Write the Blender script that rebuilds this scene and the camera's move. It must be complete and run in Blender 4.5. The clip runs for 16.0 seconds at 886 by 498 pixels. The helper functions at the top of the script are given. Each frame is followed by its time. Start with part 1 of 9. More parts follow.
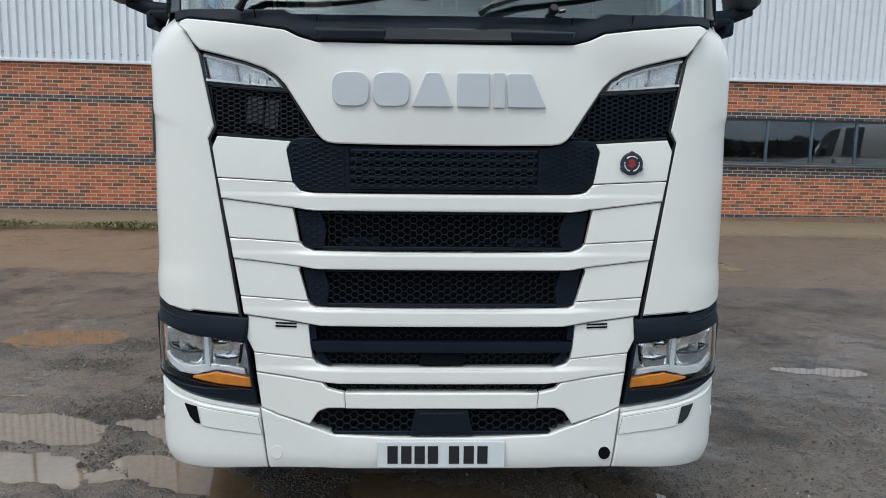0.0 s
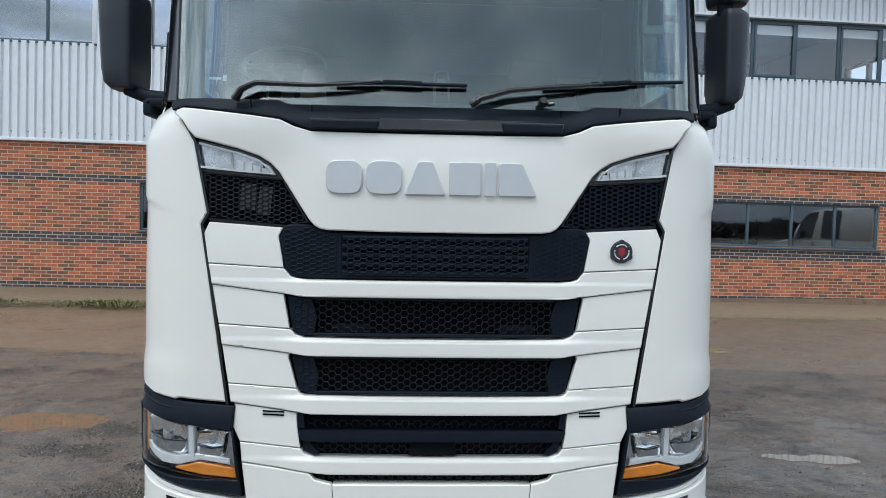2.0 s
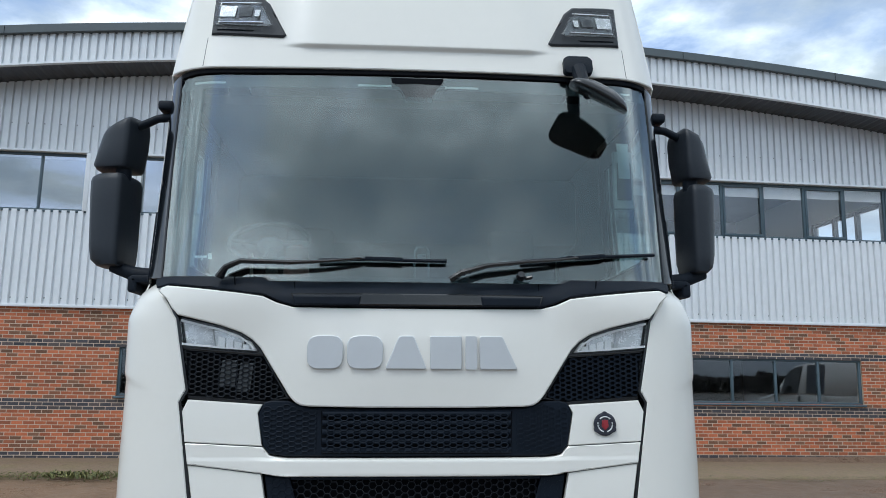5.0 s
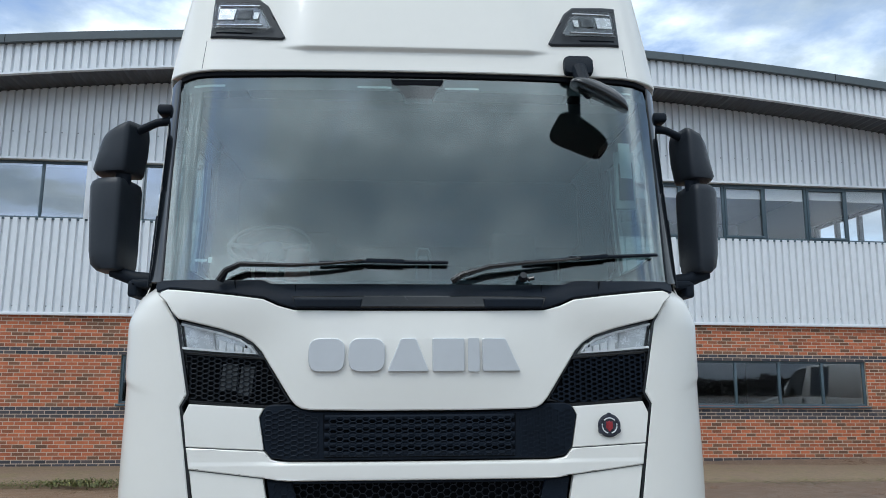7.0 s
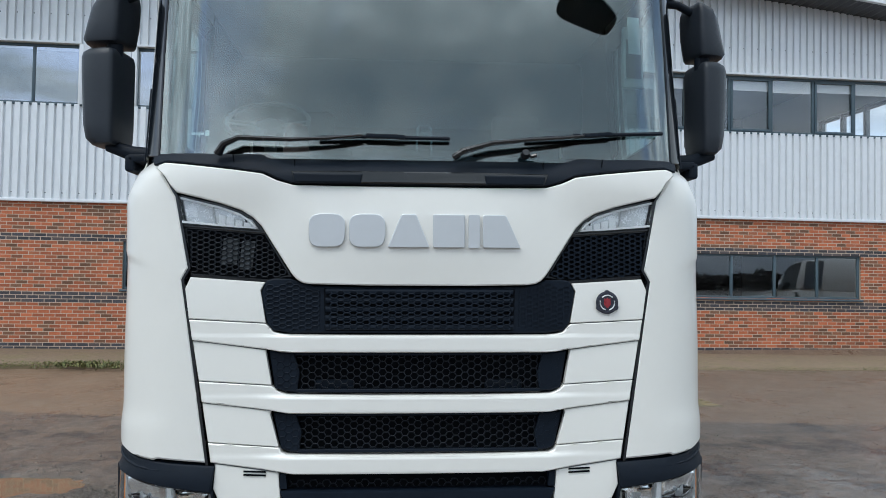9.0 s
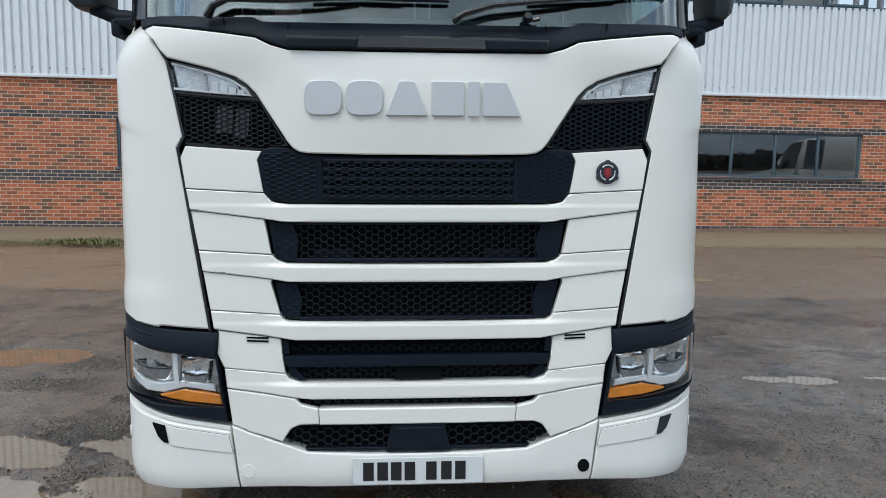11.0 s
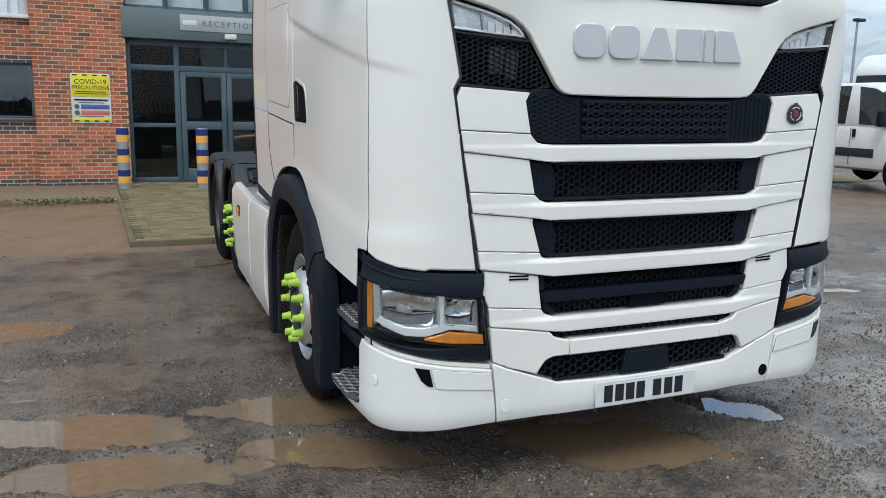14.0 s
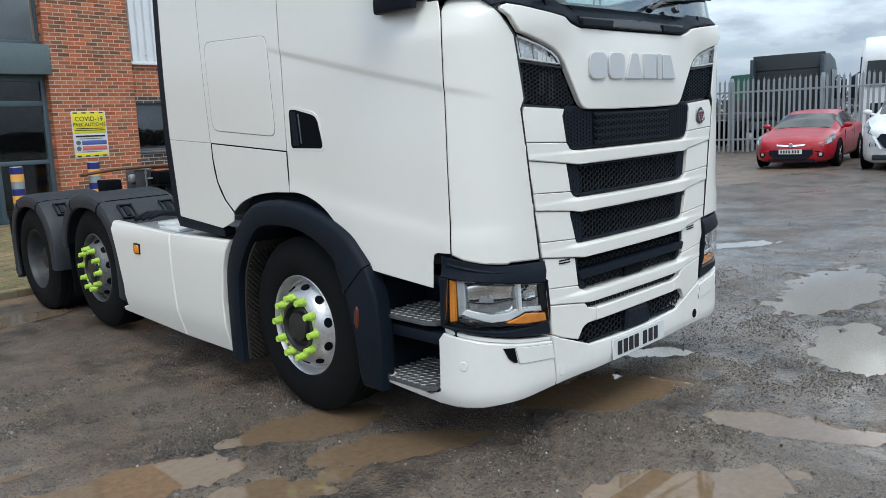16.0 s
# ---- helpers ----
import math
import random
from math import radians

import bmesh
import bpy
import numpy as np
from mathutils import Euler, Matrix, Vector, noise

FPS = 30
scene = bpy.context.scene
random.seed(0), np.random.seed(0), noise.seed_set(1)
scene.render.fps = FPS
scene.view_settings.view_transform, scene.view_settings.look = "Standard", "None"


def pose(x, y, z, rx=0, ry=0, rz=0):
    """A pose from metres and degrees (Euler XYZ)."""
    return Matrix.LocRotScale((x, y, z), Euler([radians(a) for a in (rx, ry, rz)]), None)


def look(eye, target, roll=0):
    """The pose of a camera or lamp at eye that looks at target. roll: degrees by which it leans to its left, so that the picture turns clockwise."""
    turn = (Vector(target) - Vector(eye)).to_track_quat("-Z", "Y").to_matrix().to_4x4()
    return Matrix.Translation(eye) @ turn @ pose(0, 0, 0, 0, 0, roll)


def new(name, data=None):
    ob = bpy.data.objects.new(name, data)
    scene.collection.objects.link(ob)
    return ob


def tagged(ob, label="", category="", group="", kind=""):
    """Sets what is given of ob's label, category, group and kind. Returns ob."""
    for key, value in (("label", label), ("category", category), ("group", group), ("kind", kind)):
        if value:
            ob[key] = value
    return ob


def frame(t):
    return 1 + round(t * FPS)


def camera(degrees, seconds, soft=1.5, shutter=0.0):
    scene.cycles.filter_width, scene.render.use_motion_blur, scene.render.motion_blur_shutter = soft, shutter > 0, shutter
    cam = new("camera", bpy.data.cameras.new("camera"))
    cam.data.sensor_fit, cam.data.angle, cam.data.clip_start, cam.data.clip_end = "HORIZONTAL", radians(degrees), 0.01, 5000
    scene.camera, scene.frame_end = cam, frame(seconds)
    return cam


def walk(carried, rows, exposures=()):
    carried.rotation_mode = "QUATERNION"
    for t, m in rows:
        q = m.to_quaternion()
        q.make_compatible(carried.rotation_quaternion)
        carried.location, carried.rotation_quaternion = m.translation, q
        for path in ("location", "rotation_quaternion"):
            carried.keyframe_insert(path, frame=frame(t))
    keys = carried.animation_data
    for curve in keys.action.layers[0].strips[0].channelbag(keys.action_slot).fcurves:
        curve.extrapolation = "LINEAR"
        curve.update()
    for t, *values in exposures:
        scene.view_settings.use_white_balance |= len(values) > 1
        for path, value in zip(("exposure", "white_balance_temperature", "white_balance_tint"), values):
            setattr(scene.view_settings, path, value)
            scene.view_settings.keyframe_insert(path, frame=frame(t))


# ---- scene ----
STOPS = 0.86                # the exposure at the start; it sinks a little while the sky fills the picture
cam = camera(59.4, 16.0, 0.25)
PATH = [
    (0, (-0.0890, -3.042, 1.644), (-0.0317, -1.063, 1.365), 0.6),
    (0.5, (-0.0960, -3.032, 1.651), (-0.0250, -1.051, 1.391), 0.6),
    (1, (-0.1020, -3.03, 1.664), (-0.0223, -1.045, 1.45), 0.7),
    (1.5, (-0.1060, -3.029, 1.667), (-0.0212, -1.037, 1.519), 0.8),
    (2, (-0.1160, -3.037, 1.677), (-0.0211, -1.04, 1.599), 1.0),
    (2.5, (-0.1140, -3.054, 1.691), (-0.0144, -1.056, 1.682), 1.2),
    (3, (-0.1100, -3.07, 1.705), (-0.0049, -1.073, 1.764), 1.2),
    (3.5, (-0.1050, -3.087, 1.717), (0.0081, -1.094, 1.846), 1.1),
    (4, (-0.1020, -3.084, 1.728), (0.0182, -1.097, 1.924), 0.9),
    (4.5, (-0.104, -3.077, 1.735), (0.022, -1.098, 1.996), 0.6),
    (5, (-0.109, -3.07, 1.74), (0.023, -1.101, 2.064), 0.2),
    (5.2, (-0.105, -3.069, 1.739), (0.024, -1.104, 2.085), 0.1),
    (7.3, (-0.107, -3.045, 1.721), (0.021, -1.077, 2.054), -0.3),
    (7.5, (-0.107, -3.043, 1.715), (0.021, -1.071, 2.021), -0.2),
    (8, (-0.113, -3.029, 1.697), (0.016, -1.047, 1.93), -0.1),
    (8.5, (-0.11, -3.023, 1.683), (0.019, -1.033, 1.831), 0.2),
    (9, (-0.109, -3.014, 1.664), (0.021, -1.02, 1.73), 0.3),
    (9.5, (-0.108, -3.004, 1.639), (0.023, -1.008, 1.627), 0.2),
    (11.8, (-0.118, -2.974, 1.607), (0.026, -1.004, 1.289), 0.4),
    (12, (-0.189, -2.952, 1.581), (-0.034, -0.985, 1.251), 0.4),
    (12.5, (-0.593, -2.931, 1.543), (-0.374, -0.978, 1.171), 0.4),
    (13, (-1.05, -2.838, 1.51), (-0.7, -0.907, 1.124), 0.5),
    (13.5, (-1.574, -2.778, 1.559), (-1.048, -0.886, 1.182), 0.7),
    (14, (-2.033, -2.7, 1.573), (-1.305, -0.872, 1.214), 0.5),
    (14.5, (-2.497, -2.603, 1.592), (-1.578, -0.858, 1.259), -0.1),
    (15, (-2.93, -2.502, 1.576), (-1.838, -0.861, 1.235), -1.2),
    (15.5, (-3.269, -2.33, 1.584), (-2.024, -0.806, 1.227), -2.5),
    (16, (-3.638, -2.21, 1.62), (-2.253, -0.806, 1.286), -2.8),
]
walk(cam, [(t, look(eye, target, roll)) for t, eye, target, roll in PATH],
     [(t, STOPS + s, k, 10.0) for t, s, k in ((0, 0.02, 6600), (1.5, 0.06, 6500), (3.0, 0.12, 6430), (4.0, 0.06, 6400), (5.2, -0.04, 6370), (7.3, -0.04, 6370), (8.5, 0.06, 6430), (9.7, 0.08, 6490), (12.0, 0.04, 6580), (13.0, 0.14, 6620), (14.5, 0.11, 6560), (15.0, 0.14, 6510), (16.0, 0.12, 6550))])

# ---------------------------------------------------------------- light
world = bpy.data.worlds.new("sky")
scene.world = world
world.use_nodes = True
wn, wl = world.node_tree.nodes, world.node_tree.links
wn.clear()


def node(nodes, kind, **values):
    n = nodes.new(kind)
    for key, value in values.items():
        n.inputs[key.replace("_", " ")].default_value = value
    return n


SUN_HIGH, SUN_ROUND = 57.0, 222.0
sky = wn.new("ShaderNodeTexSky")
sky.sky_type, sky.sun_disc, sky.sun_elevation, sky.sun_rotation = "NISHITA", False, radians(SUN_HIGH), radians(SUN_ROUND)
sky.air_density, sky.dust_density, sky.ozone_density = 1.0, 2.0, 1.5
coord = wn.new("ShaderNodeTexCoord")
split = wn.new("ShaderNodeSeparateXYZ")
wl.new(coord.outputs["Generated"], split.inputs[0])
# clouds: the view direction is laid on a flat layer high above
lift = wn.new("ShaderNodeMath")
lift.operation, lift.inputs[1].default_value = "MAXIMUM", 0.0
wl.new(split.outputs["Z"], lift.inputs[0])
lift2 = wn.new("ShaderNodeMath")
lift2.operation, lift2.inputs[1].default_value = "ADD", 0.22
wl.new(lift.outputs[0], lift2.inputs[0])
layer = wn.new("ShaderNodeCombineXYZ")
for axis in "XY":
    div = wn.new("ShaderNodeMath")
    div.operation = "DIVIDE"
    wl.new(split.outputs[axis], div.inputs[0])
    wl.new(lift2.outputs[0], div.inputs[1])
    wl.new(div.outputs[0], layer.inputs[axis])
cloud = node(wn, "ShaderNodeTexNoise", Scale=1.15, Detail=9.0, Roughness=0.56, Distortion=0.5)
banks = wn.new("ShaderNodeVectorMath")
banks.operation, banks.inputs[1].default_value = "ADD", (-16.9703, -3.8218, 0.0)
wl.new(layer.outputs[0], banks.inputs[0])
wl.new(banks.outputs[0], cloud.inputs["Vector"])
cover = wn.new("ShaderNodeValToRGB")
cover.color_ramp.elements[0].position, cover.color_ramp.elements[0].color = 0.37, (0, 0, 0, 1)
cover.color_ramp.elements[1].position, cover.color_ramp.elements[1].color = 0.52, (1, 1, 1, 1)
wl.new(cloud.outputs["Fac"], cover.inputs[0])
low = wn.new("ShaderNodeMapRange")          # towards the horizon the cover closes
low.inputs["From Min"].default_value, low.inputs["From Max"].default_value = 0.02, 0.30
low.inputs["To Min"].default_value, low.inputs["To Max"].default_value = 1.0, 0.0
wl.new(split.outputs["Z"], low.inputs["Value"])
whole = wn.new("ShaderNodeMath")
whole.operation = "MAXIMUM"
wl.new(cover.outputs[0], whole.inputs[0])
wl.new(low.outputs[0], whole.inputs[1])
tone = node(wn, "ShaderNodeTexNoise", Scale=1.9, Detail=7.0, Roughness=0.55)
drift = wn.new("ShaderNodeVectorMath")
drift.operation, drift.inputs[1].default_value = "ADD", (5.4865, -4.0374, 0.0)
wl.new(layer.outputs[0], drift.inputs[0])
wl.new(drift.outputs[0], tone.inputs["Vector"])
shade_of = wn.new("ShaderNodeValToRGB")
shade_of.color_ramp.elements[0].position, shade_of.color_ramp.elements[0].color = 0.36, (0.235, 0.305, 0.365, 1)
shade_of.color_ramp.elements[1].position, shade_of.color_ramp.elements[1].color = 0.62, (1.00, 1.12, 1.21, 1)
middle = shade_of.color_ramp.elements.new(0.47)
middle.color = (0.40, 0.475, 0.525, 1)
wl.new(tone.outputs["Fac"], shade_of.inputs[0])
blue = wn.new("ShaderNodeBackground")
blue.inputs["Strength"].default_value = 0.13
cloudy = wn.new("ShaderNodeBackground")
cloudy.inputs["Strength"].default_value = 1.0
veil = wn.new("ShaderNodeVectorMath")                   # haze takes the glare round the sun away
veil.operation, veil.inputs[1].default_value = "MINIMUM", (3.4, 4.5, 6.6)
wl.new(sky.outputs[0], veil.inputs[0])
wl.new(veil.outputs[0], blue.inputs["Color"])
even = wn.new("ShaderNodeMix")                           # low down the cover blurs into blue-grey haze
even.data_type = "RGBA"
even.inputs["B"].default_value = (0.52, 0.655, 0.83, 1)
haze = wn.new("ShaderNodeMath")
haze.operation, haze.inputs[1].default_value = "MULTIPLY", 0.75
wl.new(low.outputs[0], haze.inputs[0])
wl.new(haze.outputs[0], even.inputs["Factor"])
wl.new(shade_of.outputs[0], even.inputs["A"])
wl.new(even.outputs["Result"], cloudy.inputs["Color"])
thick = wn.new("ShaderNodeMapRange")                     # an overcast is darker towards the horizon
for key, value in (("From Min", 0.0), ("From Max", 0.35), ("To Min", 0.40), ("To Max", 0.97)):
    thick.inputs[key].default_value = value
wl.new(lift.outputs[0], thick.inputs["Value"])
wl.new(thick.outputs[0], cloudy.inputs["Strength"])
blend = wn.new("ShaderNodeMixShader")
wl.new(whole.outputs[0], blend.inputs[0])
wl.new(blue.outputs[0], blend.inputs[1])
wl.new(cloudy.outputs[0], blend.inputs[2])
wout = wn.new("ShaderNodeOutputWorld")
wl.new(blend.outputs[0], wout.inputs["Surface"])

sun = new("sun", bpy.data.lights.new("sun", "SUN"))
sun.data.energy, sun.data.angle, sun.data.color = 0.74, radians(26), (0.975, 0.99, 0.975)
sun_from = Vector((math.sin(radians(SUN_ROUND)) * math.cos(radians(SUN_HIGH)), math.cos(radians(SUN_ROUND)) * math.cos(radians(SUN_HIGH)), math.sin(radians(SUN_HIGH))))
sun.matrix_world = look(sun_from * 60, (0, 0, 0))
scene.view_settings.exposure = STOPS

# ---------------------------------------------------------------- materials

def mat(name, color, rough=0.5, metal=0.0, vary=0.12, scale=6.0, bump=0.0, bump_scale=60.0, coat=0.0, rough_vary=0.1, other=None,
        amount=0.5, ior=1.5, per_piece=0.0, island=False, transmission=0.0, alpha=1.0, dirt=0.0, dirt_color=(0.16, 0.13, 0.10)):
    """A surface: base colour with a broad and a fine variation, gloss that varies, fine relief; per_piece: each piece its own tone."""
    m = bpy.data.materials.new(name)
    m.use_nodes = True
    n, l = m.node_tree.nodes, m.node_tree.links
    b = n["Principled BSDF"]
    b.inputs["Metallic"].default_value, b.inputs["IOR"].default_value = metal, ior
    b.inputs["Coat Weight"].default_value, b.inputs["Coat Roughness"].default_value = coat, 0.06
    b.inputs["Transmission Weight"].default_value, b.inputs["Alpha"].default_value = transmission, alpha
    where = n.new("ShaderNodeTexCoord")
    broad = node(n, "ShaderNodeTexNoise", Scale=scale, Detail=6.0, Roughness=0.6)
    fine = node(n, "ShaderNodeTexNoise", Scale=scale * 11, Detail=4.0, Roughness=0.65)
    l.new(where.outputs["Object"], broad.inputs["Vector"])
    l.new(where.outputs["Object"], fine.inputs["Vector"])
    both = n.new("ShaderNodeMath")
    both.operation = "MULTIPLY_ADD"
    l.new(fine.outputs["Fac"], both.inputs[0])
    both.inputs[1].default_value = 0.5
    half = n.new("ShaderNodeMath")
    half.operation, half.inputs[1].default_value = "MULTIPLY", 0.5
    l.new(broad.outputs["Fac"], half.inputs[0])
    l.new(half.outputs[0], both.inputs[2])
    ramp = n.new("ShaderNodeMapRange")
    for key, value in (("From Min", 0.32), ("From Max", 0.68), ("To Min", 1 - vary), ("To Max", 1 + vary)):
        ramp.inputs[key].default_value = value
    l.new(both.outputs[0], ramp.inputs["Value"])
    mix = n.new("ShaderNodeMix")
    mix.data_type = "RGBA"
    mix.inputs["A"].default_value, mix.inputs["B"].default_value = (*color, 1), (*(other or color), 1)
    mix.inputs["Factor"].default_value = 0.0
    if other:
        pick = n.new("ShaderNodeMapRange")
        for key, value in (("From Min", 0.5 - 0.2 * amount), ("From Max", 0.5 + 0.35 * (1 - amount) + 0.05), ("To Min", 0.0), ("To Max", 1.0)):
            pick.inputs[key].default_value = value
        l.new(broad.outputs["Fac"], pick.inputs["Value"])
        l.new(pick.outputs[0], mix.inputs["Factor"])
    last, factor = mix.outputs["Result"], ramp.outputs[0]
    if per_piece:
        src = n.new("ShaderNodeNewGeometry").outputs["Random Per Island"] if island else n.new("ShaderNodeObjectInfo").outputs["Random"]
        tone_of = n.new("ShaderNodeMapRange")
        tone_of.inputs["To Min"].default_value, tone_of.inputs["To Max"].default_value = 1 - per_piece, 1 + per_piece
        l.new(src, tone_of.inputs["Value"])
        times = n.new("ShaderNodeMath")
        times.operation = "MULTIPLY"
        l.new(tone_of.outputs[0], times.inputs[0])
        l.new(factor, times.inputs[1])
        factor = times.outputs[0]
        if other:
            turn = n.new("ShaderNodeMath")
            turn.operation, turn.inputs[1].default_value = "MULTIPLY", 7.31
            l.new(src, turn.inputs[0])
            part_of = n.new("ShaderNodeMath")
            part_of.operation = "FRACT"
            l.new(turn.outputs[0], part_of.inputs[0])
            few = n.new("ShaderNodeMapRange")
            few.inputs["From Min"].default_value, few.inputs["From Max"].default_value = 0.55, 0.85
            l.new(part_of.outputs[0], few.inputs["Value"])
            l.new(few.outputs[0], mix.inputs["Factor"])
    scaled = n.new("ShaderNodeVectorMath")
    scaled.operation = "SCALE"
    l.new(last, scaled.inputs[0])
    l.new(factor, scaled.inputs["Scale"])
    out = scaled.outputs[0]
    if dirt:
        spots = node(n, "ShaderNodeTexNoise", Scale=scale * 2.7, Detail=8.0, Roughness=0.7)
        l.new(where.outputs["Object"], spots.inputs["Vector"])
        spread = n.new("ShaderNodeMapRange")
        for key, value in (("From Min", 0.52), ("From Max", 0.74), ("To Min", 0.0), ("To Max", dirt)):
            spread.inputs[key].default_value = value
        l.new(spots.outputs["Fac"], spread.inputs["Value"])
        soiled = n.new("ShaderNodeMix")
        soiled.data_type = "RGBA"
        soiled.inputs["B"].default_value = (*dirt_color, 1)
        l.new(spread.outputs[0], soiled.inputs["Factor"])
        l.new(out, soiled.inputs["A"])
        out = soiled.outputs["Result"]
    l.new(out, b.inputs["Base Color"])
    gloss = n.new("ShaderNodeMapRange")
    for key, value in (("From Min", 0.3), ("From Max", 0.7), ("To Min", max(rough - rough_vary, 0.0)), ("To Max", min(rough + rough_vary, 1.0))):
        gloss.inputs[key].default_value = value
    l.new(both.outputs[0], gloss.inputs["Value"])
    l.new(gloss.outputs[0], b.inputs["Roughness"])
    if bump:
        relief = node(n, "ShaderNodeTexNoise", Scale=bump_scale, Detail=5.0, Roughness=0.6)
        l.new(where.outputs["Object"], relief.inputs["Vector"])
        raised = node(n, "ShaderNodeBump", Strength=bump, Distance=0.01)
        l.new(relief.outputs["Fac"], raised.inputs["Height"])
        l.new(raised.outputs[0], b.inputs["Normal"])
    return m


def glass(name, color, rough=0.0, ior=1.5):
    m = bpy.data.materials.new(name)
    m.use_nodes = True
    b = m.node_tree.nodes["Principled BSDF"]
    b.inputs["Base Color"].default_value, b.inputs["Roughness"].default_value = (*color, 1), rough
    b.inputs["Transmission Weight"].default_value, b.inputs["IOR"].default_value = 1.0, ior
    return m


white_paint = mat("white_paint", (0.82, 0.80, 0.745), 0.30, vary=0.012, scale=1.3, coat=0.6, rough_vary=0.0)
white_trim = mat("white_trim", (0.80, 0.79, 0.75), 0.38, vary=0.03, scale=2.0, coat=0.3, rough_vary=0.06, dirt=0.05, dirt_color=(0.48, 0.45, 0.40))
black_plastic = mat("black_plastic", (0.0066, 0.0108, 0.0180), 0.5, ior=1.26, vary=0.25, scale=5, bump=0.18, bump_scale=420, dirt=0.06, dirt_color=(0.04, 0.042, 0.045))
mirror_black = mat("mirror_black", (0.016, 0.021, 0.029), 0.42, ior=1.42, vary=0.15, scale=5, bump=0.12, bump_scale=420)
black_gloss = mat("black_gloss", (0.010, 0.011, 0.013), 0.22, vary=0.2, scale=4, coat=0.3)
pillar_black = mat("pillar_black", (0.006, 0.008, 0.011), 0.12, vary=0.1, scale=4, ior=1.5, rough_vary=0.02)
horn_grey = mat("horn_grey", (0.10, 0.11, 0.115), 0.5, vary=0.2, scale=9)
# near-black; behind grilles and gaps it puts the shade into the colour
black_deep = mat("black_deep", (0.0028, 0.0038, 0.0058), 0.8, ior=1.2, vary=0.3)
grille_black = mat("grille_black", (0.0068, 0.0115, 0.0195), 0.5, ior=1.24, vary=0.2, scale=8)
grille_wire = mat("grille_wire", (0.0085, 0.0115, 0.0165), 0.45, ior=1.32, vary=0.2, scale=9)
seal_grey = mat("seal_grey", (0.16, 0.165, 0.17), 0.6, vary=0.1)
rubber = mat("rubber", (0.007, 0.0075, 0.0085), 0.8, ior=1.22, vary=0.3, scale=4, bump=0.25, bump_scale=90, dirt=0.25, dirt_color=(0.016, 0.015, 0.014))
fender_grey = mat("fender_grey", (0.018, 0.022, 0.028), 0.55, vary=0.25, scale=3, bump=0.15, bump_scale=300, dirt=0.20, dirt_color=(0.05, 0.050, 0.050))
steel_rim = mat("steel_rim", (0.62, 0.62, 0.62), 0.34, metal=0.75, vary=0.12, scale=8, dirt=0.55, dirt_color=(0.16, 0.14, 0.12))
dirty_rim = mat("dirty_rim", (0.17, 0.17, 0.17), 0.5, metal=0.5, vary=0.35, scale=7, dirt=0.95, dirt_color=(0.035, 0.033, 0.03))
drive_rim = mat("drive_rim", (0.05, 0.053, 0.056), 0.5, metal=0.3, vary=0.4, scale=5, dirt=0.9, dirt_color=(0.03, 0.028, 0.026))
hub_black = mat("hub_black", (0.02, 0.02, 0.02), 0.5, vary=0.4, scale=12, dirt=0.4, dirt_color=(0.07, 0.06, 0.05))
lime = mat("lime_plastic", (0.50, 0.76, 0.10), 0.42, vary=0.12, scale=20, dirt=0.25, dirt_color=(0.30, 0.36, 0.10))
silver = mat("silver_badge", (0.60, 0.61, 0.62), 0.30, metal=0.3, vary=0.02, scale=2, rough_vary=0.02)
chrome = mat("chrome", (0.82, 0.83, 0.84), 0.10, metal=1.0, vary=0.05, scale=9, rough_vary=0.05)
lamp_smoke = mat("lamp_smoke", (0.20, 0.21, 0.22), 0.2, metal=0.6, vary=0.3, scale=22, rough_vary=0.1)
lamp_mid = mat("lamp_mid", (0.30, 0.31, 0.32), 0.25, metal=0.4, vary=0.2, scale=20, rough_vary=0.1)
lamp_grey = mat("lamp_grey", (0.52, 0.53, 0.54), 0.3, metal=0.15, vary=0.15, scale=18, rough_vary=0.1)
lamp_bowl = mat("lamp_bowl", (0.80, 0.81, 0.82), 0.26, metal=0.40, vary=0.12, scale=22, rough_vary=0.1)
amber = mat("amber_lens", (0.95, 0.30, 0.015), 0.16, vary=0.2, scale=30, coat=0.5, bump=0.3, bump_scale=160)
red_lens = mat("red_lens", (0.10, 0.014, 0.010), 0.2, vary=0.2, scale=30, coat=0.5)
clear = glass("clear_lens", (0.97, 0.98, 0.98), 0.02, 1.25)
screen_glass = glass("screen_glass", (0.36, 0.53, 0.55), 0.0, 2.1)
side_glass = glass("side_glass", (0.75, 0.82, 0.80), 0.0, 1.5)
guide_white = mat("guide_white", (0.86, 0.87, 0.88), 0.15, vary=0.03, scale=9, coat=0.5)
plate_white = mat("plate_white", (0.68, 0.70, 0.70), 0.35, vary=0.03, scale=5)
ink = mat("ink", (0.012, 0.012, 0.014), 0.5, vary=0.1)
emblem_red = mat("emblem_red", (0.30, 0.02, 0.03), 0.3, vary=0.3, scale=40, coat=0.5)
emblem_blue = mat("emblem_blue", (0.02, 0.022, 0.035), 0.3, vary=0.3, scale=40, coat=0.5)
cab_cloth = mat("cab_cloth", (0.05, 0.05, 0.055), 0.85, vary=0.25, scale=9, bump=0.3, bump_scale=200)
cab_trim = mat("cab_trim", (0.06, 0.062, 0.066), 0.7, vary=0.15, scale=5)
# lighter than the cab trim: the rim's reflected light is put into the grey
wheel_grey = mat("wheel_grey", (0.13, 0.13, 0.135), 0.5, vary=0.1)
cup_red = mat("cup_red", (0.13, 0.060, 0.055), 0.4, vary=0.1, scale=9)
paper = mat("paper", (0.72, 0.72, 0.70), 0.7, vary=0.03)
tread_plate = mat("tread_plate", (0.085, 0.088, 0.092), 0.5, metal=0.3, vary=0.35, scale=14, dirt=0.4)
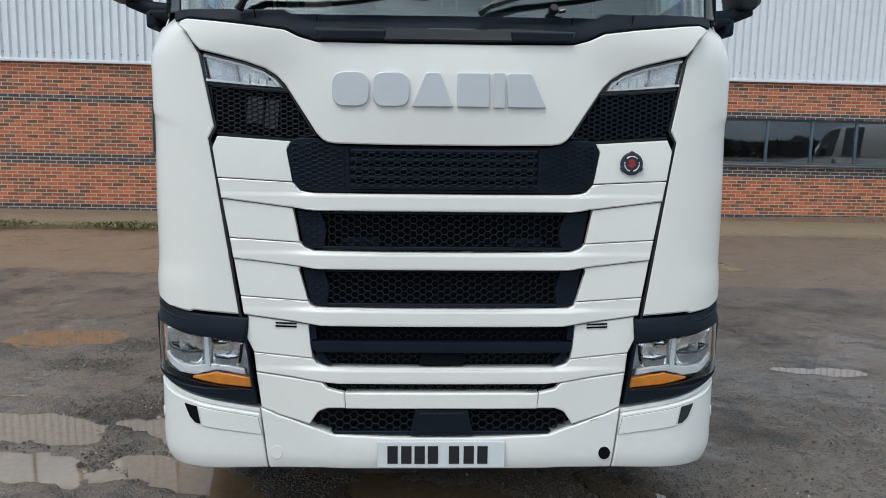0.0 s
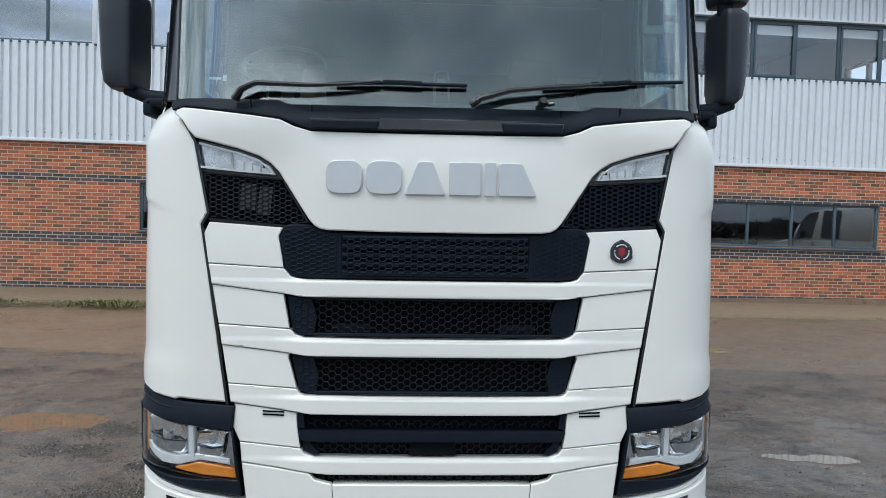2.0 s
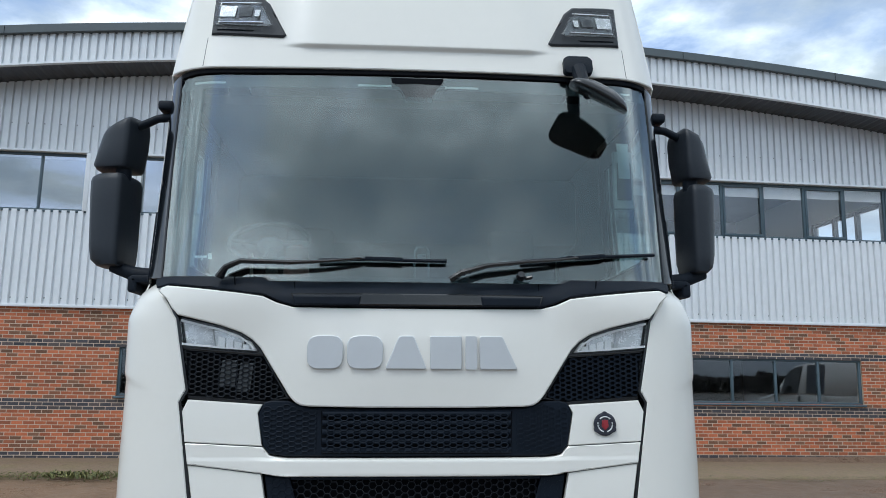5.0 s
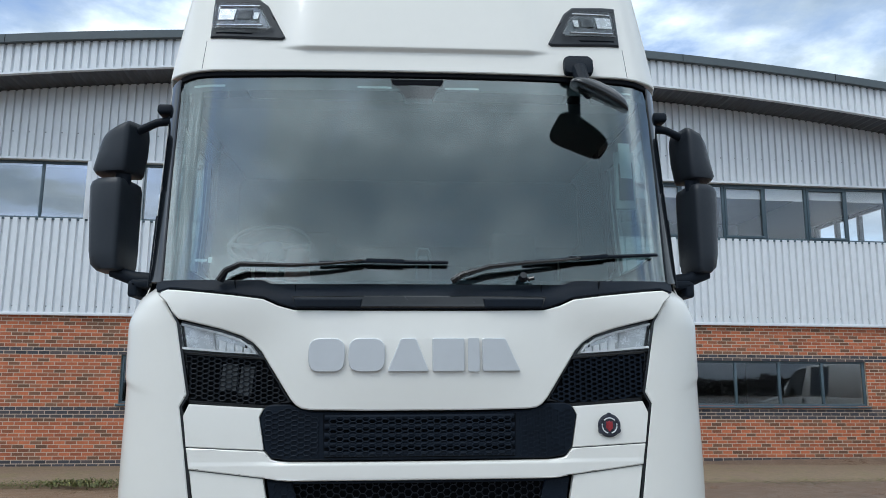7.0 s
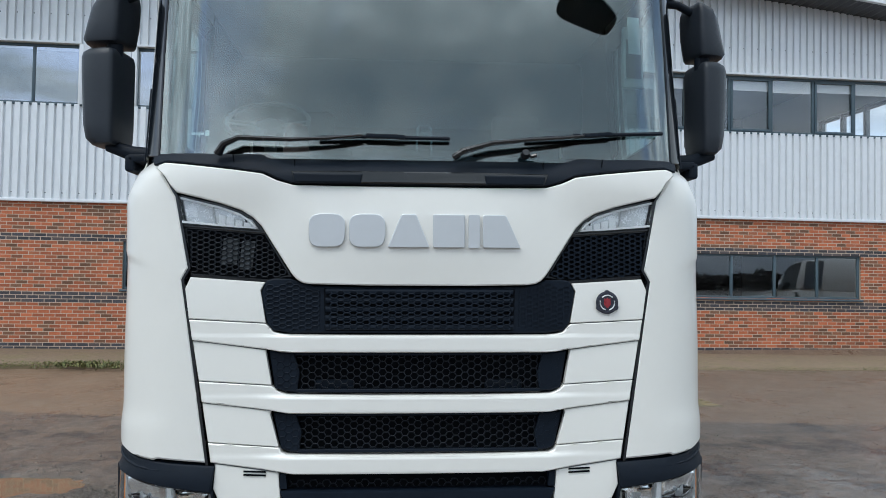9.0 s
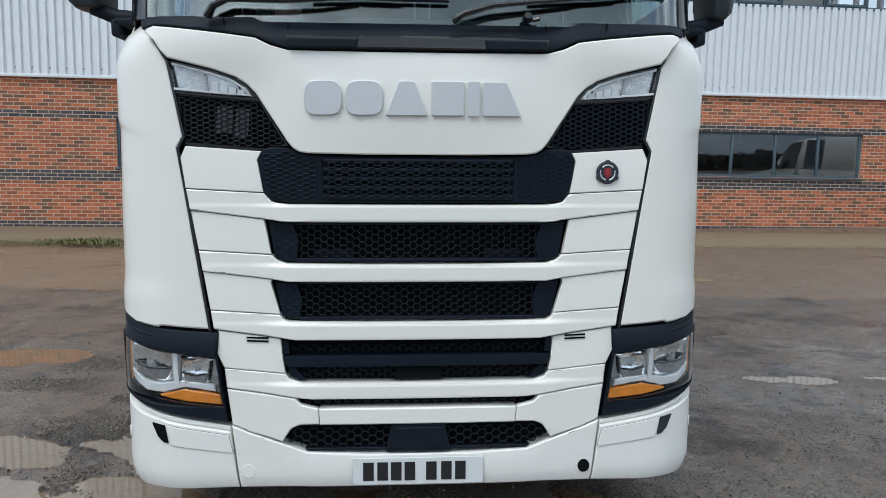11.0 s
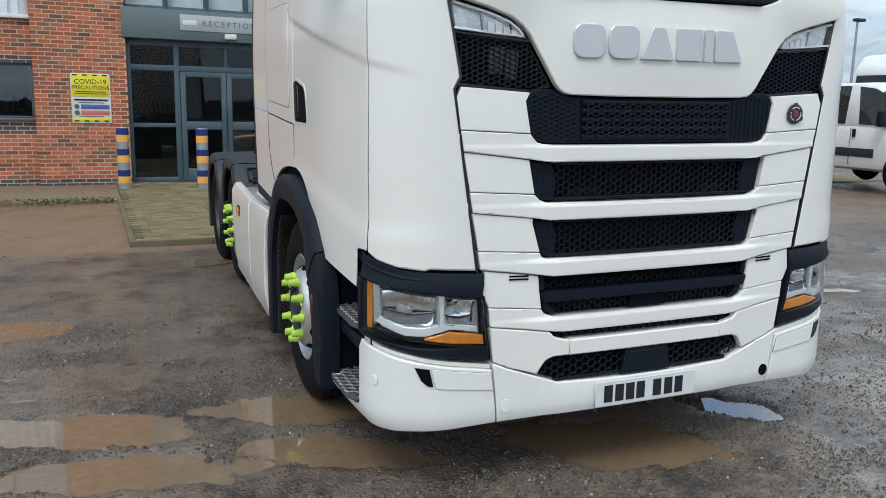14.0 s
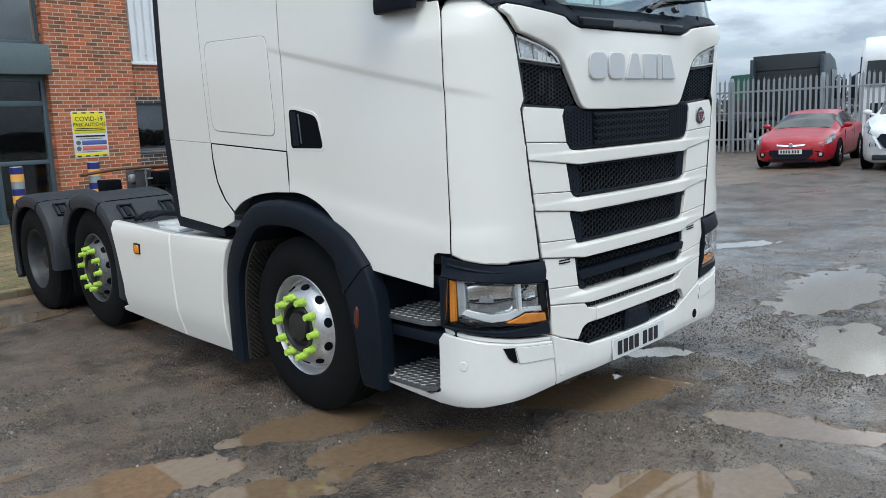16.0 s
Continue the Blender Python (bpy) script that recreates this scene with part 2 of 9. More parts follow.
tread_metal = mat("tread_metal", (0.40, 0.40, 0.40), 0.45, metal=0.7, vary=0.4, scale=18, dirt=0.5)
chassis = mat("chassis_grey", (0.06, 0.062, 0.065), 0.6, vary=0.35, scale=6, dirt=0.5, dirt_color=(0.10, 0.07, 0.05))
brush_mat = mat("spray_mat", (0.022, 0.018, 0.014), 0.9, vary=0.6, scale=40, bump=1.0, bump_scale=120)
rust = mat("rust", (0.16, 0.07, 0.035), 0.8, vary=0.4, scale=14, bump=0.4)
alu = mat("chequer_alu", (0.55, 0.56, 0.57), 0.4, metal=0.8, vary=0.2, scale=12, dirt=0.4)

brick_red = mat("brick", (0.450, 0.127, 0.055), 0.82, vary=0.26, scale=5, bump=0.5, bump_scale=130, per_piece=0.27, other=(0.185, 0.088, 0.050), rough_vary=0.08)
brick_red_joined = mat("brick_joined", (0.450, 0.127, 0.055), 0.82, vary=0.26, scale=5, bump=0.5, bump_scale=130, per_piece=0.27, other=(0.185, 0.088, 0.050), rough_vary=0.08, island=True)
brick_blue = mat("brick_engineering", (0.050, 0.048, 0.058), 0.6, vary=0.2, scale=5, bump=0.3, bump_scale=130, per_piece=0.3, island=True, other=(0.085, 0.065, 0.062))
mortar = mat("mortar", (0.54, 0.42, 0.325), 0.9, vary=0.15, scale=7, bump=0.4, bump_scale=220)
cladding = mat("cladding", (0.76, 0.785, 0.81), 0.36, metal=0.10, vary=0.05, scale=0.6, rough_vary=0.06, dirt=0.10, dirt_color=(0.40, 0.39, 0.37))
soffit_grey = mat("soffit_grey", (0.085, 0.09, 0.10), 0.55, metal=0.2, vary=0.1, scale=2)
gutter_grey = mat("gutter_grey", (0.085, 0.105, 0.115), 0.5, vary=0.15, scale=1.5)
trim_grey = mat("trim_grey", (0.10, 0.115, 0.13), 0.45, vary=0.08, scale=2)
frame_grey = mat("frame_grey", (0.068, 0.105, 0.128), 0.42, vary=0.08, scale=3)
fascia_grey = mat("fascia_panel", (0.115, 0.155, 0.165), 0.42, vary=0.14, scale=2.5, dirt=0.25, dirt_color=(0.07, 0.085, 0.09))
window_glass = glass("window_glass", (0.72, 0.78, 0.80), 0.0, 1.85)
entry_glass = glass("entry_glass", (0.55, 0.62, 0.64), 0.0, 1.45)
solar_glass = glass("solar_glass", (0.60, 0.66, 0.70), 0.0, 4.2)
blind_glass = glass("blind_glass", (0.93, 0.95, 0.97), 0.0, 1.75)
# the shade of the unlit rooms is put into this dark colour
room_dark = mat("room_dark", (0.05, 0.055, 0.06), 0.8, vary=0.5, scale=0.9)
room_pale = mat("room_pale", (0.26, 0.27, 0.29), 0.8, vary=0.2, scale=1.2)
blind = mat("roller_blind", (0.84, 0.85, 0.84), 0.8, vary=0.05)
sign_silver = mat("sign_silver", (0.42, 0.44, 0.45), 0.45, metal=0.2, vary=0.05, scale=3)
sign_white = mat("sign_white", (0.62, 0.63, 0.63), 0.4, vary=0.04, scale=3)
sign_yellow = mat("sign_yellow", (0.78, 0.66, 0.03), 0.45, vary=0.05, scale=3)
sign_blue = mat("sign_blue", (0.08, 0.12, 0.35), 0.45, vary=0.05)
sign_red = mat("sign_red", (0.60, 0.16, 0.13), 0.45, vary=0.05)
band_blue = mat("band_blue", (0.012, 0.022, 0.16), 0.4, vary=0.12, scale=9)
band_orange = mat("band_orange", (0.85, 0.42, 0.09), 0.4, vary=0.1, scale=9)
galvanised = mat("galvanised", (0.34, 0.375, 0.40), 0.5, metal=0.55, vary=0.15, scale=6, dirt=0.2)
concrete = mat("concrete", (0.235, 0.165, 0.112), 0.85, vary=0.40, scale=1.6, bump=0.4, bump_scale=70, other=(0.155, 0.120, 0.066), amount=0.5, dirt=0.35, dirt_color=(0.085, 0.105, 0.030))
kerb_stone = mat("kerb_stone", (0.135, 0.108, 0.066), 0.85, vary=0.25, scale=5, bump=0.3, bump_scale=60, dirt=0.5, dirt_color=(0.08, 0.09, 0.03), per_piece=0.12)
block_one = mat("paving_block", (0.205, 0.155, 0.080), 0.8, vary=0.3, scale=4, bump=0.4, bump_scale=90, per_piece=0.32, other=(0.14, 0.128, 0.060), dirt=0.55, dirt_color=(0.075, 0.085, 0.025))
block_joined = mat("paving_block_joined", (0.205, 0.155, 0.080), 0.8, vary=0.3, scale=4, bump=0.4, bump_scale=90, per_piece=0.32, island=True, other=(0.14, 0.128, 0.060), dirt=0.55, dirt_color=(0.075, 0.085, 0.025))
moss = mat("moss", (0.10, 0.12, 0.03), 0.95, vary=0.4, scale=12, bump=0.6, bump_scale=80)
leaf = mat("weed_leaf", (0.090, 0.100, 0.030), 0.7, vary=0.35, scale=15, per_piece=0.5, island=True, other=(0.19, 0.175, 0.06))
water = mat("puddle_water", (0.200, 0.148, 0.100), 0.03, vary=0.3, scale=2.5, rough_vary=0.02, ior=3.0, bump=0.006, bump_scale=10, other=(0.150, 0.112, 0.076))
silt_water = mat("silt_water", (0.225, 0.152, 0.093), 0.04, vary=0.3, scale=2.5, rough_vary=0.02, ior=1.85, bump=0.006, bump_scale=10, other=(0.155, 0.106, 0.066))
red_paint = mat("red_paint", (0.40, 0.008, 0.020), 0.35, vary=0.06, scale=2, coat=0.35)
van_white = mat("van_white", (0.74, 0.75, 0.75), 0.3, vary=0.04, scale=2, coat=0.5, dirt=0.05)
dark_glass = mat("car_glass", (0.020, 0.024, 0.026), 0.06, vary=0.2, scale=2, ior=1.6, rough_vary=0.03)
yellow_paint = mat("yellow_paint", (0.72, 0.66, 0.02), 0.4, vary=0.08, scale=2)
green_paint = mat("green_paint", (0.03, 0.12, 0.09), 0.4, vary=0.15, scale=2)
lorry_slate = mat("lorry_slate", (0.030, 0.050, 0.066), 0.55, vary=0.25, scale=1.5, dirt=0.3, dirt_color=(0.02, 0.022, 0.022))
slate_paint = mat("slate_paint", (0.016, 0.022, 0.026), 0.55, vary=0.2, scale=1.5)
beacon = mat("beacon_orange", (0.70, 0.13, 0.03), 0.3, vary=0.1)
stone = mat("stone", (0.095, 0.078, 0.062), 0.5, vary=0.3, scale=30, per_piece=0.55, island=True, other=(0.15, 0.135, 0.118))
pale_stone = mat("pale_stone", (0.42, 0.40, 0.37), 0.6, vary=0.3, scale=30, per_piece=0.4, island=True, other=(0.30, 0.22, 0.16))
bark = mat("bark", (0.06, 0.055, 0.05), 0.9, vary=0.3)


def ground_material():
    """Worn wet yard: grey tarmac with grit, red-brown mud patches, damp and drier areas."""
    m = bpy.data.materials.new("yard_ground")
    m.use_nodes = True
    n, l = m.node_tree.nodes, m.node_tree.links
    b = n["Principled BSDF"]
    geo = n.new("ShaderNodeNewGeometry")
    xyz = n.new("ShaderNodeSeparateXYZ")
    l.new(geo.outputs["Position"], xyz.inputs[0])

    def tex(scale, detail=6.0, rough=0.6, distortion=0.0):
        t = node(n, "ShaderNodeTexNoise", Scale=scale, Detail=detail, Roughness=rough, Distortion=distortion)
        l.new(geo.outputs["Position"], t.inputs["Vector"])
        return t.outputs["Fac"]

    def span(value, a, b2, lo=0.0, hi=1.0):
        r = n.new("ShaderNodeMapRange")
        for key, v in (("From Min", a), ("From Max", b2), ("To Min", lo), ("To Max", hi)):
            r.inputs[key].default_value = v
        l.new(value, r.inputs["Value"])
        return r.outputs[0]

    def maths(op, a, c):
        r = n.new("ShaderNodeMath")
        r.operation = op
        for i, v in enumerate((a, c)):
            if isinstance(v, float):
                r.inputs[i].default_value = v
            else:
                l.new(v, r.inputs[i])
        return r.outputs[0]

    def colour(f, a, c):
        r = n.new("ShaderNodeMix")
        r.data_type = "RGBA"
        l.new(f, r.inputs["Factor"])
        for key, v in (("A", a), ("B", c)):
            if isinstance(v, tuple):
                r.inputs[key].default_value = (*v, 1)
            else:
                l.new(v, r.inputs[key])
        return r.outputs["Result"]

    big, mid, small, grit, sand = tex(0.35, 6, 0.6, 0.1), tex(1.7, 8, 0.68, 0.05), tex(9.0, 7, 0.7), tex(75.0, 4, 0.75), tex(210.0, 3, 0.7)
    base = colour(span(mid, 0.35, 0.65), (0.150, 0.110, 0.081), (0.248, 0.191, 0.145))
    base = colour(span(small, 0.42, 0.66, 0.0, 0.6), base, (0.083, 0.066, 0.053))
    # the brown strip of mud along the building's side of the yard
    wander = maths("MULTIPLY", span(big, 0.3, 0.7, -0.3, 0.3), 1.0)
    edge = maths("ADD", maths("ADD", xyz.outputs["Y"], maths("MULTIPLY", xyz.outputs["X"], 0.1)), maths("ADD", wander, span(small, 0.3, 0.7, -0.14, 0.14)))
    strip = maths("MULTIPLY", span(edge, 5.92, 6.08), span(xyz.outputs["X"], 24.0, 16.0))
    mud = maths("MAXIMUM", maths("MULTIPLY", strip, 0.97), span(tex(1.2, 8, 0.7, 0.05), 0.46, 0.62, 0.0, 0.70))
    base = colour(mud, base, colour(span(small, 0.3, 0.7), (0.205, 0.130, 0.080), (0.270, 0.178, 0.115)))
    # towards the gate the tarmac is barer, darker and wetter
    base = colour(span(xyz.outputs["X"], 0.3, 2.6, 0.0, 0.42), base, colour(span(mid, 0.35, 0.65), (0.068, 0.057, 0.049), (0.130, 0.109, 0.093)))
    # three sizes of loose stone: grit and chippings, lying in drifts
    bare = span(strip, 0.0, 1.0, 1.0, 0.12)
    loose = maths("MULTIPLY", span(tex(1.25, 8, 0.75, 0.1), 0.50, 0.62), bare)
    heights = []
    for scale, share, low, high in ((19.0, 0.76, (0.030, 0.028, 0.027), (0.270, 0.250, 0.225)), (44.0, 0.42, (0.040, 0.037, 0.035), (0.245, 0.226, 0.203)), (105.0, 0.22, (0.030, 0.028, 0.026), (0.200, 0.182, 0.160))):
        stones = n.new("ShaderNodeTexVoronoi")
        stones.inputs["Scale"].default_value = scale
        l.new(geo.outputs["Position"], stones.inputs["Vector"])
        hue = n.new("ShaderNodeSeparateColor")
        l.new(stones.outputs["Color"], hue.inputs[0])
        lump = span(stones.outputs["Distance"], 0.48, 0.20) if scale > 30 else span(stones.outputs["Distance"], 0.30, 0.16)
        few = span(hue.outputs["Red"], share, share + 0.1)
        there = maths("MULTIPLY", lump, maths("MAXIMUM", maths("MULTIPLY", few, maths("MULTIPLY", bare, 0.85)), loose)) if scale > 30 else maths("MULTIPLY", lump, few)
        base = colour(maths("MULTIPLY", span(stones.outputs["Distance"], 0.40, 0.62), maths("MULTIPLY", loose, 0.75)), base, (0.026, 0.023, 0.021))
        base = colour(maths("MULTIPLY", there, 0.8), base, colour(maths("POWER", hue.outputs["Green"], 1.7), low, high))
        heights.append(maths("MULTIPLY", there, 40.0 / scale))
    base = colour(span(grit, 0.58, 0.74, 0.0, 0.55), base, (0.22, 0.20, 0.178))
    base = colour(maths("MULTIPLY", span(grit, 0.44, 0.30, 0.0, 0.75), span(bare, 0.0, 1.0, 0.35, 1.0)), base, (0.026, 0.023, 0.020))
    base = colour(span(sand, 0.42, 0.28, 0.0, 0.6), base, (0.03, 0.026, 0.023))
    l.new(base, b.inputs["Base Color"])
    damp = maths("ADD", span(tex(0.9, 7, 0.7, 0.2), 0.36, 0.62, 0.20, 0.52), span(grit, 0.3, 0.7, -0.12, 0.18))
    l.new(damp, b.inputs["Roughness"])
    film = span(tex(0.8, 8, 0.72, 0.2), 0.40, 0.56)
    l.new(maths("MULTIPLY", maths("MULTIPLY", maths("MULTIPLY", film, bare), maths("MULTIPLY", span(xyz.outputs["X"], 5.0, 10.0, 1.0, 0.3), span(xyz.outputs["X"], -1.8, 1.2, 0.5, 1.0))), span(grit, 0.36, 0.52, 0.10, 0.70)), b.inputs["Coat Weight"])
    b.inputs["Coat Roughness"].default_value, b.inputs["Coat IOR"].default_value = 0.13, 1.75
    height = maths("ADD", maths("ADD", maths("MULTIPLY", heights[0], 0.5), maths("ADD", heights[1], heights[2])), maths("ADD", maths("MULTIPLY", grit, 0.6), maths("MULTIPLY", small, 1.0)))
    raised = node(n, "ShaderNodeBump", Strength=1.0, Distance=0.014)
    l.new(height, raised.inputs["Height"])
    l.new(raised.outputs[0], b.inputs["Normal"])
    return m


yard_ground = ground_material()

# ---------------------------------------------------------------- building blocks
def thing(name, at=None, label="", category="", group="", kind=""):
    ob = new(name)
    ob.empty_display_size = 0.2
    if at is not None:
        ob.matrix_basis = at if isinstance(at, Matrix) else Matrix.Translation(at)
    return tagged(ob, label, category, group, kind)


def mesh_of(name, bm, material, angle=32.0, normals=True):
    if normals:
        bmesh.ops.recalc_face_normals(bm, faces=bm.faces)
    limit = radians(angle)
    for f in bm.faces:
        f.smooth = True
    for e in bm.edges:
        e.smooth = len(e.link_faces) == 2 and e.calc_face_angle(0) < limit
    me = bpy.data.meshes.new(name)
    bm.to_mesh(me)
    bm.free()
    me.materials.append(material)
    return me


def part(name, bm, material, parent=None, label="", angle=32.0, normals=True):
    """Links a bmesh as one mesh object under a thing or under a part."""
    ob = new(name, mesh_of(name, bm, material, angle, normals))
    ob.parent = parent
    return tagged(ob, label)


def solid(name, bm, material, at=None, label="", category="", group="", kind="", angle=32.0):
    """A thing that is one mesh."""
    ob = new(name, mesh_of(name, bm, material, angle))
    if at is not None:
        ob.matrix_basis = at if isinstance(at, Matrix) else Matrix.Translation(at)
    return tagged(ob, label, category, group, kind)


def box(bm, x0, x1, y0, y1, z0, z1, bevel=0.0, seg=2, m=None):
    r = bmesh.ops.create_cube(bm, size=1.0)
    vs = r["verts"]
    for v in vs:
        v.co = Vector(((x0 + x1) / 2 + v.co.x * (x1 - x0), (y0 + y1) / 2 + v.co.y * (y1 - y0), (z0 + z1) / 2 + v.co.z * (z1 - z0)))
    if bevel:
        es = list({e for v in vs for e in v.link_edges})
        out = bmesh.ops.bevel(bm, geom=es, offset=bevel, segments=seg, profile=0.5, affect="EDGES")
        vs = list({v for f in out["faces"] for v in f.verts} | {v for v in vs if v.is_valid})
    if m is not None:
        bmesh.ops.transform(bm, matrix=m, verts=vs)
    return vs


def rod(bm, a, b, r, r2=None, n=10, caps=True):
    a, b = Vector(a), Vector(b)
    d = b - a
    m = Matrix.Translation((a + b) / 2) @ d.to_track_quat("Z", "Y").to_matrix().to_4x4()
    return bmesh.ops.create_cone(bm, cap_ends=caps, segments=n, radius1=r, radius2=r if r2 is None else r2, depth=d.length, matrix=m)["verts"]


def tube(bm, pts, r, n=8, flat=1.0):
    """A bent bar through the points."""
    rings = []
    pts = [Vector(p) for p in pts]
    for i, p in enumerate(pts):
        d = (pts[min(i + 1, len(pts) - 1)] - pts[max(i - 1, 0)]).normalized()
        q = d.to_track_quat("Z", "Y")
        rr = r[i] if isinstance(r, (list, tuple)) else r
        rings.append([bm.verts.new(p + q @ Vector((rr * math.cos(2 * math.pi * k / n), rr * flat * math.sin(2 * math.pi * k / n), 0))) for k in range(n)])
    for a, b in zip(rings, rings[1:]):
        for k in range(n):
            bm.faces.new((a[k], a[(k + 1) % n], b[(k + 1) % n], b[k]))
    bm.faces.new(rings[0][::-1])
    bm.faces.new(rings[-1])


def lathe(bm, profile, n=48, m=None):
    """Turns (radius, height) points round z."""
    rings = []
    for r, h in profile:
        rings.append([bm.verts.new((r * math.cos(2 * math.pi * k / n), r * math.sin(2 * math.pi * k / n), h)) for k in range(n)] if r > 1e-5 else [bm.verts.new((0, 0, h))])
    for a, b in zip(rings, rings[1:]):
        for k in range(n):
            quad = [a[k % len(a)], a[(k + 1) % len(a)], b[(k + 1) % len(b)], b[k % len(b)]]
            quad = list(dict.fromkeys(quad))
            if len(quad) > 2:
                bm.faces.new(quad)
    if m is not None:
        bmesh.ops.transform(bm, matrix=m, verts=[v for ring in rings for v in ring])


def slab(bm, outline, depth, m=None, bevel=0.0, seg=2):
    """An outline in the xy plane, raised along z from 0 to depth, its upper rim bevelled."""
    lo = [bm.verts.new((x, y, 0)) for x, y in outline]
    hi = [bm.verts.new((x, y, depth)) for x, y in outline]
    n = len(lo)
    top = bm.faces.new(hi)
    bm.faces.new(lo[::-1])
    for i in range(n):
        bm.faces.new((lo[i], lo[(i + 1) % n], hi[(i + 1) % n], hi[i]))
    vs = lo + hi
    if bevel:
        out = bmesh.ops.bevel(bm, geom=list(top.edges), offset=bevel, segments=seg, profile=0.5, affect="EDGES")
        vs = list({v for f in out["faces"] for v in f.verts} | {v for v in vs if v.is_valid})
    if m is not None:
        bmesh.ops.transform(bm, matrix=m, verts=vs)


def rounded(x0, x1, y0, y1, r, n=5):
    pts = []
    for cx, cy, a in ((x1 - r, y1 - r, 0), (x0 + r, y1 - r, 90), (x0 + r, y0 + r, 180), (x1 - r, y0 + r, 270)):
        pts += [(cx + r * math.cos(radians(a + 90 * k / n)), cy + r * math.sin(radians(a + 90 * k / n))) for k in range(n + 1)]
    return pts


def smooth_step(a, b, v):
    k = np.clip((np.asarray(v, float) - a) / (b - a), 0, 1)
    return k * k * (3 - 2 * k)


def smooth_line(pts, n=4):
    """A spline through the points."""
    p = [np.array(q) for q in pts]
    p = [2 * p[0] - p[1]] + p + [2 * p[-1] - p[-2]]
    out = []
    for a, b, c, d in zip(p, p[1:], p[2:], p[3:]):
        for t in np.arange(n) / n:
            out.append(tuple(0.5 * (2 * b + (c - a) * t + (2 * a - 5 * b + 4 * c - d) * t ** 2 + (3 * b - a - 3 * c + d) * t ** 3)))
    return out + [tuple(p[-2])]


def words(text, size, material, parent, m, name="lettering", spread=1.0, depth=0.002):
    curve = bpy.data.curves.new(name, "FONT")
    curve.body, curve.size, curve.extrude, curve.align_x, curve.space_character = text, size, depth, "CENTER", spread
    ob = new(name, curve)
    dg = bpy.context.evaluated_depsgraph_get()
    me = bpy.data.meshes.new_from_object(ob.evaluated_get(dg))
    bpy.data.objects.remove(ob)
    me.materials.clear()
    me.materials.append(material)
    out = new(name, me)
    out.parent, out.matrix_basis = parent, m
    return out

# ---------------------------------------------------------------- the yard's ground
def swell(x, y):
    return 0.010 * noise.noise((x * 0.55, y * 0.55, 3.1)) + 0.006 * noise.noise((x * 1.9, y * 1.9, 7.7)) + 0.003 * noise.noise((x * 6, y * 6, 1.7))


# puddles: middle, half length, half width, turn, muddy
PUDDLES = [(-1.32, 1.20, 0.40, 0.17, -22), (-1.25, 0.62, 0.42, 0.17, -25), (-2.25, 1.24, 0.42, 0.24, -8), (-2.72, 1.42, 0.30, 0.13, -5), (-2.18, 0.74, 0.55, 0.17, -12),
           (-3.00, 3.27, 0.46, 0.30, 2), (-2.78, 2.21, 0.13, 0.035, 5), (-2.66, 1.82, 0.12, 0.04, 0), (0.05, 0.24, 0.52, 0.25, -35), (0.88, 0.40, 0.36, 0.12, -50),
           (-0.70, -0.68, 0.46, 0.17, -42), (0.20, -0.82, 0.46, 0.13, -70), (1.74, -0.60, 0.60, 0.27, 14), (3.40, 0.12, 1.0, 0.36, 6), (2.75, 0.18, 0.28, 0.10, -30),
           (5.0, 1.76, 0.6, 0.2, -35), (2.85, 2.38, 0.32, 0.12, -8), (3.75, 2.31, 0.30, 0.10, -20), (-1.65, 5.45, 0.34, 0.13, 0)]
# drifts of loose chippings: middle and spread
DRIFTS = [(-1.50, 1.66, 0.34), (-1.85, 1.45, 0.24), (-1.50, 0.84, 0.26), (-2.60, 0.92, 0.30), (-1.75, 2.14, 0.10), (0.55, 0.15, 0.34), (0.70, -0.25, 0.40), (-0.45, -0.10, 0.30), (1.9, 0.15, 0.5),
          (1.05, -0.65, 0.40), (2.4, -0.2, 0.5), (-2.3, 3.0, 0.25), (-2.5, 2.5, 0.2), (-0.1, -0.5, 0.3), (-1.05, 0.05, 0.3), (3.0, 1.2, 0.6)]
LEVEL = -0.006


def dip(x, y):
    """How far inside a puddle's hollow: 1 in the middle, 0 at its rim and beyond."""
    best = 0.0
    for px, py, a, b, turn in PUDDLES:
        if abs(x - px) > 2 or abs(y - py) > 2:
            continue
        c, s = math.cos(radians(turn)), math.sin(radians(turn))
        u, v = ((x - px) * c + (y - py) * s) / a, (-(x - px) * s + (y - py) * c) / b
        u += 0.35 * noise.noise((x * 2.6, y * 2.6, 5.0)) + 0.30 * noise.noise((x * 9, y * 9, 2.0)) + 0.16 * noise.noise((x * 21, y * 21, 6.0))
        v += 0.35 * noise.noise((x * 2.6, y * 2.6, 9.0)) + 0.30 * noise.noise((x * 9, y * 9, 4.0)) + 0.16 * noise.noise((x * 21, y * 21, 1.0))
        best = max(best, 1.25 - math.hypot(u, v))
    return best


def fall(x, y):
    """Along the building the yard falls gently towards +x; it sags a little under the rear axle."""
    k = min(max((y - 4.5) / 6.0, 0), 1)
    sag = 0.032 * math.exp(-((abs(x) - 1.0) ** 2 + (y - 5.9) ** 2) / 1.2)
    return -sag - 0.0117 * min(max(x, 0), 15) * min(max((21 - x) / 5, 0), 1) * k * k * (3 - 2 * k)


def ground_height(x, y):
    k = min(max(dip(x, y) / 0.5, 0), 1)
    fade = min(max((14 - abs(y)) / 3, 0), 1)
    return fall(x, y) + swell(x, y) * fade * (1 - 0.3 * k) + 0.006 + 0.005 * noise.noise((x * 13, y * 13, 8)) * fade - 0.028 * k * k * (3 - 2 * k)


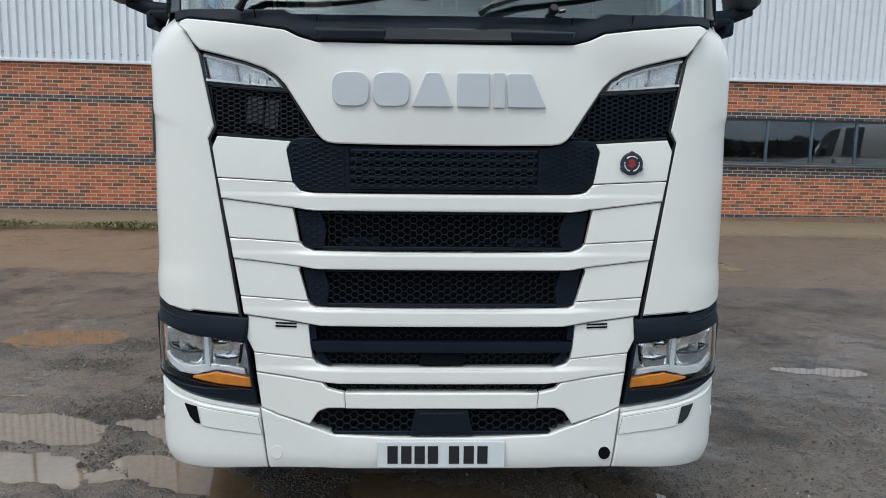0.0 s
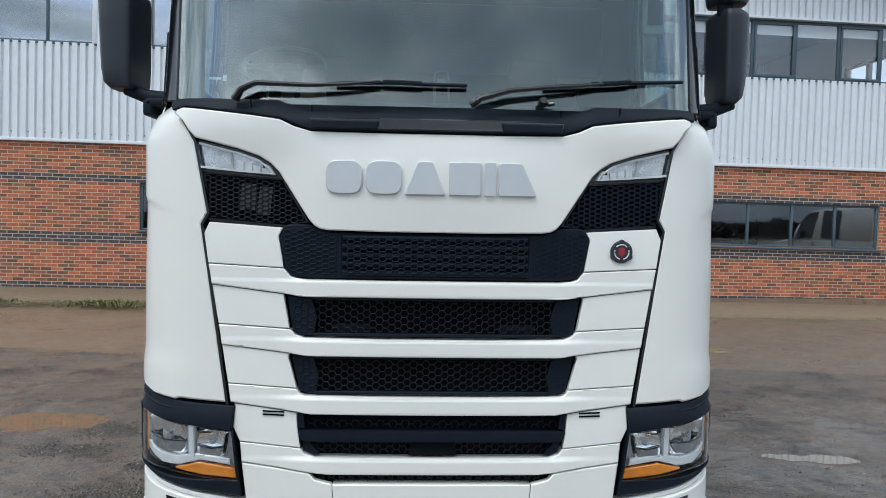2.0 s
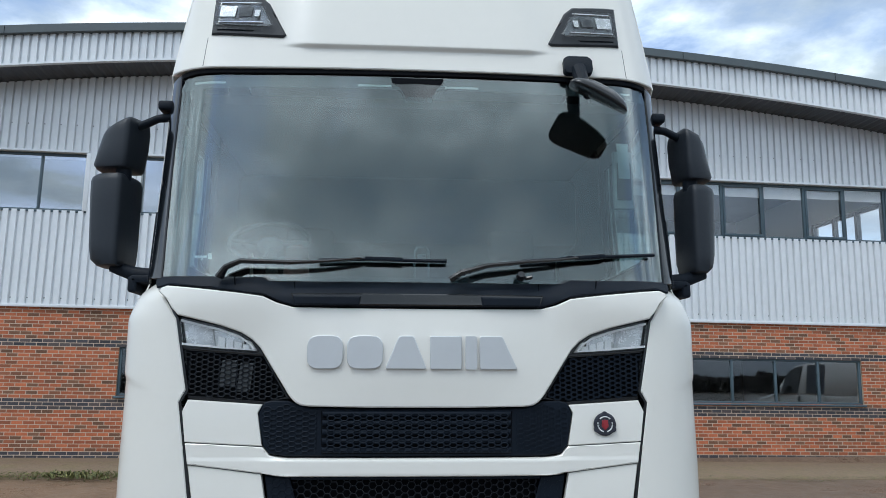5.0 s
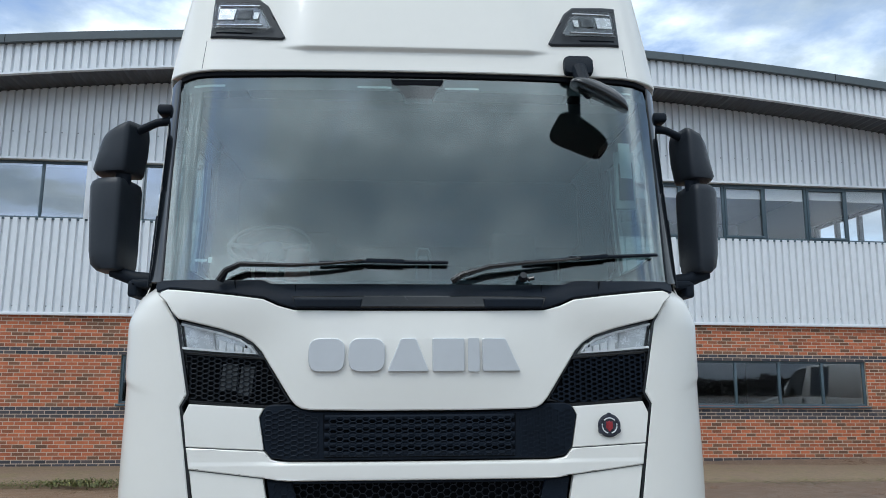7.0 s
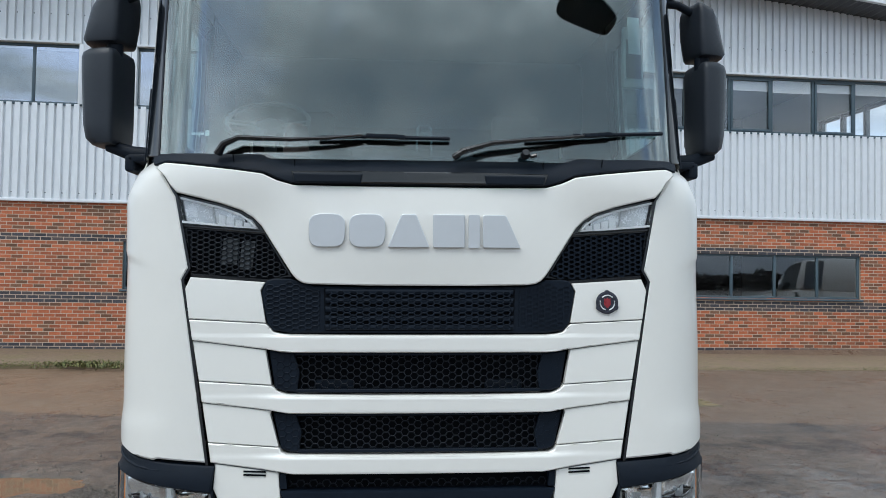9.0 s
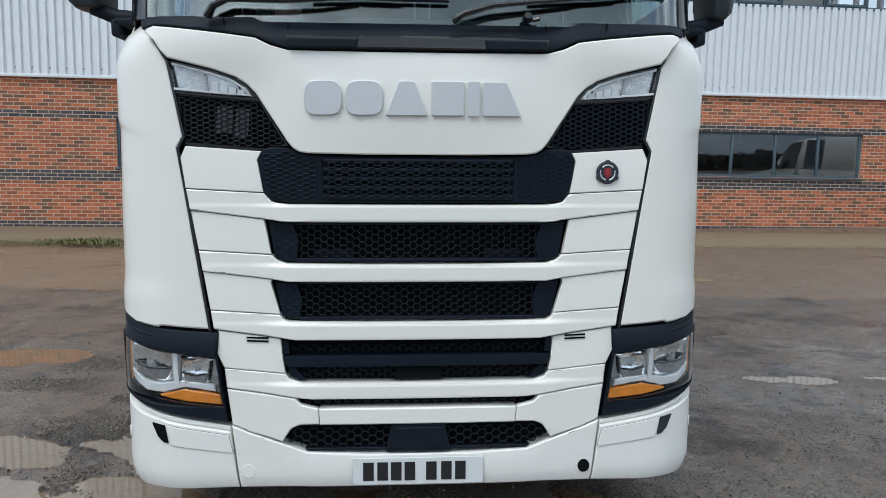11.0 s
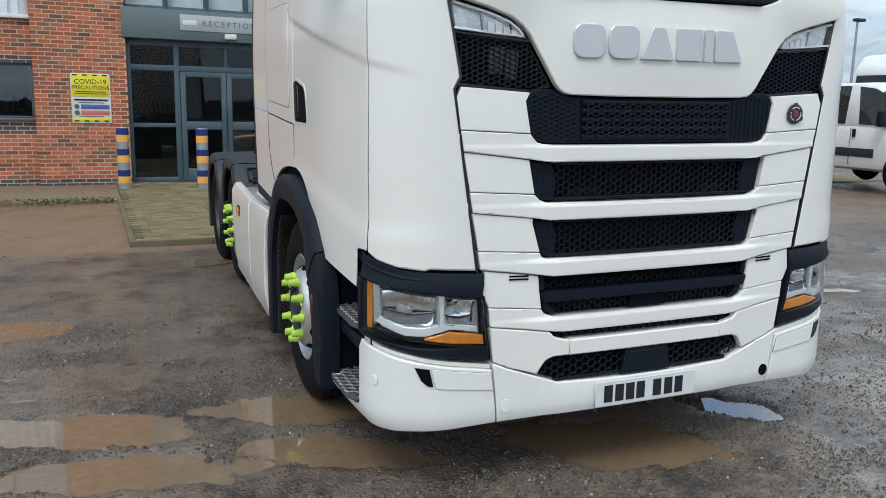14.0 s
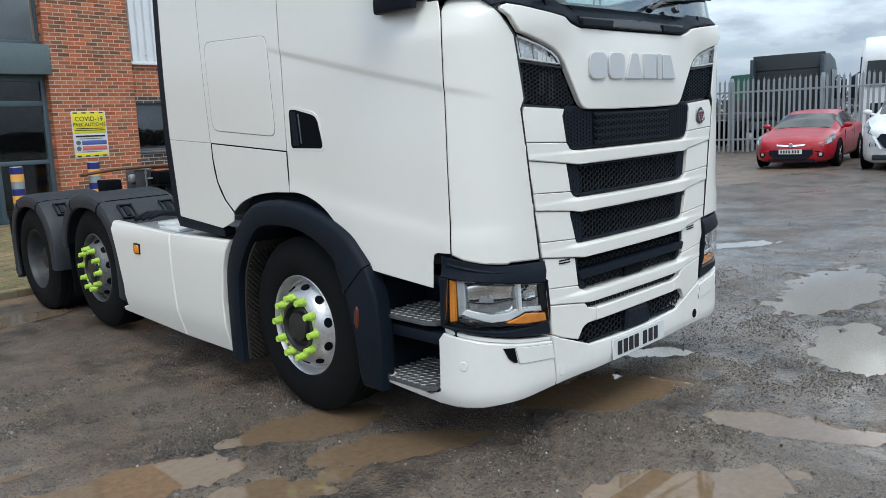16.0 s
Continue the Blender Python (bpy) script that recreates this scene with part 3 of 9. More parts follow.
def steps(*runs):
    """Grid lines: runs of (from, to, step)."""
    out = []
    for a, b, s in runs:
        out += list(np.linspace(a, b, max(int(round((b - a) / s)), 1) + 1))
    return sorted(set(round(float(v), 4) for v in out))


def make_ground():
    xs = steps((-2500, -300, 550), (-300, -20, 40), (-20, -6, 0.7), (-6, -4, 0.1), (-4, 5, 0.032), (5, 12, 0.12), (12, 30, 0.6), (30, 300, 30), (300, 2500, 550))
    ys = steps((-2500, -300, 550), (-300, -10, 30), (-10, -3, 0.5), (-3, 4, 0.032), (4, 7, 0.1), (7, 15, 0.3), (15, 60, 3), (60, 300, 30), (300, 2500, 550))
    near = lambda v, a, b: a <= v <= b
    verts = [(x, y, ground_height(x, y) if near(x, -12, 20) and near(y, -8, 14) else 0.004) for y in ys for x in xs]
    w = len(xs)
    faces = [(j * w + i, j * w + i + 1, (j + 1) * w + i + 1, (j + 1) * w + i) for j in range(len(ys) - 1) for i in range(w - 1)]
    me = bpy.data.meshes.new("ground")
    me.from_pydata(verts, [], faces)
    me.polygons.foreach_set("use_smooth", [True] * len(faces))
    me.materials.append(yard_ground)
    return tagged(new("ground", me), "worn wet tarmac and muddy gravel yard with hollows", "ground", kind="structure")


make_ground()
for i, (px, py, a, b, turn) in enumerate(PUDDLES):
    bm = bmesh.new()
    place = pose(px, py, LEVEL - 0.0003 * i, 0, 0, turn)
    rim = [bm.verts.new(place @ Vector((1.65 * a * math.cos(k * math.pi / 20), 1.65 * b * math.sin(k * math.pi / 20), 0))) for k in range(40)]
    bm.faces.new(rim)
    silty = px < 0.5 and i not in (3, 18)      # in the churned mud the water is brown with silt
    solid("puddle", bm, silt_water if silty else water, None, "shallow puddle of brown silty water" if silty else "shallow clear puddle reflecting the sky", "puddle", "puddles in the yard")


def make_gravel(name, material, label, count, seed, lower, upper, drifts=0.72, area=(-3.6, 4.2, -2.0, 4.2), clump=0.0):
    """Loose grit and small stones, thick in the drifts and thin elsewhere."""
    rng = random.Random(seed)
    verts, faces = [], []
    while count:
        count -= 1
        if rng.random() < drifts:
            cx, cy, spread = DRIFTS[rng.randrange(len(DRIFTS))]
            x, y = rng.gauss(cx, spread * 0.75), rng.gauss(cy, spread * 0.45)
            if noise.noise((x * 5, y * 5, 4)) < rng.uniform(-0.5, 0.2):
                continue
        else:
            x, y = rng.uniform(area[0], area[1]), rng.uniform(area[2], area[3])
            if noise.noise((x * 1.1, y * 1.1, 11)) < rng.uniform(-0.35, 0.4) + clump:
                continue
        if dip(x, y) > rng.uniform(0.1, 0.3):
            continue
        r = lower + (upper - lower) * rng.random() ** 2.2 + (0.008 if rng.random() < 0.004 else 0)
        z, a, b0 = ground_height(x, y), rng.uniform(0, 6.28), len(verts)
        ring = [(r * rng.uniform(0.7, 1.3) * math.cos(a + k * 1.2566), r * rng.uniform(0.6, 1.1) * math.sin(a + k * 1.2566)) for k in range(5)]
        verts += [(x + p, y + q, z - 0.001) for p, q in ring] + [(x + p * 0.6, y + q * 0.6, z + r * rng.uniform(0.6, 1.1)) for p, q in ring]
        faces += [(b0 + k, b0 + (k + 1) % 5, b0 + 5 + (k + 1) % 5, b0 + 5 + k) for k in range(5)] + [tuple(b0 + 5 + k for k in range(5))]
    me = bpy.data.meshes.new(name)
    me.from_pydata(verts, [], faces)
    me.materials.append(material)
    tagged(new(name, me), label, "gravel", kind="stuff")


make_gravel("gravel", stone, "loose dark grey chippings and grit on wet tarmac", 62000, 5, 0.0024, 0.0070)
make_gravel("scattered_stones", stone, "dark loose stones scattered over the yard", 11000, 9, 0.004, 0.0115, 0.25, (-6.0, 7.0, -1.0, 6.6), 0.28)
make_gravel("pale_chippings", pale_stone, "scattered pale and brown stone chips on tarmac", 900, 6, 0.003, 0.008)

# ---------------------------------------------------------------- the building
HOUSE = pose(0, 13.79, 0, 0, 0.67, 2.4)       # u along the wall, -y towards the yard
U0, U1 = -13.0, 12.65                         # ends of the front
BASE, CLAD = 0.0, 3.07
DOOR_L, DOOR_R, PIER_L, PIER_R, PROUD = -2.08, 1.76, -3.68, 3.44, 0.11
TOP = lambda u: 9.05 - 0.0057 * (u - 1.0) ** 2
EAVE = 0.9


def structure(name, bm, material, label, m=HOUSE, angle=32.0, category=""):
    return solid(name, bm, material, m, label, category or name.rsplit("_", 1)[0].replace("_", " "), kind="structure", angle=angle)


BRICK_L, BRICK_H = 0.2125, 0.0620


def courses(u0, u1, z0, z1, holes, face):
    """Stretcher bond: (u, z, length, course) of every brick of a piece of wall."""
    out = []
    rows = int(round((z1 - z0) / 0.075))
    for j in range(rows):
        z, shift = z0 + j * 0.075, 0.1125 * (j % 2)
        u = u0 - shift
        while u < u1 - 0.02:
            a, b = max(u, u0), min(u + BRICK_L, u1)
            spans = [(a, b)]
            for h0, h1, g0, g1 in holes:
                if z + 0.05 > g0 and z < g1 - 0.02:
                    spans = [q for s0, s1 in spans for q in ((s0, min(s1, h0)), (max(s0, h1), s1)) if q[1] - q[0] > 0.03]
            out += [(s0, z, s1 - s0, j, face) for s0, s1 in spans if s1 - s0 > 0.03]
            u += 0.225
    return out


def dark_course(z):
    return z < BASE + 0.14 or 0.96 < z < 1.14 or 2.24 < z < 2.34


def brick_verts(u, z, length, face, deep=0.03):
    y0, y1, e = face - 0.001, face + deep, 0.003
    q = [(u, z), (u + length, z), (u + length, z + BRICK_H), (u, z + BRICK_H)]
    inner = [(u + e, z + e), (u + length - e, z + e), (u + length - e, z + BRICK_H - e), (u + e, z + BRICK_H - e)]
    return [(a, y1, b) for a, b in q] + [(a, y0 + e, b) for a, b in q] + [(a, y0, b) for a, b in inner]


BRICK_FACES = [(0, 1, 5, 4), (1, 2, 6, 5), (2, 3, 7, 6), (3, 0, 4, 7), (4, 5, 9, 8), (5, 6, 10, 9), (6, 7, 11, 10), (7, 4, 8, 11), (8, 9, 10, 11)]


def joined_bricks(name, bricks, material, parent):
    verts, faces = [], []
    rng = random.Random(3)
    for u, z, length, j, face in bricks:
        b0 = len(verts)
        verts += brick_verts(u, z, length, face + rng.uniform(-0.0015, 0.0015))
        faces += [tuple(b0 + k for k in f) for f in BRICK_FACES]
    me = bpy.data.meshes.new(name)
    me.from_pydata(verts, [], faces)
    me.materials.append(material)
    ob = new(name, me)
    ob.parent = parent
    return tagged(ob, kind="stuff")


WIN_L, WIN_R = (-5.74, PIER_L, 1.25, 2.26), (PIER_R, 10.66, 1.25, 2.26)
UP_L1, UP_L2, UP_R = (-12.6, -6.66, 5.08, 6.34), (-5.60, PIER_L, 5.08, 6.34), (PIER_R, 12.57, 5.03, 6.34)


def backing(bm, u0, u1, z0, z1, y, holes, thick=0.22):
    """A wall's core with real openings, in boxes."""
    us = sorted({u0, u1, *[v for h in holes for v in h[:2] if u0 < v < u1]})
    zs = sorted({z0, z1, *[v for h in holes for v in h[2:] if z0 < v < z1]})
    for a, b in zip(us, us[1:]):
        for c, d in zip(zs, zs[1:]):
            if not any(h[0] - 1e-6 <= a and b <= h[1] + 1e-6 and h[2] - 1e-6 <= c and d <= h[3] + 1e-6 for h in holes):
                box(bm, a, b, y, y + thick, c, d)


bm = bmesh.new()
backing(bm, U0, PIER_L, -0.3, CLAD, 0.0012, [WIN_L])
wall_west = structure("wall_west", bm, mortar, "red brick ground floor wall with dark engineering brick bands", category="wall")
bm = bmesh.new()
backing(bm, PIER_R, U1, -0.3, CLAD, 0.0012, [WIN_R])
wall_east = structure("wall_east", bm, mortar, "red brick ground floor wall with dark engineering brick bands", category="wall")
piers = []
for name, a, b in (("wall_pier_west", PIER_L, DOOR_L), ("wall_pier_east", DOOR_R, PIER_R)):
    bm = bmesh.new()
    box(bm, a + 0.008, b - 0.008, -PROUD + 0.0012, 0.45, -0.3, 7.4)
    piers.append(structure(name, bm, mortar, "tall red brick pier beside the glazed entrance", category="wall"))

# cladding: upright trapezoid sheets above the brick
def ribbed(u0, u1, z_low, z_high, y, pitch=0.1667, deep=0.055):
    bm = bmesh.new()
    us, k = [], u0
    while k < u1:
        for f, d in ((0.0, 0), (0.24, 0), (0.31, deep), (0.93, deep)):
            if k + f * pitch < u1:
                us.append((k + f * pitch, d))
        k += pitch
    us.append((u1, 0))
    lo = [bm.verts.new((u, y - d, z_low(u))) for u, d in us]
    hi = [bm.verts.new((u, y - d, z_high(u))) for u, d in us]
    for i in range(len(us) - 1):
        bm.faces.new((lo[i], lo[i + 1], hi[i + 1], hi[i]))
    return bm


def flat(z):
    return lambda u: z


CLAD_Y = -0.02
under = lambda u: 8.42 - 0.0064 * (u - 1.0) ** 2
for name, a, b, holes in (("wall_cladding_west", U0, PIER_L, (UP_L1, UP_L2)), ("wall_cladding_east", PIER_R, U1, (UP_R,))):
    owner = None
    bands = [(a, b, flat(CLAD + 0.03), flat(holes[0][2])), (a, b, flat(holes[0][3]), under)]
    edges = [a] + [v for h in holes for v in h[:2]] + [b]
    bands += [(edges[i], edges[i + 1], flat(holes[0][2]), flat(holes[0][3])) for i in range(0, len(edges), 2) if edges[i + 1] - edges[i] > 0.05]
    for i, (c, d, f, g) in enumerate(bands):
        bm = ribbed(c, d, f, g, CLAD_Y)
        if owner is None:
            owner = structure(name, bm, cladding, "pale silver-grey ribbed metal cladding", angle=20, category="wall")
        else:
            part("cladding_sheet", bm, cladding, owner, angle=20)
    bm = bmesh.new()
    box(bm, a, b, CLAD_Y - 0.064, 0.05, CLAD - 0.03, CLAD + 0.035, 0.006)
    part("drip_trim", bm, cladding, owner, "pale folded metal drip at the foot of the cladding")
    for h in holes:
        for side in (h[0], h[1]):
            if side > a + 0.1 and side < b - 0.1:
                bm = bmesh.new()
                box(bm, side - 0.05, side + 0.05, CLAD_Y - 0.061, 0.05, h[2], h[3], 0.005)
                part("corner_trim", bm, cladding, owner)
        bm = bmesh.new()
        box(bm, h[0], h[1], CLAD_Y - 0.066, 0.05, h[3], h[3] + 0.045, 0.005)
        part("window_trim", bm, cladding, owner)
    bm = bmesh.new()
    for z in (CLAD + 0.16, holes[0][3] + 0.62):
        for i in range(1, int((b - a) / 0.3334)):
            lathe(bm, [(0.014, 0.0), (0.012, 0.008), (0.0, 0.010)], 6, Matrix.Translation((a + i * 0.3334 + 0.02, CLAD_Y - 0.001, z)) @ pose(0, 0, 0, 90))
    tagged(part("fixing_screws", bm, soffit_grey, owner), kind="stuff")

# above the entrance the cladding goes on between the piers
bm = ribbed(PIER_L, PIER_R, flat(7.4), under, CLAD_Y)
structure("wall_cladding_middle", bm, cladding, "pale silver-grey ribbed metal cladding above the entrance", angle=20, category="wall")

# eaves: ribbed fascia on a gently bowed roofline, dark soffit, roof edge trim
bm = ribbed(U0 - 0.4, U1 + 0.4, under, TOP, -EAVE)
roof = structure("roof", bm, cladding, "ribbed metal fascia under a gently bowed roofline", angle=20)
bm = bmesh.new()
ks = np.linspace(U0 - 0.4, U1 + 0.4, 281)
a = [bm.verts.new((u, -EAVE + 0.01, under(u) + 0.004 + (0.03 if i % 2 else 0))) for i, u in enumerate(ks)]
b = [bm.verts.new((u, 0.3, under(u) + 0.004 + (0.03 if i % 2 else 0))) for i, u in enumerate(ks)]
for i in range(len(ks) - 1):
    bm.faces.new((a[i], a[i + 1], b[i + 1], b[i]))
part("soffit", bm, soffit_grey, roof, "shaded grey ribbed soffit", angle=15)
bm = bmesh.new()
ks = np.linspace(U0 - 0.45, U1 + 0.45, 41)
ring = [[bm.verts.new((u, y, TOP(u) + z)) for y, z in ((-EAVE - 0.16, -0.05), (-EAVE - 0.16, 0.12), (2.0, 0.42), (30, 0.8), (30, 0.7), (2.0, 0.3), (-EAVE + 0.02, -0.05))] for u in ks]
for p, q in zip(ring, ring[1:]):
    for k in range(7):
        bm.faces.new((p[k], p[(k + 1) % 7], q[(k + 1) % 7], q[k]))
bm.faces.new(ring[0])
bm.faces.new(ring[-1][::-1])
part("roof_sheet", bm, gutter_grey, roof, "dark grey roof edge trim")
bm = bmesh.new()
ring = [[bm.verts.new((u, y, under(u) + z)) for y, z in ((-EAVE - 0.068, -0.018), (-EAVE - 0.068, 0.022), (-EAVE + 0.03, 0.022), (-EAVE + 0.03, -0.018))] for u in ks]
for p, q in zip(ring, ring[1:]):
    for k in range(4):
        bm.faces.new((p[k], p[(k + 1) % 4], q[(k + 1) % 4], q[k]))
bm.faces.new(ring[0])
bm.faces.new(ring[-1][::-1])
part("fascia_lip", bm, cladding, roof, "pale folded lip under the fascia")
bm = bmesh.new()
for u in np.arange(U0 + 1.2, U1, 3.6):
    box(bm, u - 0.006, u + 0.006, -EAVE - 0.163, -EAVE - 0.155, TOP(u) - 0.045, TOP(u) + 0.115)
part("trim_joint", bm, black_deep, roof)
bm = bmesh.new()
box(bm, U0, U0 + 0.3, 0.3, 30, -0.3, 8.0)
END = (0.38, 4.46, 5.05, 6.34)                # the window band in the end wall: depth and height
for y0, y1, z0, z1 in ((0.3, END[0], -0.3, 8.0), (END[1], 30, -0.3, 8.0), (END[0], END[1], -0.3, END[2]), (END[0], END[1], END[3], 8.0)):
    box(bm, U1 - 0.3, U1, y0, y1, z0, z1)
box(bm, U0, U1, 29.7, 30, -0.3, 8.0)
structure("wall_back", bm, cladding, "plain cladding walls that close the building", category="wall")
bm = bmesh.new()
box(bm, U0 + 0.3, PIER_R, 3.2, 3.3, -0.2, 8.4)
box(bm, PIER_R, PIER_R + 0.1, 3.2, 8.9, -0.2, 8.4)
box(bm, PIER_R, U1 - 0.3, 8.9, 9.0, -0.2, 8.4)
structure("wall_inner", bm, room_dark, "inner wall behind the windows, its dimness put into the colour", category="wall")
bm = bmesh.new()
box(bm, U0 + 0.3, PIER_R, 0.3, 3.2, 3.0, 3.35)
box(bm, PIER_R + 0.1, U1 - 0.3, 0.3, 8.9, 3.0, 3.35)
structure("floor_upper", bm, room_dark, "upper floor behind the windows, its dimness put into the colour", category="floor")


def window(name, hole, count, y=0.07, sill=True, blinds=(), bars=(), label="", glazing=None, sashes=()):
    u0, u1, z0, z1 = hole
    ob = thing(name, HOUSE, label or "grey metal framed window with dark reflecting panes", "window", kind="structure")
    bm, f = bmesh.new(), 0.055
    box(bm, u0, u1, y - 0.02, y + 0.05, z1 - f, z1, 0.006)
    box(bm, u0, u1, y - 0.02, y + 0.05, z0, z0 + f, 0.006)
    cuts = np.linspace(u0, u1, count + 1)
    for k, u in enumerate(cuts):
        w = f * (0.5 if 0 < k < count else 1)
        box(bm, max(u - w, u0), min(u + w, u1), y - 0.022, y + 0.052, z0 + 0.002, z1 - 0.002, 0.006)
    for za in bars:
        box(bm, u0, u1, y - 0.018, y + 0.048, za - 0.03, za + 0.03, 0.006)
    part("window_frame", bm, frame_grey, ob)
    for a, b in zip(cuts, cuts[1:]):
        bm = bmesh.new()
        box(bm, a + 0.02, b - 0.02, y + 0.006, y + 0.014, z0 + 0.02, z1 - 0.02)
        pane = part("pane", bm, glazing or window_glass, ob)
        pane.visible_shadow = False
    if sill:
        bm = bmesh.new()
        box(bm, u0 - 0.03, u1 + 0.03, -0.06, y, z0 - 0.035, z0 + 0.005, 0.008)
        part("window_sill", bm, frame_grey, ob)
    for k in sashes:
        bm = bmesh.new()
        a, b = cuts[k] + 0.03, cuts[k + 1] - 0.03
        for q in ((a, b, z0 + 0.045, z0 + 0.10), (a, b, z1 - 0.10, z1 - 0.045), (a, a + 0.05, z0 + 0.10, z1 - 0.10), (b - 0.05, b, z0 + 0.10, z1 - 0.10)):
            box(bm, q[0], q[1], y - 0.040, y + 0.004, q[2], q[3], 0.004)
        part("opening_sash", bm, frame_grey, ob)
    for k, drop in blinds:
        bm = bmesh.new()
        box(bm, cuts[k] + 0.04, cuts[k + 1] - 0.04, y + 0.030, y + 0.036, z1 - drop, z1 - 0.02)
        part("roller_blind", bm, blind, ob, "pale roller blind partly down")
    return ob


window("window_1", WIN_L, 2)
window("window_2", WIN_R, 7)
window("window_3", UP_L1, 6, blinds=[(5, 0.12), (4, 0.1)], glazing=solar_glass)
window("window_4", UP_L2, 2, glazing=solar_glass)
window("window_5", UP_R, 9, blinds=[(k, 0.30 + 0.02 * (k % 3)) for k in range(9)], glazing=blind_glass, sashes=(0, 2, 4, 6, 8))
end_window = thing("window_6", HOUSE, "grey framed window band in the end wall", "window", kind="structure")
bm = bmesh.new()
for y in (END[0] + 0.04, 1.40, 2.42, 3.42, END[1] - 0.04):
    box(bm, U1 - 0.22, U1 - 0.10, y - 0.06, y + 0.06, END[2], END[3], 0.008)
for z in (END[2] + 0.05, END[3] - 0.05):
    box(bm, U1 - 0.21, U1 - 0.11, END[0], END[1], z - 0.05, z + 0.05, 0.008)
part("window_frame", bm, frame_grey, end_window)
bm = bmesh.new()
box(bm, PIER_R + 0.1, U1 - 0.3, 0.3, 8.9, 7.30, 7.36)
structure("ceiling", bm, room_pale, "grey suspended ceiling over the upper office", category="ceiling")

# entrance: glazed screen with double doors, sign band and upper lights
entry = thing("door_1", HOUSE, "grey framed glazed entrance screen with double doors", "door", kind="structure")
ENTRY_Y = 0.12
bm = bmesh.new()
for u in (DOOR_L + 0.03, -1.16, 0.75, DOOR_R - 0.03):
    box(bm, u - 0.05, u + 0.05, ENTRY_Y - 0.03, ENTRY_Y + 0.09, 0.03, 2.80, 0.008)
for z, h in ((2.74, 0.06), (2.27, 0.055), (0.08, 0.05)):
    box(bm, DOOR_L, DOOR_R, ENTRY_Y - 0.025, ENTRY_Y + 0.085, z - h, z + h, 0.008)
for u0, u1 in ((DOOR_L, -1.16), (0.75, DOOR_R)):
    box(bm, u0, u1, ENTRY_Y - 0.02, ENTRY_Y + 0.08, 1.12, 1.20, 0.006)
box(bm, -0.24, -0.18, ENTRY_Y - 0.02, ENTRY_Y + 0.08, 2.3, 2.72, 0.006)
part("entrance_frame", bm, frame_grey, entry)
for u0, u1 in ((-1.10, -0.215), (-0.205, 0.69)):
    bm = bmesh.new()
    for a, b in ((u0, u0 + 0.10), (u1 - 0.10, u1)):
        box(bm, a, b, ENTRY_Y - 0.045, ENTRY_Y + 0.02, 0.05, 2.21, 0.008)
    for c, d in ((0.05, 0.30), (1.08, 1.24), (2.11, 2.21)):
        box(bm, u0 + 0.1, u1 - 0.1, ENTRY_Y - 0.043, ENTRY_Y + 0.018, c, d, 0.006)
    leaf_ob = part("door_leaf", bm, frame_grey, entry, "grey framed glass door, shut")
    for c, d in ((0.30, 1.08), (1.24, 2.11)):
        bm = bmesh.new()
        box(bm, u0 + 0.08, u1 - 0.08, ENTRY_Y - 0.014, ENTRY_Y - 0.006, c - 0.02, d + 0.02)
        part("pane", bm, entry_glass, leaf_ob).visible_shadow = False
    bm = bmesh.new()
    h = u1 - 0.05 if u0 < -0.5 else u0 + 0.05
    rod(bm, (h, ENTRY_Y - 0.10, 0.75), (h, ENTRY_Y - 0.10, 1.55), 0.014)
    for z in (0.8, 1.5):
        rod(bm, (h, ENTRY_Y - 0.10, z), (h, ENTRY_Y - 0.03, z), 0.01)
    part("door_handle", bm, frame_grey, leaf_ob)
for u0, u1, z0, z1 in ((DOOR_L + 0.08, -1.21, 0.13, 1.12), (DOOR_L + 0.08, -1.21, 1.20, 2.22), (0.80, DOOR_R - 0.08, 0.13, 1.12), (0.80, DOOR_R - 0.08, 1.20, 2.22),
                       (DOOR_L + 0.08, -1.21, 2.32, 2.69), (-1.11, -0.24, 2.32, 2.69), (-0.18, 0.70, 2.32, 2.69), (0.80, DOOR_R - 0.08, 2.32, 2.69)):
    bm = bmesh.new()
    box(bm, u0 - 0.02, u1 + 0.02, ENTRY_Y + 0.02, ENTRY_Y + 0.028, z0 - 0.02, z1 + 0.02)
    part("pane", bm, entry_glass, entry).visible_shadow = False
bm = bmesh.new()
box(bm, DOOR_L - 0.06, DOOR_R + 0.06, -PROUD - 0.05, 0.30, 2.80, 3.36, 0.012)
part("fascia_panel", bm, fascia_grey, entry, "weathered blue-grey metal panel above the doors")
bm = bmesh.new()
UPPER = np.linspace(DOOR_L, DOOR_R, 6)
for u in UPPER:
    box(bm, max(u - 0.04, DOOR_L), min(u + 0.04, DOOR_R), ENTRY_Y - 0.02, ENTRY_Y + 0.08, 3.36, 7.4, 0.008)
for z in (3.40, 5.0, 6.2, 7.36):
    box(bm, DOOR_L, DOOR_R, ENTRY_Y - 0.018, ENTRY_Y + 0.078, z - 0.04, z + 0.04, 0.008)
part("upper_frame", bm, frame_grey, entry)
for a, b in zip(UPPER, UPPER[1:]):
    bm = bmesh.new()
    box(bm, a + 0.02, b - 0.02, ENTRY_Y + 0.02, ENTRY_Y + 0.028, 3.42, 7.34)
    part("pane", bm, window_glass, entry).visible_shadow = False
    if a > 0.9:
        continue
    bm = bmesh.new()
    box(bm, a + 0.05, b - 0.05, ENTRY_Y + 0.12, ENTRY_Y + 0.13, 3.4, 4.6)
    part("roller_blind", bm, blind, entry, "pale blind behind the glass")

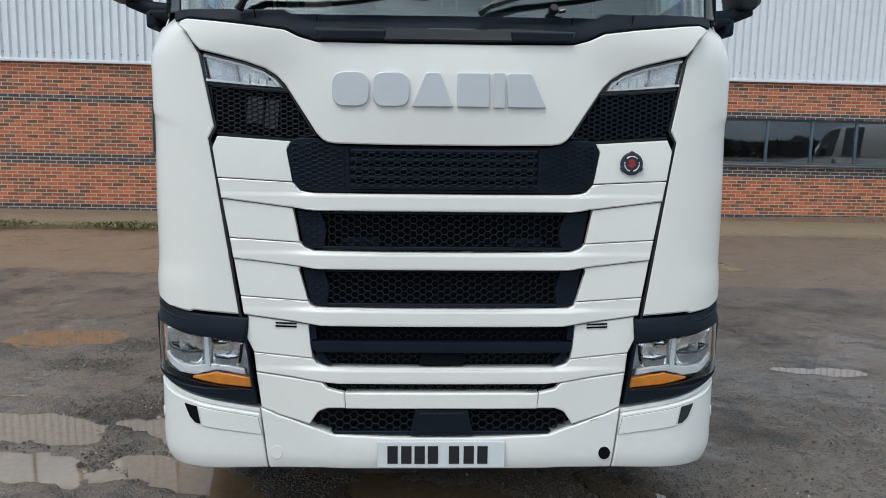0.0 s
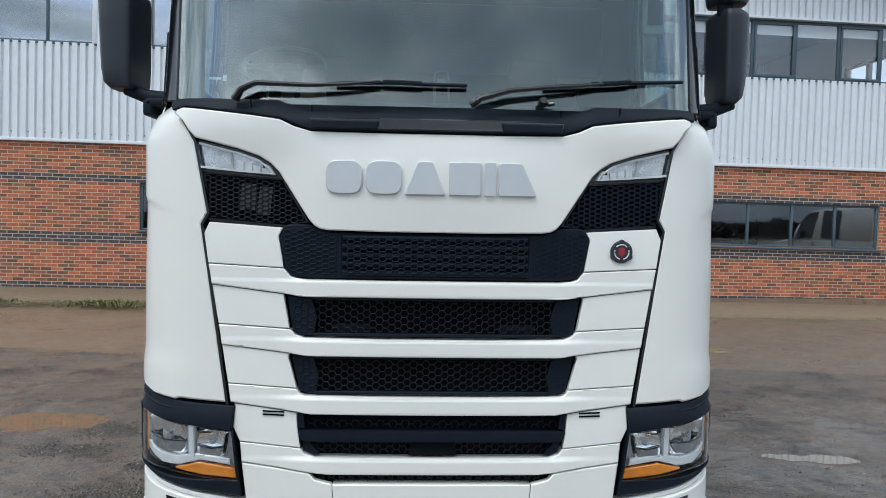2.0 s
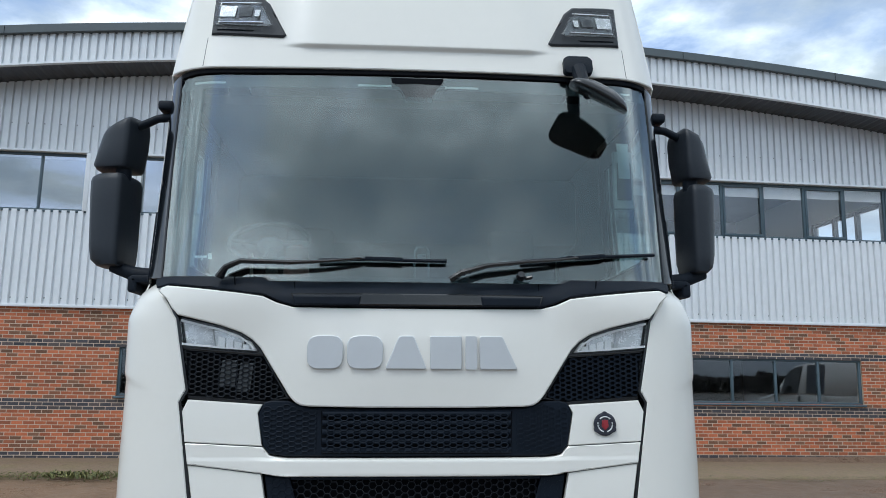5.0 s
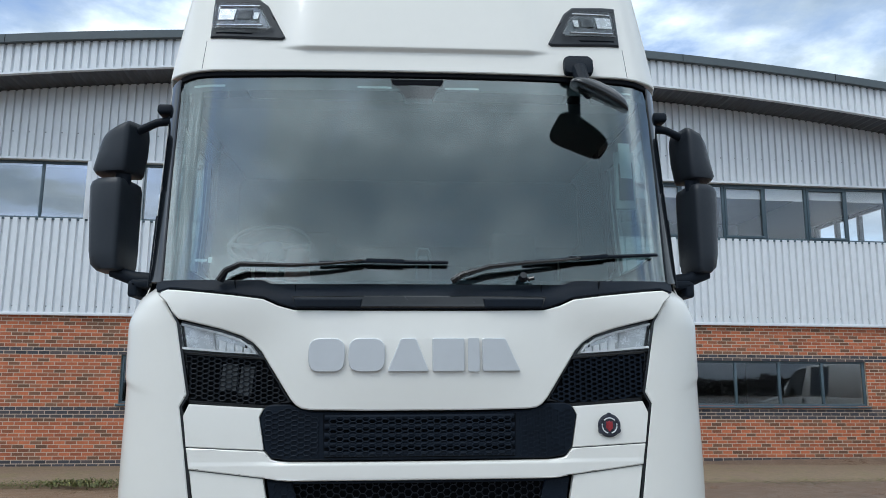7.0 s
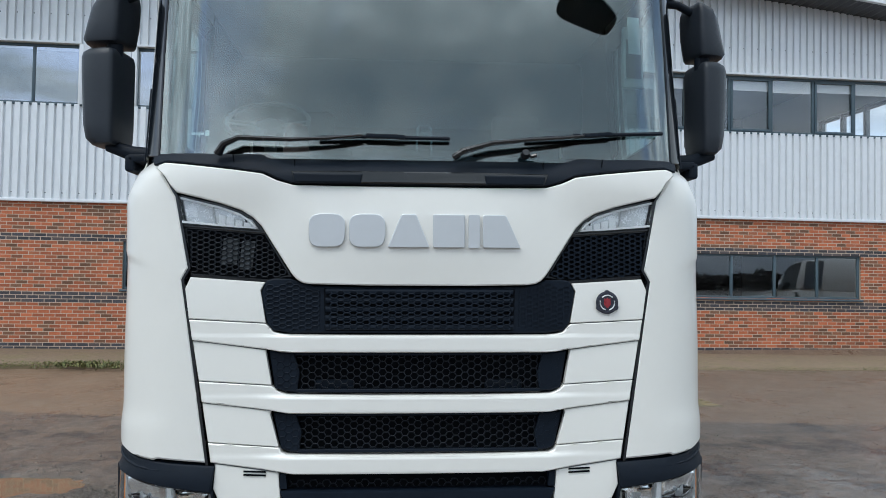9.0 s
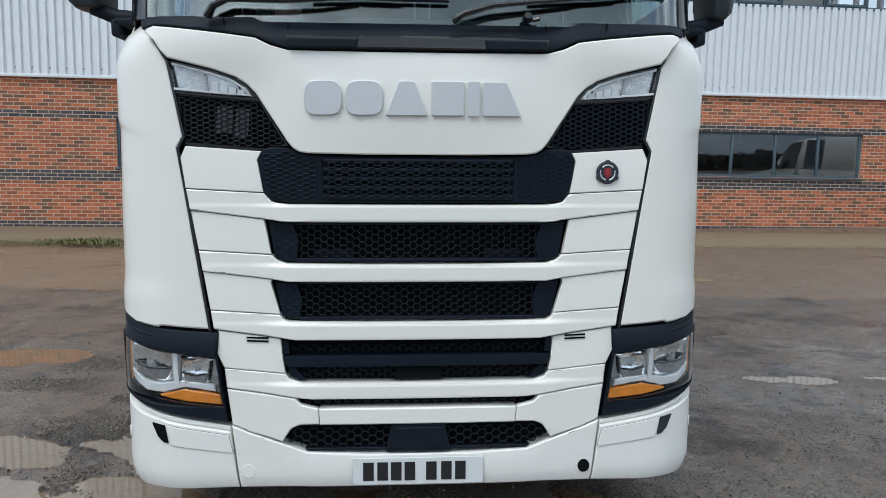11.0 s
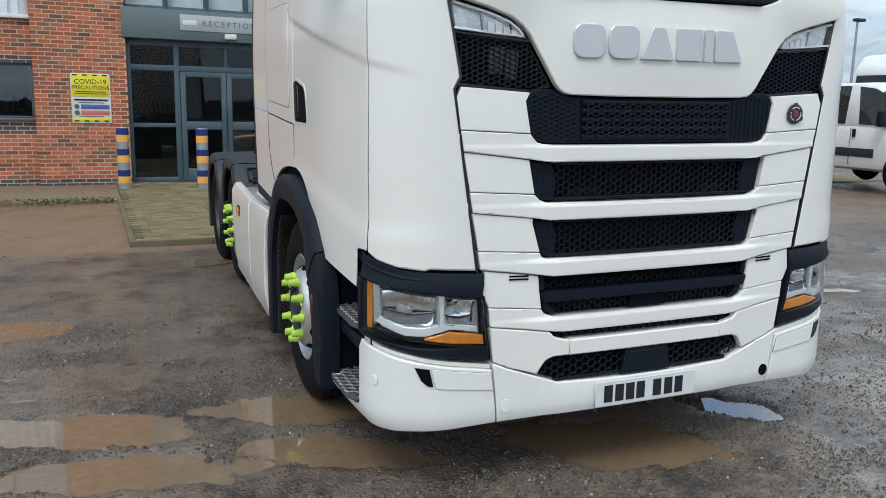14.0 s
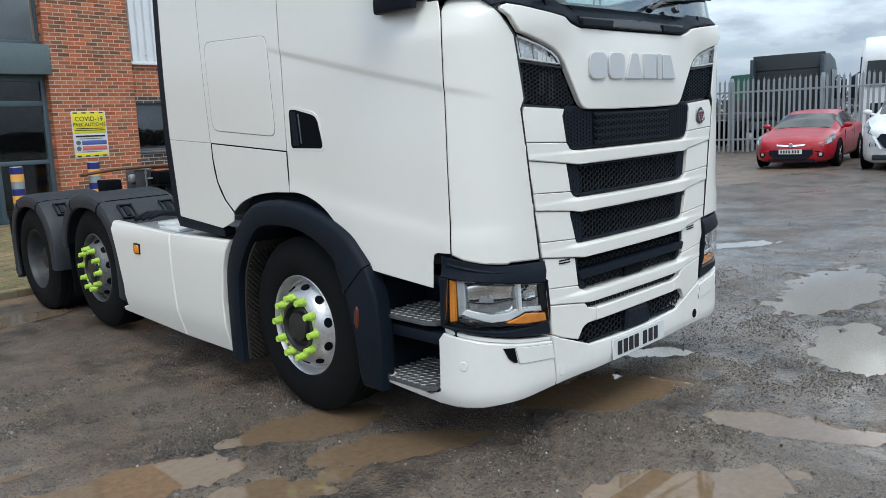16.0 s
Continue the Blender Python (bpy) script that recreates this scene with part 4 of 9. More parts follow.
sign = thing("reception_sign", HOUSE @ pose(-0.16, -PROUD - 0.052, 3.13), "silver sign board lettered RECEPTION above the entrance doors", "sign")
bm = bmesh.new()
box(bm, -0.93, 0.93, -0.012, 0.0, -0.15, 0.15, 0.004)
part("sign_board", bm, sign_silver, sign)
words("RECEPTION", 0.150, trim_grey, sign, pose(0, -0.014, -0.053, 90), spread=1.42)
for u in (-0.75, 0.75):
    bm = bmesh.new()
    box(bm, u - 0.13, u + 0.13, -0.016, -0.0125, -0.045, 0.045, 0.003)
    part("mark_plate", bm, plate_white, sign, "small pale mark panel")
bm = bmesh.new()
box(bm, -0.11, 0.11, -0.10, 0.0, -0.05, 0.05, 0.012)
solid("door_sensor", bm, plate_white, HOUSE @ pose(-0.15, -PROUD - 0.052, 2.90), "small white sensor box over the entrance doors", "sensor")


def notice(u):
    ob = thing("notice_board", HOUSE @ pose(u, -PROUD - 0.006, 1.65), "yellow and white COVID-19 precautions notice on the brick pier", "sign", "notices beside the entrance")
    bm = bmesh.new()
    slab(bm, rounded(-0.34, 0.34, -0.46, 0.46, 0.03), 0.006, pose(0, 0, 0, 90), 0.002)
    part("sheet", bm, sign_white, ob)
    for z0, z1, u0, u1, mt in ((0.03, 0.44, -0.32, 0.32, sign_yellow), (-0.43, -0.36, -0.32, 0.32, sign_yellow), (-0.20, -0.115, -0.18, 0.31, sign_blue), (-0.31, -0.225, -0.18, 0.31, sign_red)):
        bm = bmesh.new()
        box(bm, u0, u1, -0.010, -0.0065, z0, z1, 0.002)
        part("panel", bm, mt, ob)
    bars = [(-w, w, z - h / 2, z + h / 2) for z, w, h in ((0.12, 0.26, 0.014), (0.085, 0.29, 0.012), (-0.03, 0.29, 0.03), (-0.08, 0.22, 0.010), (-0.335, 0.2, 0.008))]
    bars += [(-0.30 + k * 0.17, -0.22 + k * 0.17, z - 0.012, z + 0.012) for k in range(4) for z in (0.425, -0.42)]
    for u0, u1, z0, z1 in bars:
        bm = bmesh.new()
        box(bm, u0, u1, -0.0135, -0.0105, z0, z1)
        part("print_bar", bm, ink, ob)
    for z in (-0.155, -0.27):
        bm = bmesh.new()
        rod(bm, (-0.25, -0.012, z), (-0.25, -0.0065, z), 0.045, n=20)
        part("symbol", bm, trim_grey, ob)
    words("COVID-19", 0.125, ink, ob, pose(0, -0.0125, 0.265, 90), depth=0.001)
    words("PRECAUTIONS", 0.098, ink, ob, pose(0, -0.0125, 0.165, 90), depth=0.001)


notice(-2.73)
notice(2.43)

# verge, kerb, weeds and paving in front of the building
bm = bmesh.new()
box(bm, U0 - 20, -2.37, -2.75, 0.02, -0.2, 0.020, 0.01)
box(bm, 3.9, U1 + 6, -3.1, 0.02, -0.2, 0.020, 0.01)
structure("pavement", bm, concrete, "worn mossy concrete strip along the building")
weeds_v, weeds_f = [], []
rng = random.Random(8)
for u0, u1, yy in ((-16, -2.47, -2.80), (3.9, 18, -3.12)):
    for _ in range(int((u1 - u0) * 330)):
        u, y, s = rng.uniform(u0, u1), yy + rng.gauss(0.04, 0.20), rng.uniform(0.16, 0.46)
        s *= 0.35 + 0.65 * max(0.0, 0.5 + noise.noise((u * 0.8, 0.3, 2))) if u < 0 else 0.22
        for k in range(3):
            a, tall, w = rng.uniform(0, 6.28), 0.11 * s * rng.uniform(0.5, 1.2), 0.022 * s + 0.006
            b0, c, d = len(weeds_v), math.cos(a), math.sin(a)
            z0 = 0.0 if y < yy else 0.018
            weeds_v += [(u - d * w, y + c * w, z0), (u + d * w, y - c * w, z0), (u + d * w * 0.8 + c * tall * 0.5, y - c * w * 0.8 + d * tall * 0.5, z0 + tall * 0.8), (u + c * tall, y + d * tall, z0 + tall)]
            weeds_f += [(b0, b0 + 1, b0 + 2, b0 + 3)]
me = bpy.data.meshes.new("weeds")
me.from_pydata(weeds_v, [], weeds_f)
me.materials.append(leaf)
weeds = tagged(new("weeds", me), "low green weeds growing along the kerb", "weeds", kind="stuff")
weeds.matrix_basis = HOUSE

PAVE = (-2.36, 3.9, -7.10, 0.02)               # in the building's measure
bm = bmesh.new()
box(bm, PAVE[0], PAVE[1], PAVE[2], PAVE[3], -0.15, 0.022)
pavement_blocks = structure("pavement_entrance", bm, concrete, "buff block paving before the entrance, green with moss", category="pavement")
bm = bmesh.new()
slab(bm, [(0.003, 0.003), (0.197, 0.003), (0.197, 0.097), (0.003, 0.097)], 0.03, None, 0.004, 1)
block_mesh = mesh_of("paving_block", bm, block_one)
rest_v, rest_f, blocks = [], [], 0
rng = random.Random(4)
for j in range(int((PAVE[3] - PAVE[2]) / 0.1)):
    v = PAVE[2] + 0.1 * j
    for i in range(-1, int((PAVE[1] - PAVE[0]) / 0.2) + 1):
        u = PAVE[0] + 0.2 * i + 0.1 * (j % 2)
        if u < PAVE[0] - 0.02 or u + 0.2 > PAVE[1] + 0.02:
            continue
        z = 0.012 + rng.uniform(-0.002, 0.002)
        if u < -1.0 and v > -6.9 and blocks < 300:
            ob = new("paving_block", block_mesh)
            ob.parent, ob.matrix_basis = pavement_blocks, pose(u, v, z, rng.uniform(-0.5, 0.5), rng.uniform(-0.5, 0.5), 0)
            blocks += 1
        else:
            b0, e = len(rest_v), 0.004
            q = [(u + 0.003, v + 0.003), (u + 0.197, v + 0.003), (u + 0.197, v + 0.097), (u + 0.003, v + 0.097)]
            p = [(u + 0.003 + e, v + 0.003 + e), (u + 0.197 - e, v + 0.003 + e), (u + 0.197 - e, v + 0.097 - e), (u + 0.003 + e, v + 0.097 - e)]
            rest_v += [(a, b, z) for a, b in q] + [(a, b, z + 0.026) for a, b in q] + [(a, b, z + 0.03) for a, b in p]
            rest_f += [tuple(b0 + k for k in f) for f in BRICK_FACES]
me = bpy.data.meshes.new("paving_blocks")
me.from_pydata(rest_v, [], rest_f)
me.materials.append(block_joined)
ob = new("paving_blocks", me)
ob.parent = pavement_blocks
tagged(ob, kind="stuff")
bm = bmesh.new()
slab(bm, [(0.004, 0.0), (0.896, 0.0), (0.896, 0.065), (0.004, 0.065)], 0.16, pose(0, 0, -0.122), 0.010)
kerb_mesh = mesh_of("kerb", bm, kerb_stone)
kerbs = thing("kerb_edging", HOUSE, "weathered concrete kerb round the block paving", "kerb", kind="structure")
for i in range(7):
    ob = new("kerbstone", kerb_mesh)
    ob.parent, ob.matrix_basis = kerbs, pose(PAVE[0] - 0.065 + 0.9 * i, PAVE[2] - 0.065, 0.0)
for i in range(5):
    ob = new("kerbstone", kerb_mesh)
    ob.parent, ob.matrix_basis = kerbs, pose(PAVE[0], PAVE[2] + 0.9 * i, 0.0, 0, 0, 90)


def bollard(u, y):
    ob = thing("bollard", HOUSE @ pose(u, y, 0.02), "metal bollard with blue and orange bands before the entrance", "bollard", "bollards before the entrance")
    bm = bmesh.new()
    lathe(bm, [(0.0, 1.12), (0.095, 1.12), (0.105, 1.105), (0.105, -0.1)], 28)
    part("post", bm, galvanised, ob)
    for z0, z1, mt in ((0.99, 1.108, band_blue), (0.86, 0.99, band_orange), (0.62, 0.735, band_blue), (0.49, 0.62, band_orange), (0.24, 0.355, band_blue), (0.115, 0.24, band_orange)):
        bm = bmesh.new()
        lathe(bm, [(0.105, z0), (0.1085, z0 + 0.002), (0.1085, z1 - 0.002), (0.105, z1)], 28)
        part("band", bm, mt, ob)


for u, y in ((-2.25, -1.05), (-0.90, -1.35), (0.62, -1.2), (1.98, -1.15)):
    bollard(u, y)

# ---------------------------------------------------------------- the tractor unit
truck = thing("tractor_unit", (0, 0, 0), "white high-roof tractor unit with slatted front and black trim", "truck")


def contour(fx, fb, ax, ay, wide):
    """The cab's plan from the middle of its front round the corner and along its side, and the length along it."""
    pts = [(x, fb * (x / fx) ** 2) for x in np.linspace(0, fx, 19)]
    pts += [(fx + ax * math.sin(a), fb + ay * (1 - math.cos(a))) for a in np.linspace(0, math.pi / 2, 25)[1:]]
    pts += [(fx + ax + (wide - fx - ax) * math.sin(k * math.pi / 2), fb + ay + 0.65 * k) for k in np.linspace(0, 1, 9)[1:]]
    pts += [(wide, 3.4)]
    p = np.array(pts)
    return p, np.concatenate([[0], np.cumsum(np.hypot(*np.diff(p, axis=0).T))])


LOW, UP = contour(0.88, 0.015, 0.32, 0.28, 1.25), contour(0.86, 0.015, 0.27, 0.25, 1.20)


def plan(s, z):
    w = smooth_step(1.5, 2.2, s)
    k = np.clip((z - 1.95 + 0.15 * w) / (0.20 + 0.85 * w), 0, 1)
    k = k * k * (3 - 2 * k)
    (p, a), (q, b) = LOW, UP
    x = (1 - k) * np.interp(s, a, p[:, 0]) + k * np.interp(s, b, q[:, 0])
    y = (1 - k) * np.interp(s, a, p[:, 1]) + k * np.interp(s, b, q[:, 1])
    lean = np.clip(z - 2.05, 0, 1.05) * 0.23 + np.clip(z - 3.1, 0, 2) * 0.16
    return x - np.clip(z - 3.1, 0, 2) * 0.12 * np.clip(x, 0, 1.2), y + lean * np.clip(1 - y / 1.2, 0, 1)


def skin(s, z, off=0.0):
    """Points of the cab's skin, s along the plan (left of the cab's middle positive), off outwards."""
    s, z = np.asarray(s, float), np.asarray(z, float)
    a, e = np.abs(s), 2e-3
    x, y = plan(a, z)
    x1, y1 = plan(a + e, z)
    x0, y0 = plan(np.maximum(a - e, 0), z)
    length = np.hypot(x1 - x0, y1 - y0)
    side = np.where(s > 0, -1.0, 1.0)
    return np.stack([side * (x + (y1 - y0) / length * off), y - (x1 - x0) / length * off, z], -1)


def onto_skin(bm, relief=None, side=1, off=0.0):
    co = np.array([v.co[:] for v in bm.verts])
    if not len(co):
        return
    more = relief(np.abs(co[:, 0]), co[:, 1]) if relief else 0.0
    for v, p in zip(bm.verts, skin(side * co[:, 0], co[:, 1], off + co[:, 2] + more)):
        v.co = p
    if side < 0:
        bmesh.ops.reverse_faces(bm, faces=bm.faces[:])


def sheet(outline, ds=0.09, dz=0.12, thick=0.03, rim=0.005, closed=False, slits=()):
    """A panel in (s, z) with depth inwards, cut into a grid so that it can follow the skin."""
    bm = bmesh.new()
    vs = [bm.verts.new((s, z, 0)) for s, z in outline]
    bm.faces.new(vs)
    ss, zs = [p[0] for p in outline], [p[1] for p in outline]

    def cuts(a, b, d):
        n = max(int(round((b - a) / d)), 1)
        return [a + (b - a) * k / n + 1e-5 for k in range(1, n)]

    for c in cuts(min(ss), max(ss), ds):
        bmesh.ops.bisect_plane(bm, geom=bm.verts[:] + bm.edges[:] + bm.faces[:], dist=1e-5, plane_co=(c, 0, 0), plane_no=(1, 0, 0))
    for c in cuts(min(zs), max(zs), dz):
        bmesh.ops.bisect_plane(bm, geom=bm.verts[:] + bm.edges[:] + bm.faces[:], dist=1e-5, plane_co=(0, c, 0), plane_no=(0, 1, 0))
    for at, across in slits:
        bmesh.ops.bisect_plane(bm, geom=bm.verts[:] + bm.edges[:] + bm.faces[:], dist=1e-5, plane_co=at, plane_no=across)
    inner = None
    if closed:
        inner = bmesh.ops.duplicate(bm, geom=bm.faces[:])["geom"]
        for v in [g for g in inner if isinstance(g, bmesh.types.BMVert)]:
            v.co.z = -thick
        keep = {g for g in inner if isinstance(g, bmesh.types.BMFace)}
        bmesh.ops.reverse_faces(bm, faces=list(keep))
        edge = [e for e in bm.edges if e.is_boundary and e.link_faces[0] not in keep]
    else:
        if rim:
            bmesh.ops.inset_region(bm, faces=bm.faces[:], thickness=rim, use_boundary=True, use_even_offset=True)
            for v in bm.verts:
                if v.is_boundary:
                    v.co.z = -rim * 0.8
        edge = [e for e in bm.edges if e.is_boundary]
    for g in bmesh.ops.extrude_edge_only(bm, edges=edge)["geom"]:
        if isinstance(g, bmesh.types.BMVert):
            g.co.z = -thick
    if closed:
        bmesh.ops.remove_doubles(bm, verts=bm.verts[:], dist=1e-5)
    return bm


def panel(name, outline, material, parent=None, off=0.0, relief=None, side=1, label="", angle=28.0, **kw):
    bm = sheet(outline, **kw)
    onto_skin(bm, relief, side, off)
    if kw.get("closed") and bm.calc_volume(signed=True) < 0:
        bmesh.ops.reverse_faces(bm, faces=bm.faces[:])
    return part(name, bm, material, parent or truck, label, angle, normals=False)


def both(name, outline, material, **kw):
    return [panel(name, outline, material, side=k, **kw) for k in (1, -1)]


def sym(top, bottom):
    """A full outline from the upper and the lower edge, each from the left to just before the middle."""
    flip = lambda pts: [(-s, z) for s, z in pts]
    return top + flip(top)[::-1] + flip(bottom) + bottom[::-1]


def inside(poly, x, y):
    hit, n = False, len(poly)
    for i in range(n):
        (x0, y0), (x1, y1) = poly[i], poly[i - 1]
        if (y0 > y) != (y1 > y) and x < (x1 - x0) * (y - y0) / (y1 - y0) + x0:
            hit = not hit
    return hit


def honeycomb(poly, a=0.0165, wire=0.0032, depth=0.008, squash=1.0):
    """Flat-topped hexagon mesh of thin bars within an outline, in (s, z)."""
    bm = bmesh.new()
    ss, zs = [p[0] for p in poly], [p[1] for p in poly]
    dx, dz = 1.5 * a, math.sqrt(3) * a * squash
    for i in range(int((max(ss) - min(ss)) / dx) + 2):
        for j in range(int((max(zs) - min(zs)) / dz) + 2):
            cx, cz = min(ss) + i * dx, min(zs) + j * dz + (dz / 2 if i % 2 else 0)
            for k in range(3):
                t0, t1 = radians(60 * k), radians(60 * (k + 1))
                p, q = (cx + a * math.cos(t0), cz + a * squash * math.sin(t0)), (cx + a * math.cos(t1), cz + a * squash * math.sin(t1))
                if not (inside(poly, *p) and inside(poly, *q)):
                    continue
                d = Vector((q[0] - p[0], q[1] - p[1])).normalized() * (wire / 2)
                nx, nz = -d.y, d.x
                ring = [[bm.verts.new((c[0] + sg * nx, c[1] + sg * nz, h)) for sg, h in ((1, 0), (-1, 0), (-1, -depth), (1, -depth))] for c in (p, q)]
                for m in range(4):
                    bm.faces.new((ring[0][m], ring[0][(m + 1) % 4], ring[1][(m + 1) % 4], ring[1][m]))
    return bm


def comb(name, poly, material, parent, off, side=1, label="", **kw):
    bm = honeycomb(poly, **kw)
    onto_skin(bm, None, side, off)
    return part(name, bm, material, parent, label, normals=False)


def bulge(z0, z1, high, s0=0.62, s1=0.50):
    """A rounded bar between two heights that swells towards the middle of the front."""
    def f(s, z):
        k = np.clip((z - z0) / (z1 - z0), 0, 1)
        return high * (1 - np.abs(2 * k - 1) ** 16) * (0.15 + 0.85 * smooth_step(s0, s1, s))
    return f


def lap(z0, z1, deep):
    """Lower edge proud, upper edge set in."""
    return lambda s, z: -deep * np.clip((z - z0) / (z1 - z0), 0, 1) ** 1.5


def side_crease(s, z):
    """The swage on the side: proud above, a sharp lower edge, then slowly out again; and the outward lip at the foot."""
    zc = 1.735 + 0.2227 * (s - 1.2)
    low = 1.10 + 0.165 * np.maximum(s - 1.28, 0.0)
    flare = 0.008 * smooth_step(low + 0.05, low - 0.05, z) * smooth_step(0.9, 1.1, s)
    return flare - 0.0062 * smooth_step(zc + 0.008, zc - 0.030, z) * smooth_step(zc - 0.42, zc - 0.02, z) * smooth_step(0.98, 1.26, s) * smooth_step(2.75, 2.35, s)


SWAGE = [((1.2, 1.735 + d, 0), (-0.2227, 1, 0)) for d in (0.030, 0.008, 0.001, -0.007, -0.015, -0.023, -0.031, -0.06)]
# inner shell, near-black so that its colour gives the gaps their shade
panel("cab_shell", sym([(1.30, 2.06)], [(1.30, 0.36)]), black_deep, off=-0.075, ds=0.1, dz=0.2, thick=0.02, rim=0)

# bonnet
bonnet_top = [(1.012, 2.066), (1.003, 2.080), (0.978, 2.088), (0.725, 2.062), (0.607, 2.047), (0.554, 2.023), (0.490, 2.006), (0.20, 2.003)]
bonnet_low = [(0.975, 2.036), (0.952, 2.000), (0.928, 1.972), (0.770, 1.934), (0.685, 1.906), (0.642, 1.879), (0.611, 1.848), (0.494, 1.665), (0.473, 1.642), (0.452, 1.630), (0.419, 1.625), (0.2, 1.621)]


def bonnet_relief(s, z):
    brow = 0.018 * smooth_step(1.86, 2.02, z) * smooth_step(0.52, 0.66, s)
    return 0.010 + brow + 0.012 * (1 - np.clip(s / 0.5, 0, 1) ** 2) * smooth_step(1.62, 1.75, z) * smooth_step(2.01, 1.9, z)


bonnet = panel("bonnet", sym(bonnet_top, bonnet_low), white_paint, relief=bonnet_relief, ds=0.055, dz=0.05, label="glossy white bonnet panel")

# raised silver marks where the maker's name stands, as plain shapes
def block_mark(corners, r):
    """A plain raised shape with rounded corners."""
    out, n = [], len(corners)
    for i, c in enumerate(corners):
        c, a, b = Vector(c), Vector(corners[i - 1]), Vector(corners[(i + 1) % n])
        p, q = c + (a - c).normalized() * r, c + (b - c).normalized() * r
        out += [tuple(p.lerp(c, t).lerp(c.lerp(q, t), t)) for t in (0.0, 0.25, 0.5, 0.75, 1.0)]
    bm = sheet(out, ds=0.08, dz=0.2, thick=0.014, rim=0.003)
    onto_skin(bm, bonnet_relief, 1, 0.013)
    part("badge_block", bm, silver, bonnet, "raised silver badge shape", normals=False)


Z0, Z1 = 1.767, 1.896
for s0, s1, t0, t1, r in ((0.429, 0.290, 0.429, 0.290, 0.045), (0.276, 0.136, 0.276, 0.136, 0.045), (0.128, -0.034, 0.075, 0.018, 0.010), (-0.046, -0.170, -0.046, -0.170, 0.008), (-0.184, -0.228, -0.184, -0.228, 0.008), (-0.240, -0.390, -0.240, -0.330, 0.010)):
    block_mark([(t0, Z1), (t1, Z1), (s1, Z0), (s0, Z0)], r)

# black gasket lines beside the bonnet
for k in (1, -1):
    line = [(1.030, 2.078), (0.943, 1.960), (0.890, 1.684), (0.915, 1.640), (0.893, 1.498), (0.812, 0.934)]
    outline = line + [(s - 0.010, z) for s, z in line[::-1]]
    panel("gasket", outline, black_gloss, off=-0.002, side=k, thick=0.03, rim=0, dz=0.1)

# white side panels and slats between the grilles
ROWS = [[(0.881, 1.649), (0.597, 1.631), (0.614, 1.599), (0.592, 1.476), (0.884, 1.491), (0.902, 1.603)],
        [(0.869, 1.405), (0.592, 1.371), (0.567, 1.239), (0.842, 1.255)],
        [(0.829, 1.169), (0.568, 1.139), (0.571, 1.124), (0.537, 1.004), (0.804, 1.022)],
        [(0.776, 0.938), (0.537, 0.904), (0.533, 0.849), (0.521, 0.768), (0.757, 0.792), (0.783, 0.847)]]
for i, row in enumerate(ROWS):
    lo, hi = min(z for s, z in row), max(z for s, z in row)
    both("side_panel", row, white_paint, relief=lap(lo, hi, 0.006), ds=0.07, dz=0.05, rim=0.003)
SLATS = [([(0.884, 1.487), (0.591, 1.472), (0.563, 1.441), (0.54, 1.435), (0.497, 1.431), (0.2, 1.430)], [(0.869, 1.409), (0.586, 1.375), (0.53, 1.366), (0.498, 1.363), (0.2, 1.361)]),
         ([(0.842, 1.251), (0.566, 1.235), (0.544, 1.214), (0.511, 1.202), (0.2, 1.198)], [(0.829, 1.173), (0.567, 1.143), (0.501, 1.132), (0.2, 1.128)]),
         ([(0.804, 1.018), (0.536, 1.000), (0.528, 0.984), (0.508, 0.974), (0.2, 0.970)], [(0.793, 0.946), (0.537, 0.912), (0.48, 0.902), (0.2, 0.898)]),
         ([(0.756, 0.788), (0.521, 0.764), (0.505, 0.743), (0.460, 0.729), (0.2, 0.727)], [(0.749, 0.711), (0.484, 0.673), (0.415, 0.662), (0.2, 0.661)])]
for top, low in SLATS:
    panel("grille_slat", sym(top, low), white_paint, relief=bulge(low[-1][1], top[-1][1], 0.014), ds=0.05, dz=0.007, thick=0.06, rim=0.004, label="white bar across the grille")
both("side_panel", [(0.749, 0.706), (0.484, 0.668), (0.461, 0.644), (0.395, 0.628), (0.389, 0.564), (0.462, 0.563), (0.490, 0.552), (0.503, 0.543), (0.536, 0.492), (0.668, 0.533), (0.731, 0.563)], white_paint,
     relief=lambda s, z: 0.016 * smooth_step(0.62, 0.42, s), ds=0.06, dz=0.05)
panel("grille_slat", sym([(0.391, 0.628), (0.2, 0.628)], [(0.387, 0.563), (0.2, 0.562)]), white_paint, relief=lambda s, z: 0.018 + 0 * s, thick=0.06, ds=0.1, dz=0.03)
both("panel_backing", [(0.880, 1.640), (0.625, 1.622), (0.606, 1.478), (0.583, 1.24), (0.552, 1.0), (0.540, 0.79), (0.752, 0.80), (0.800, 1.02), (0.855, 1.40)], seal_grey, off=-0.012, ds=0.1, dz=0.1, thick=0.01, rim=0)
# small screens of two vents in the upper side panel
for k in (1, -1):
    for z in (0.911, 0.898):
        panel("vent_slot", [(0.668, z + 0.004), (0.584, z + 0.001), (0.584, z - 0.005), (0.668, z - 0.002)], black_deep, off=0.0005, side=k, thick=0.004, rim=0)

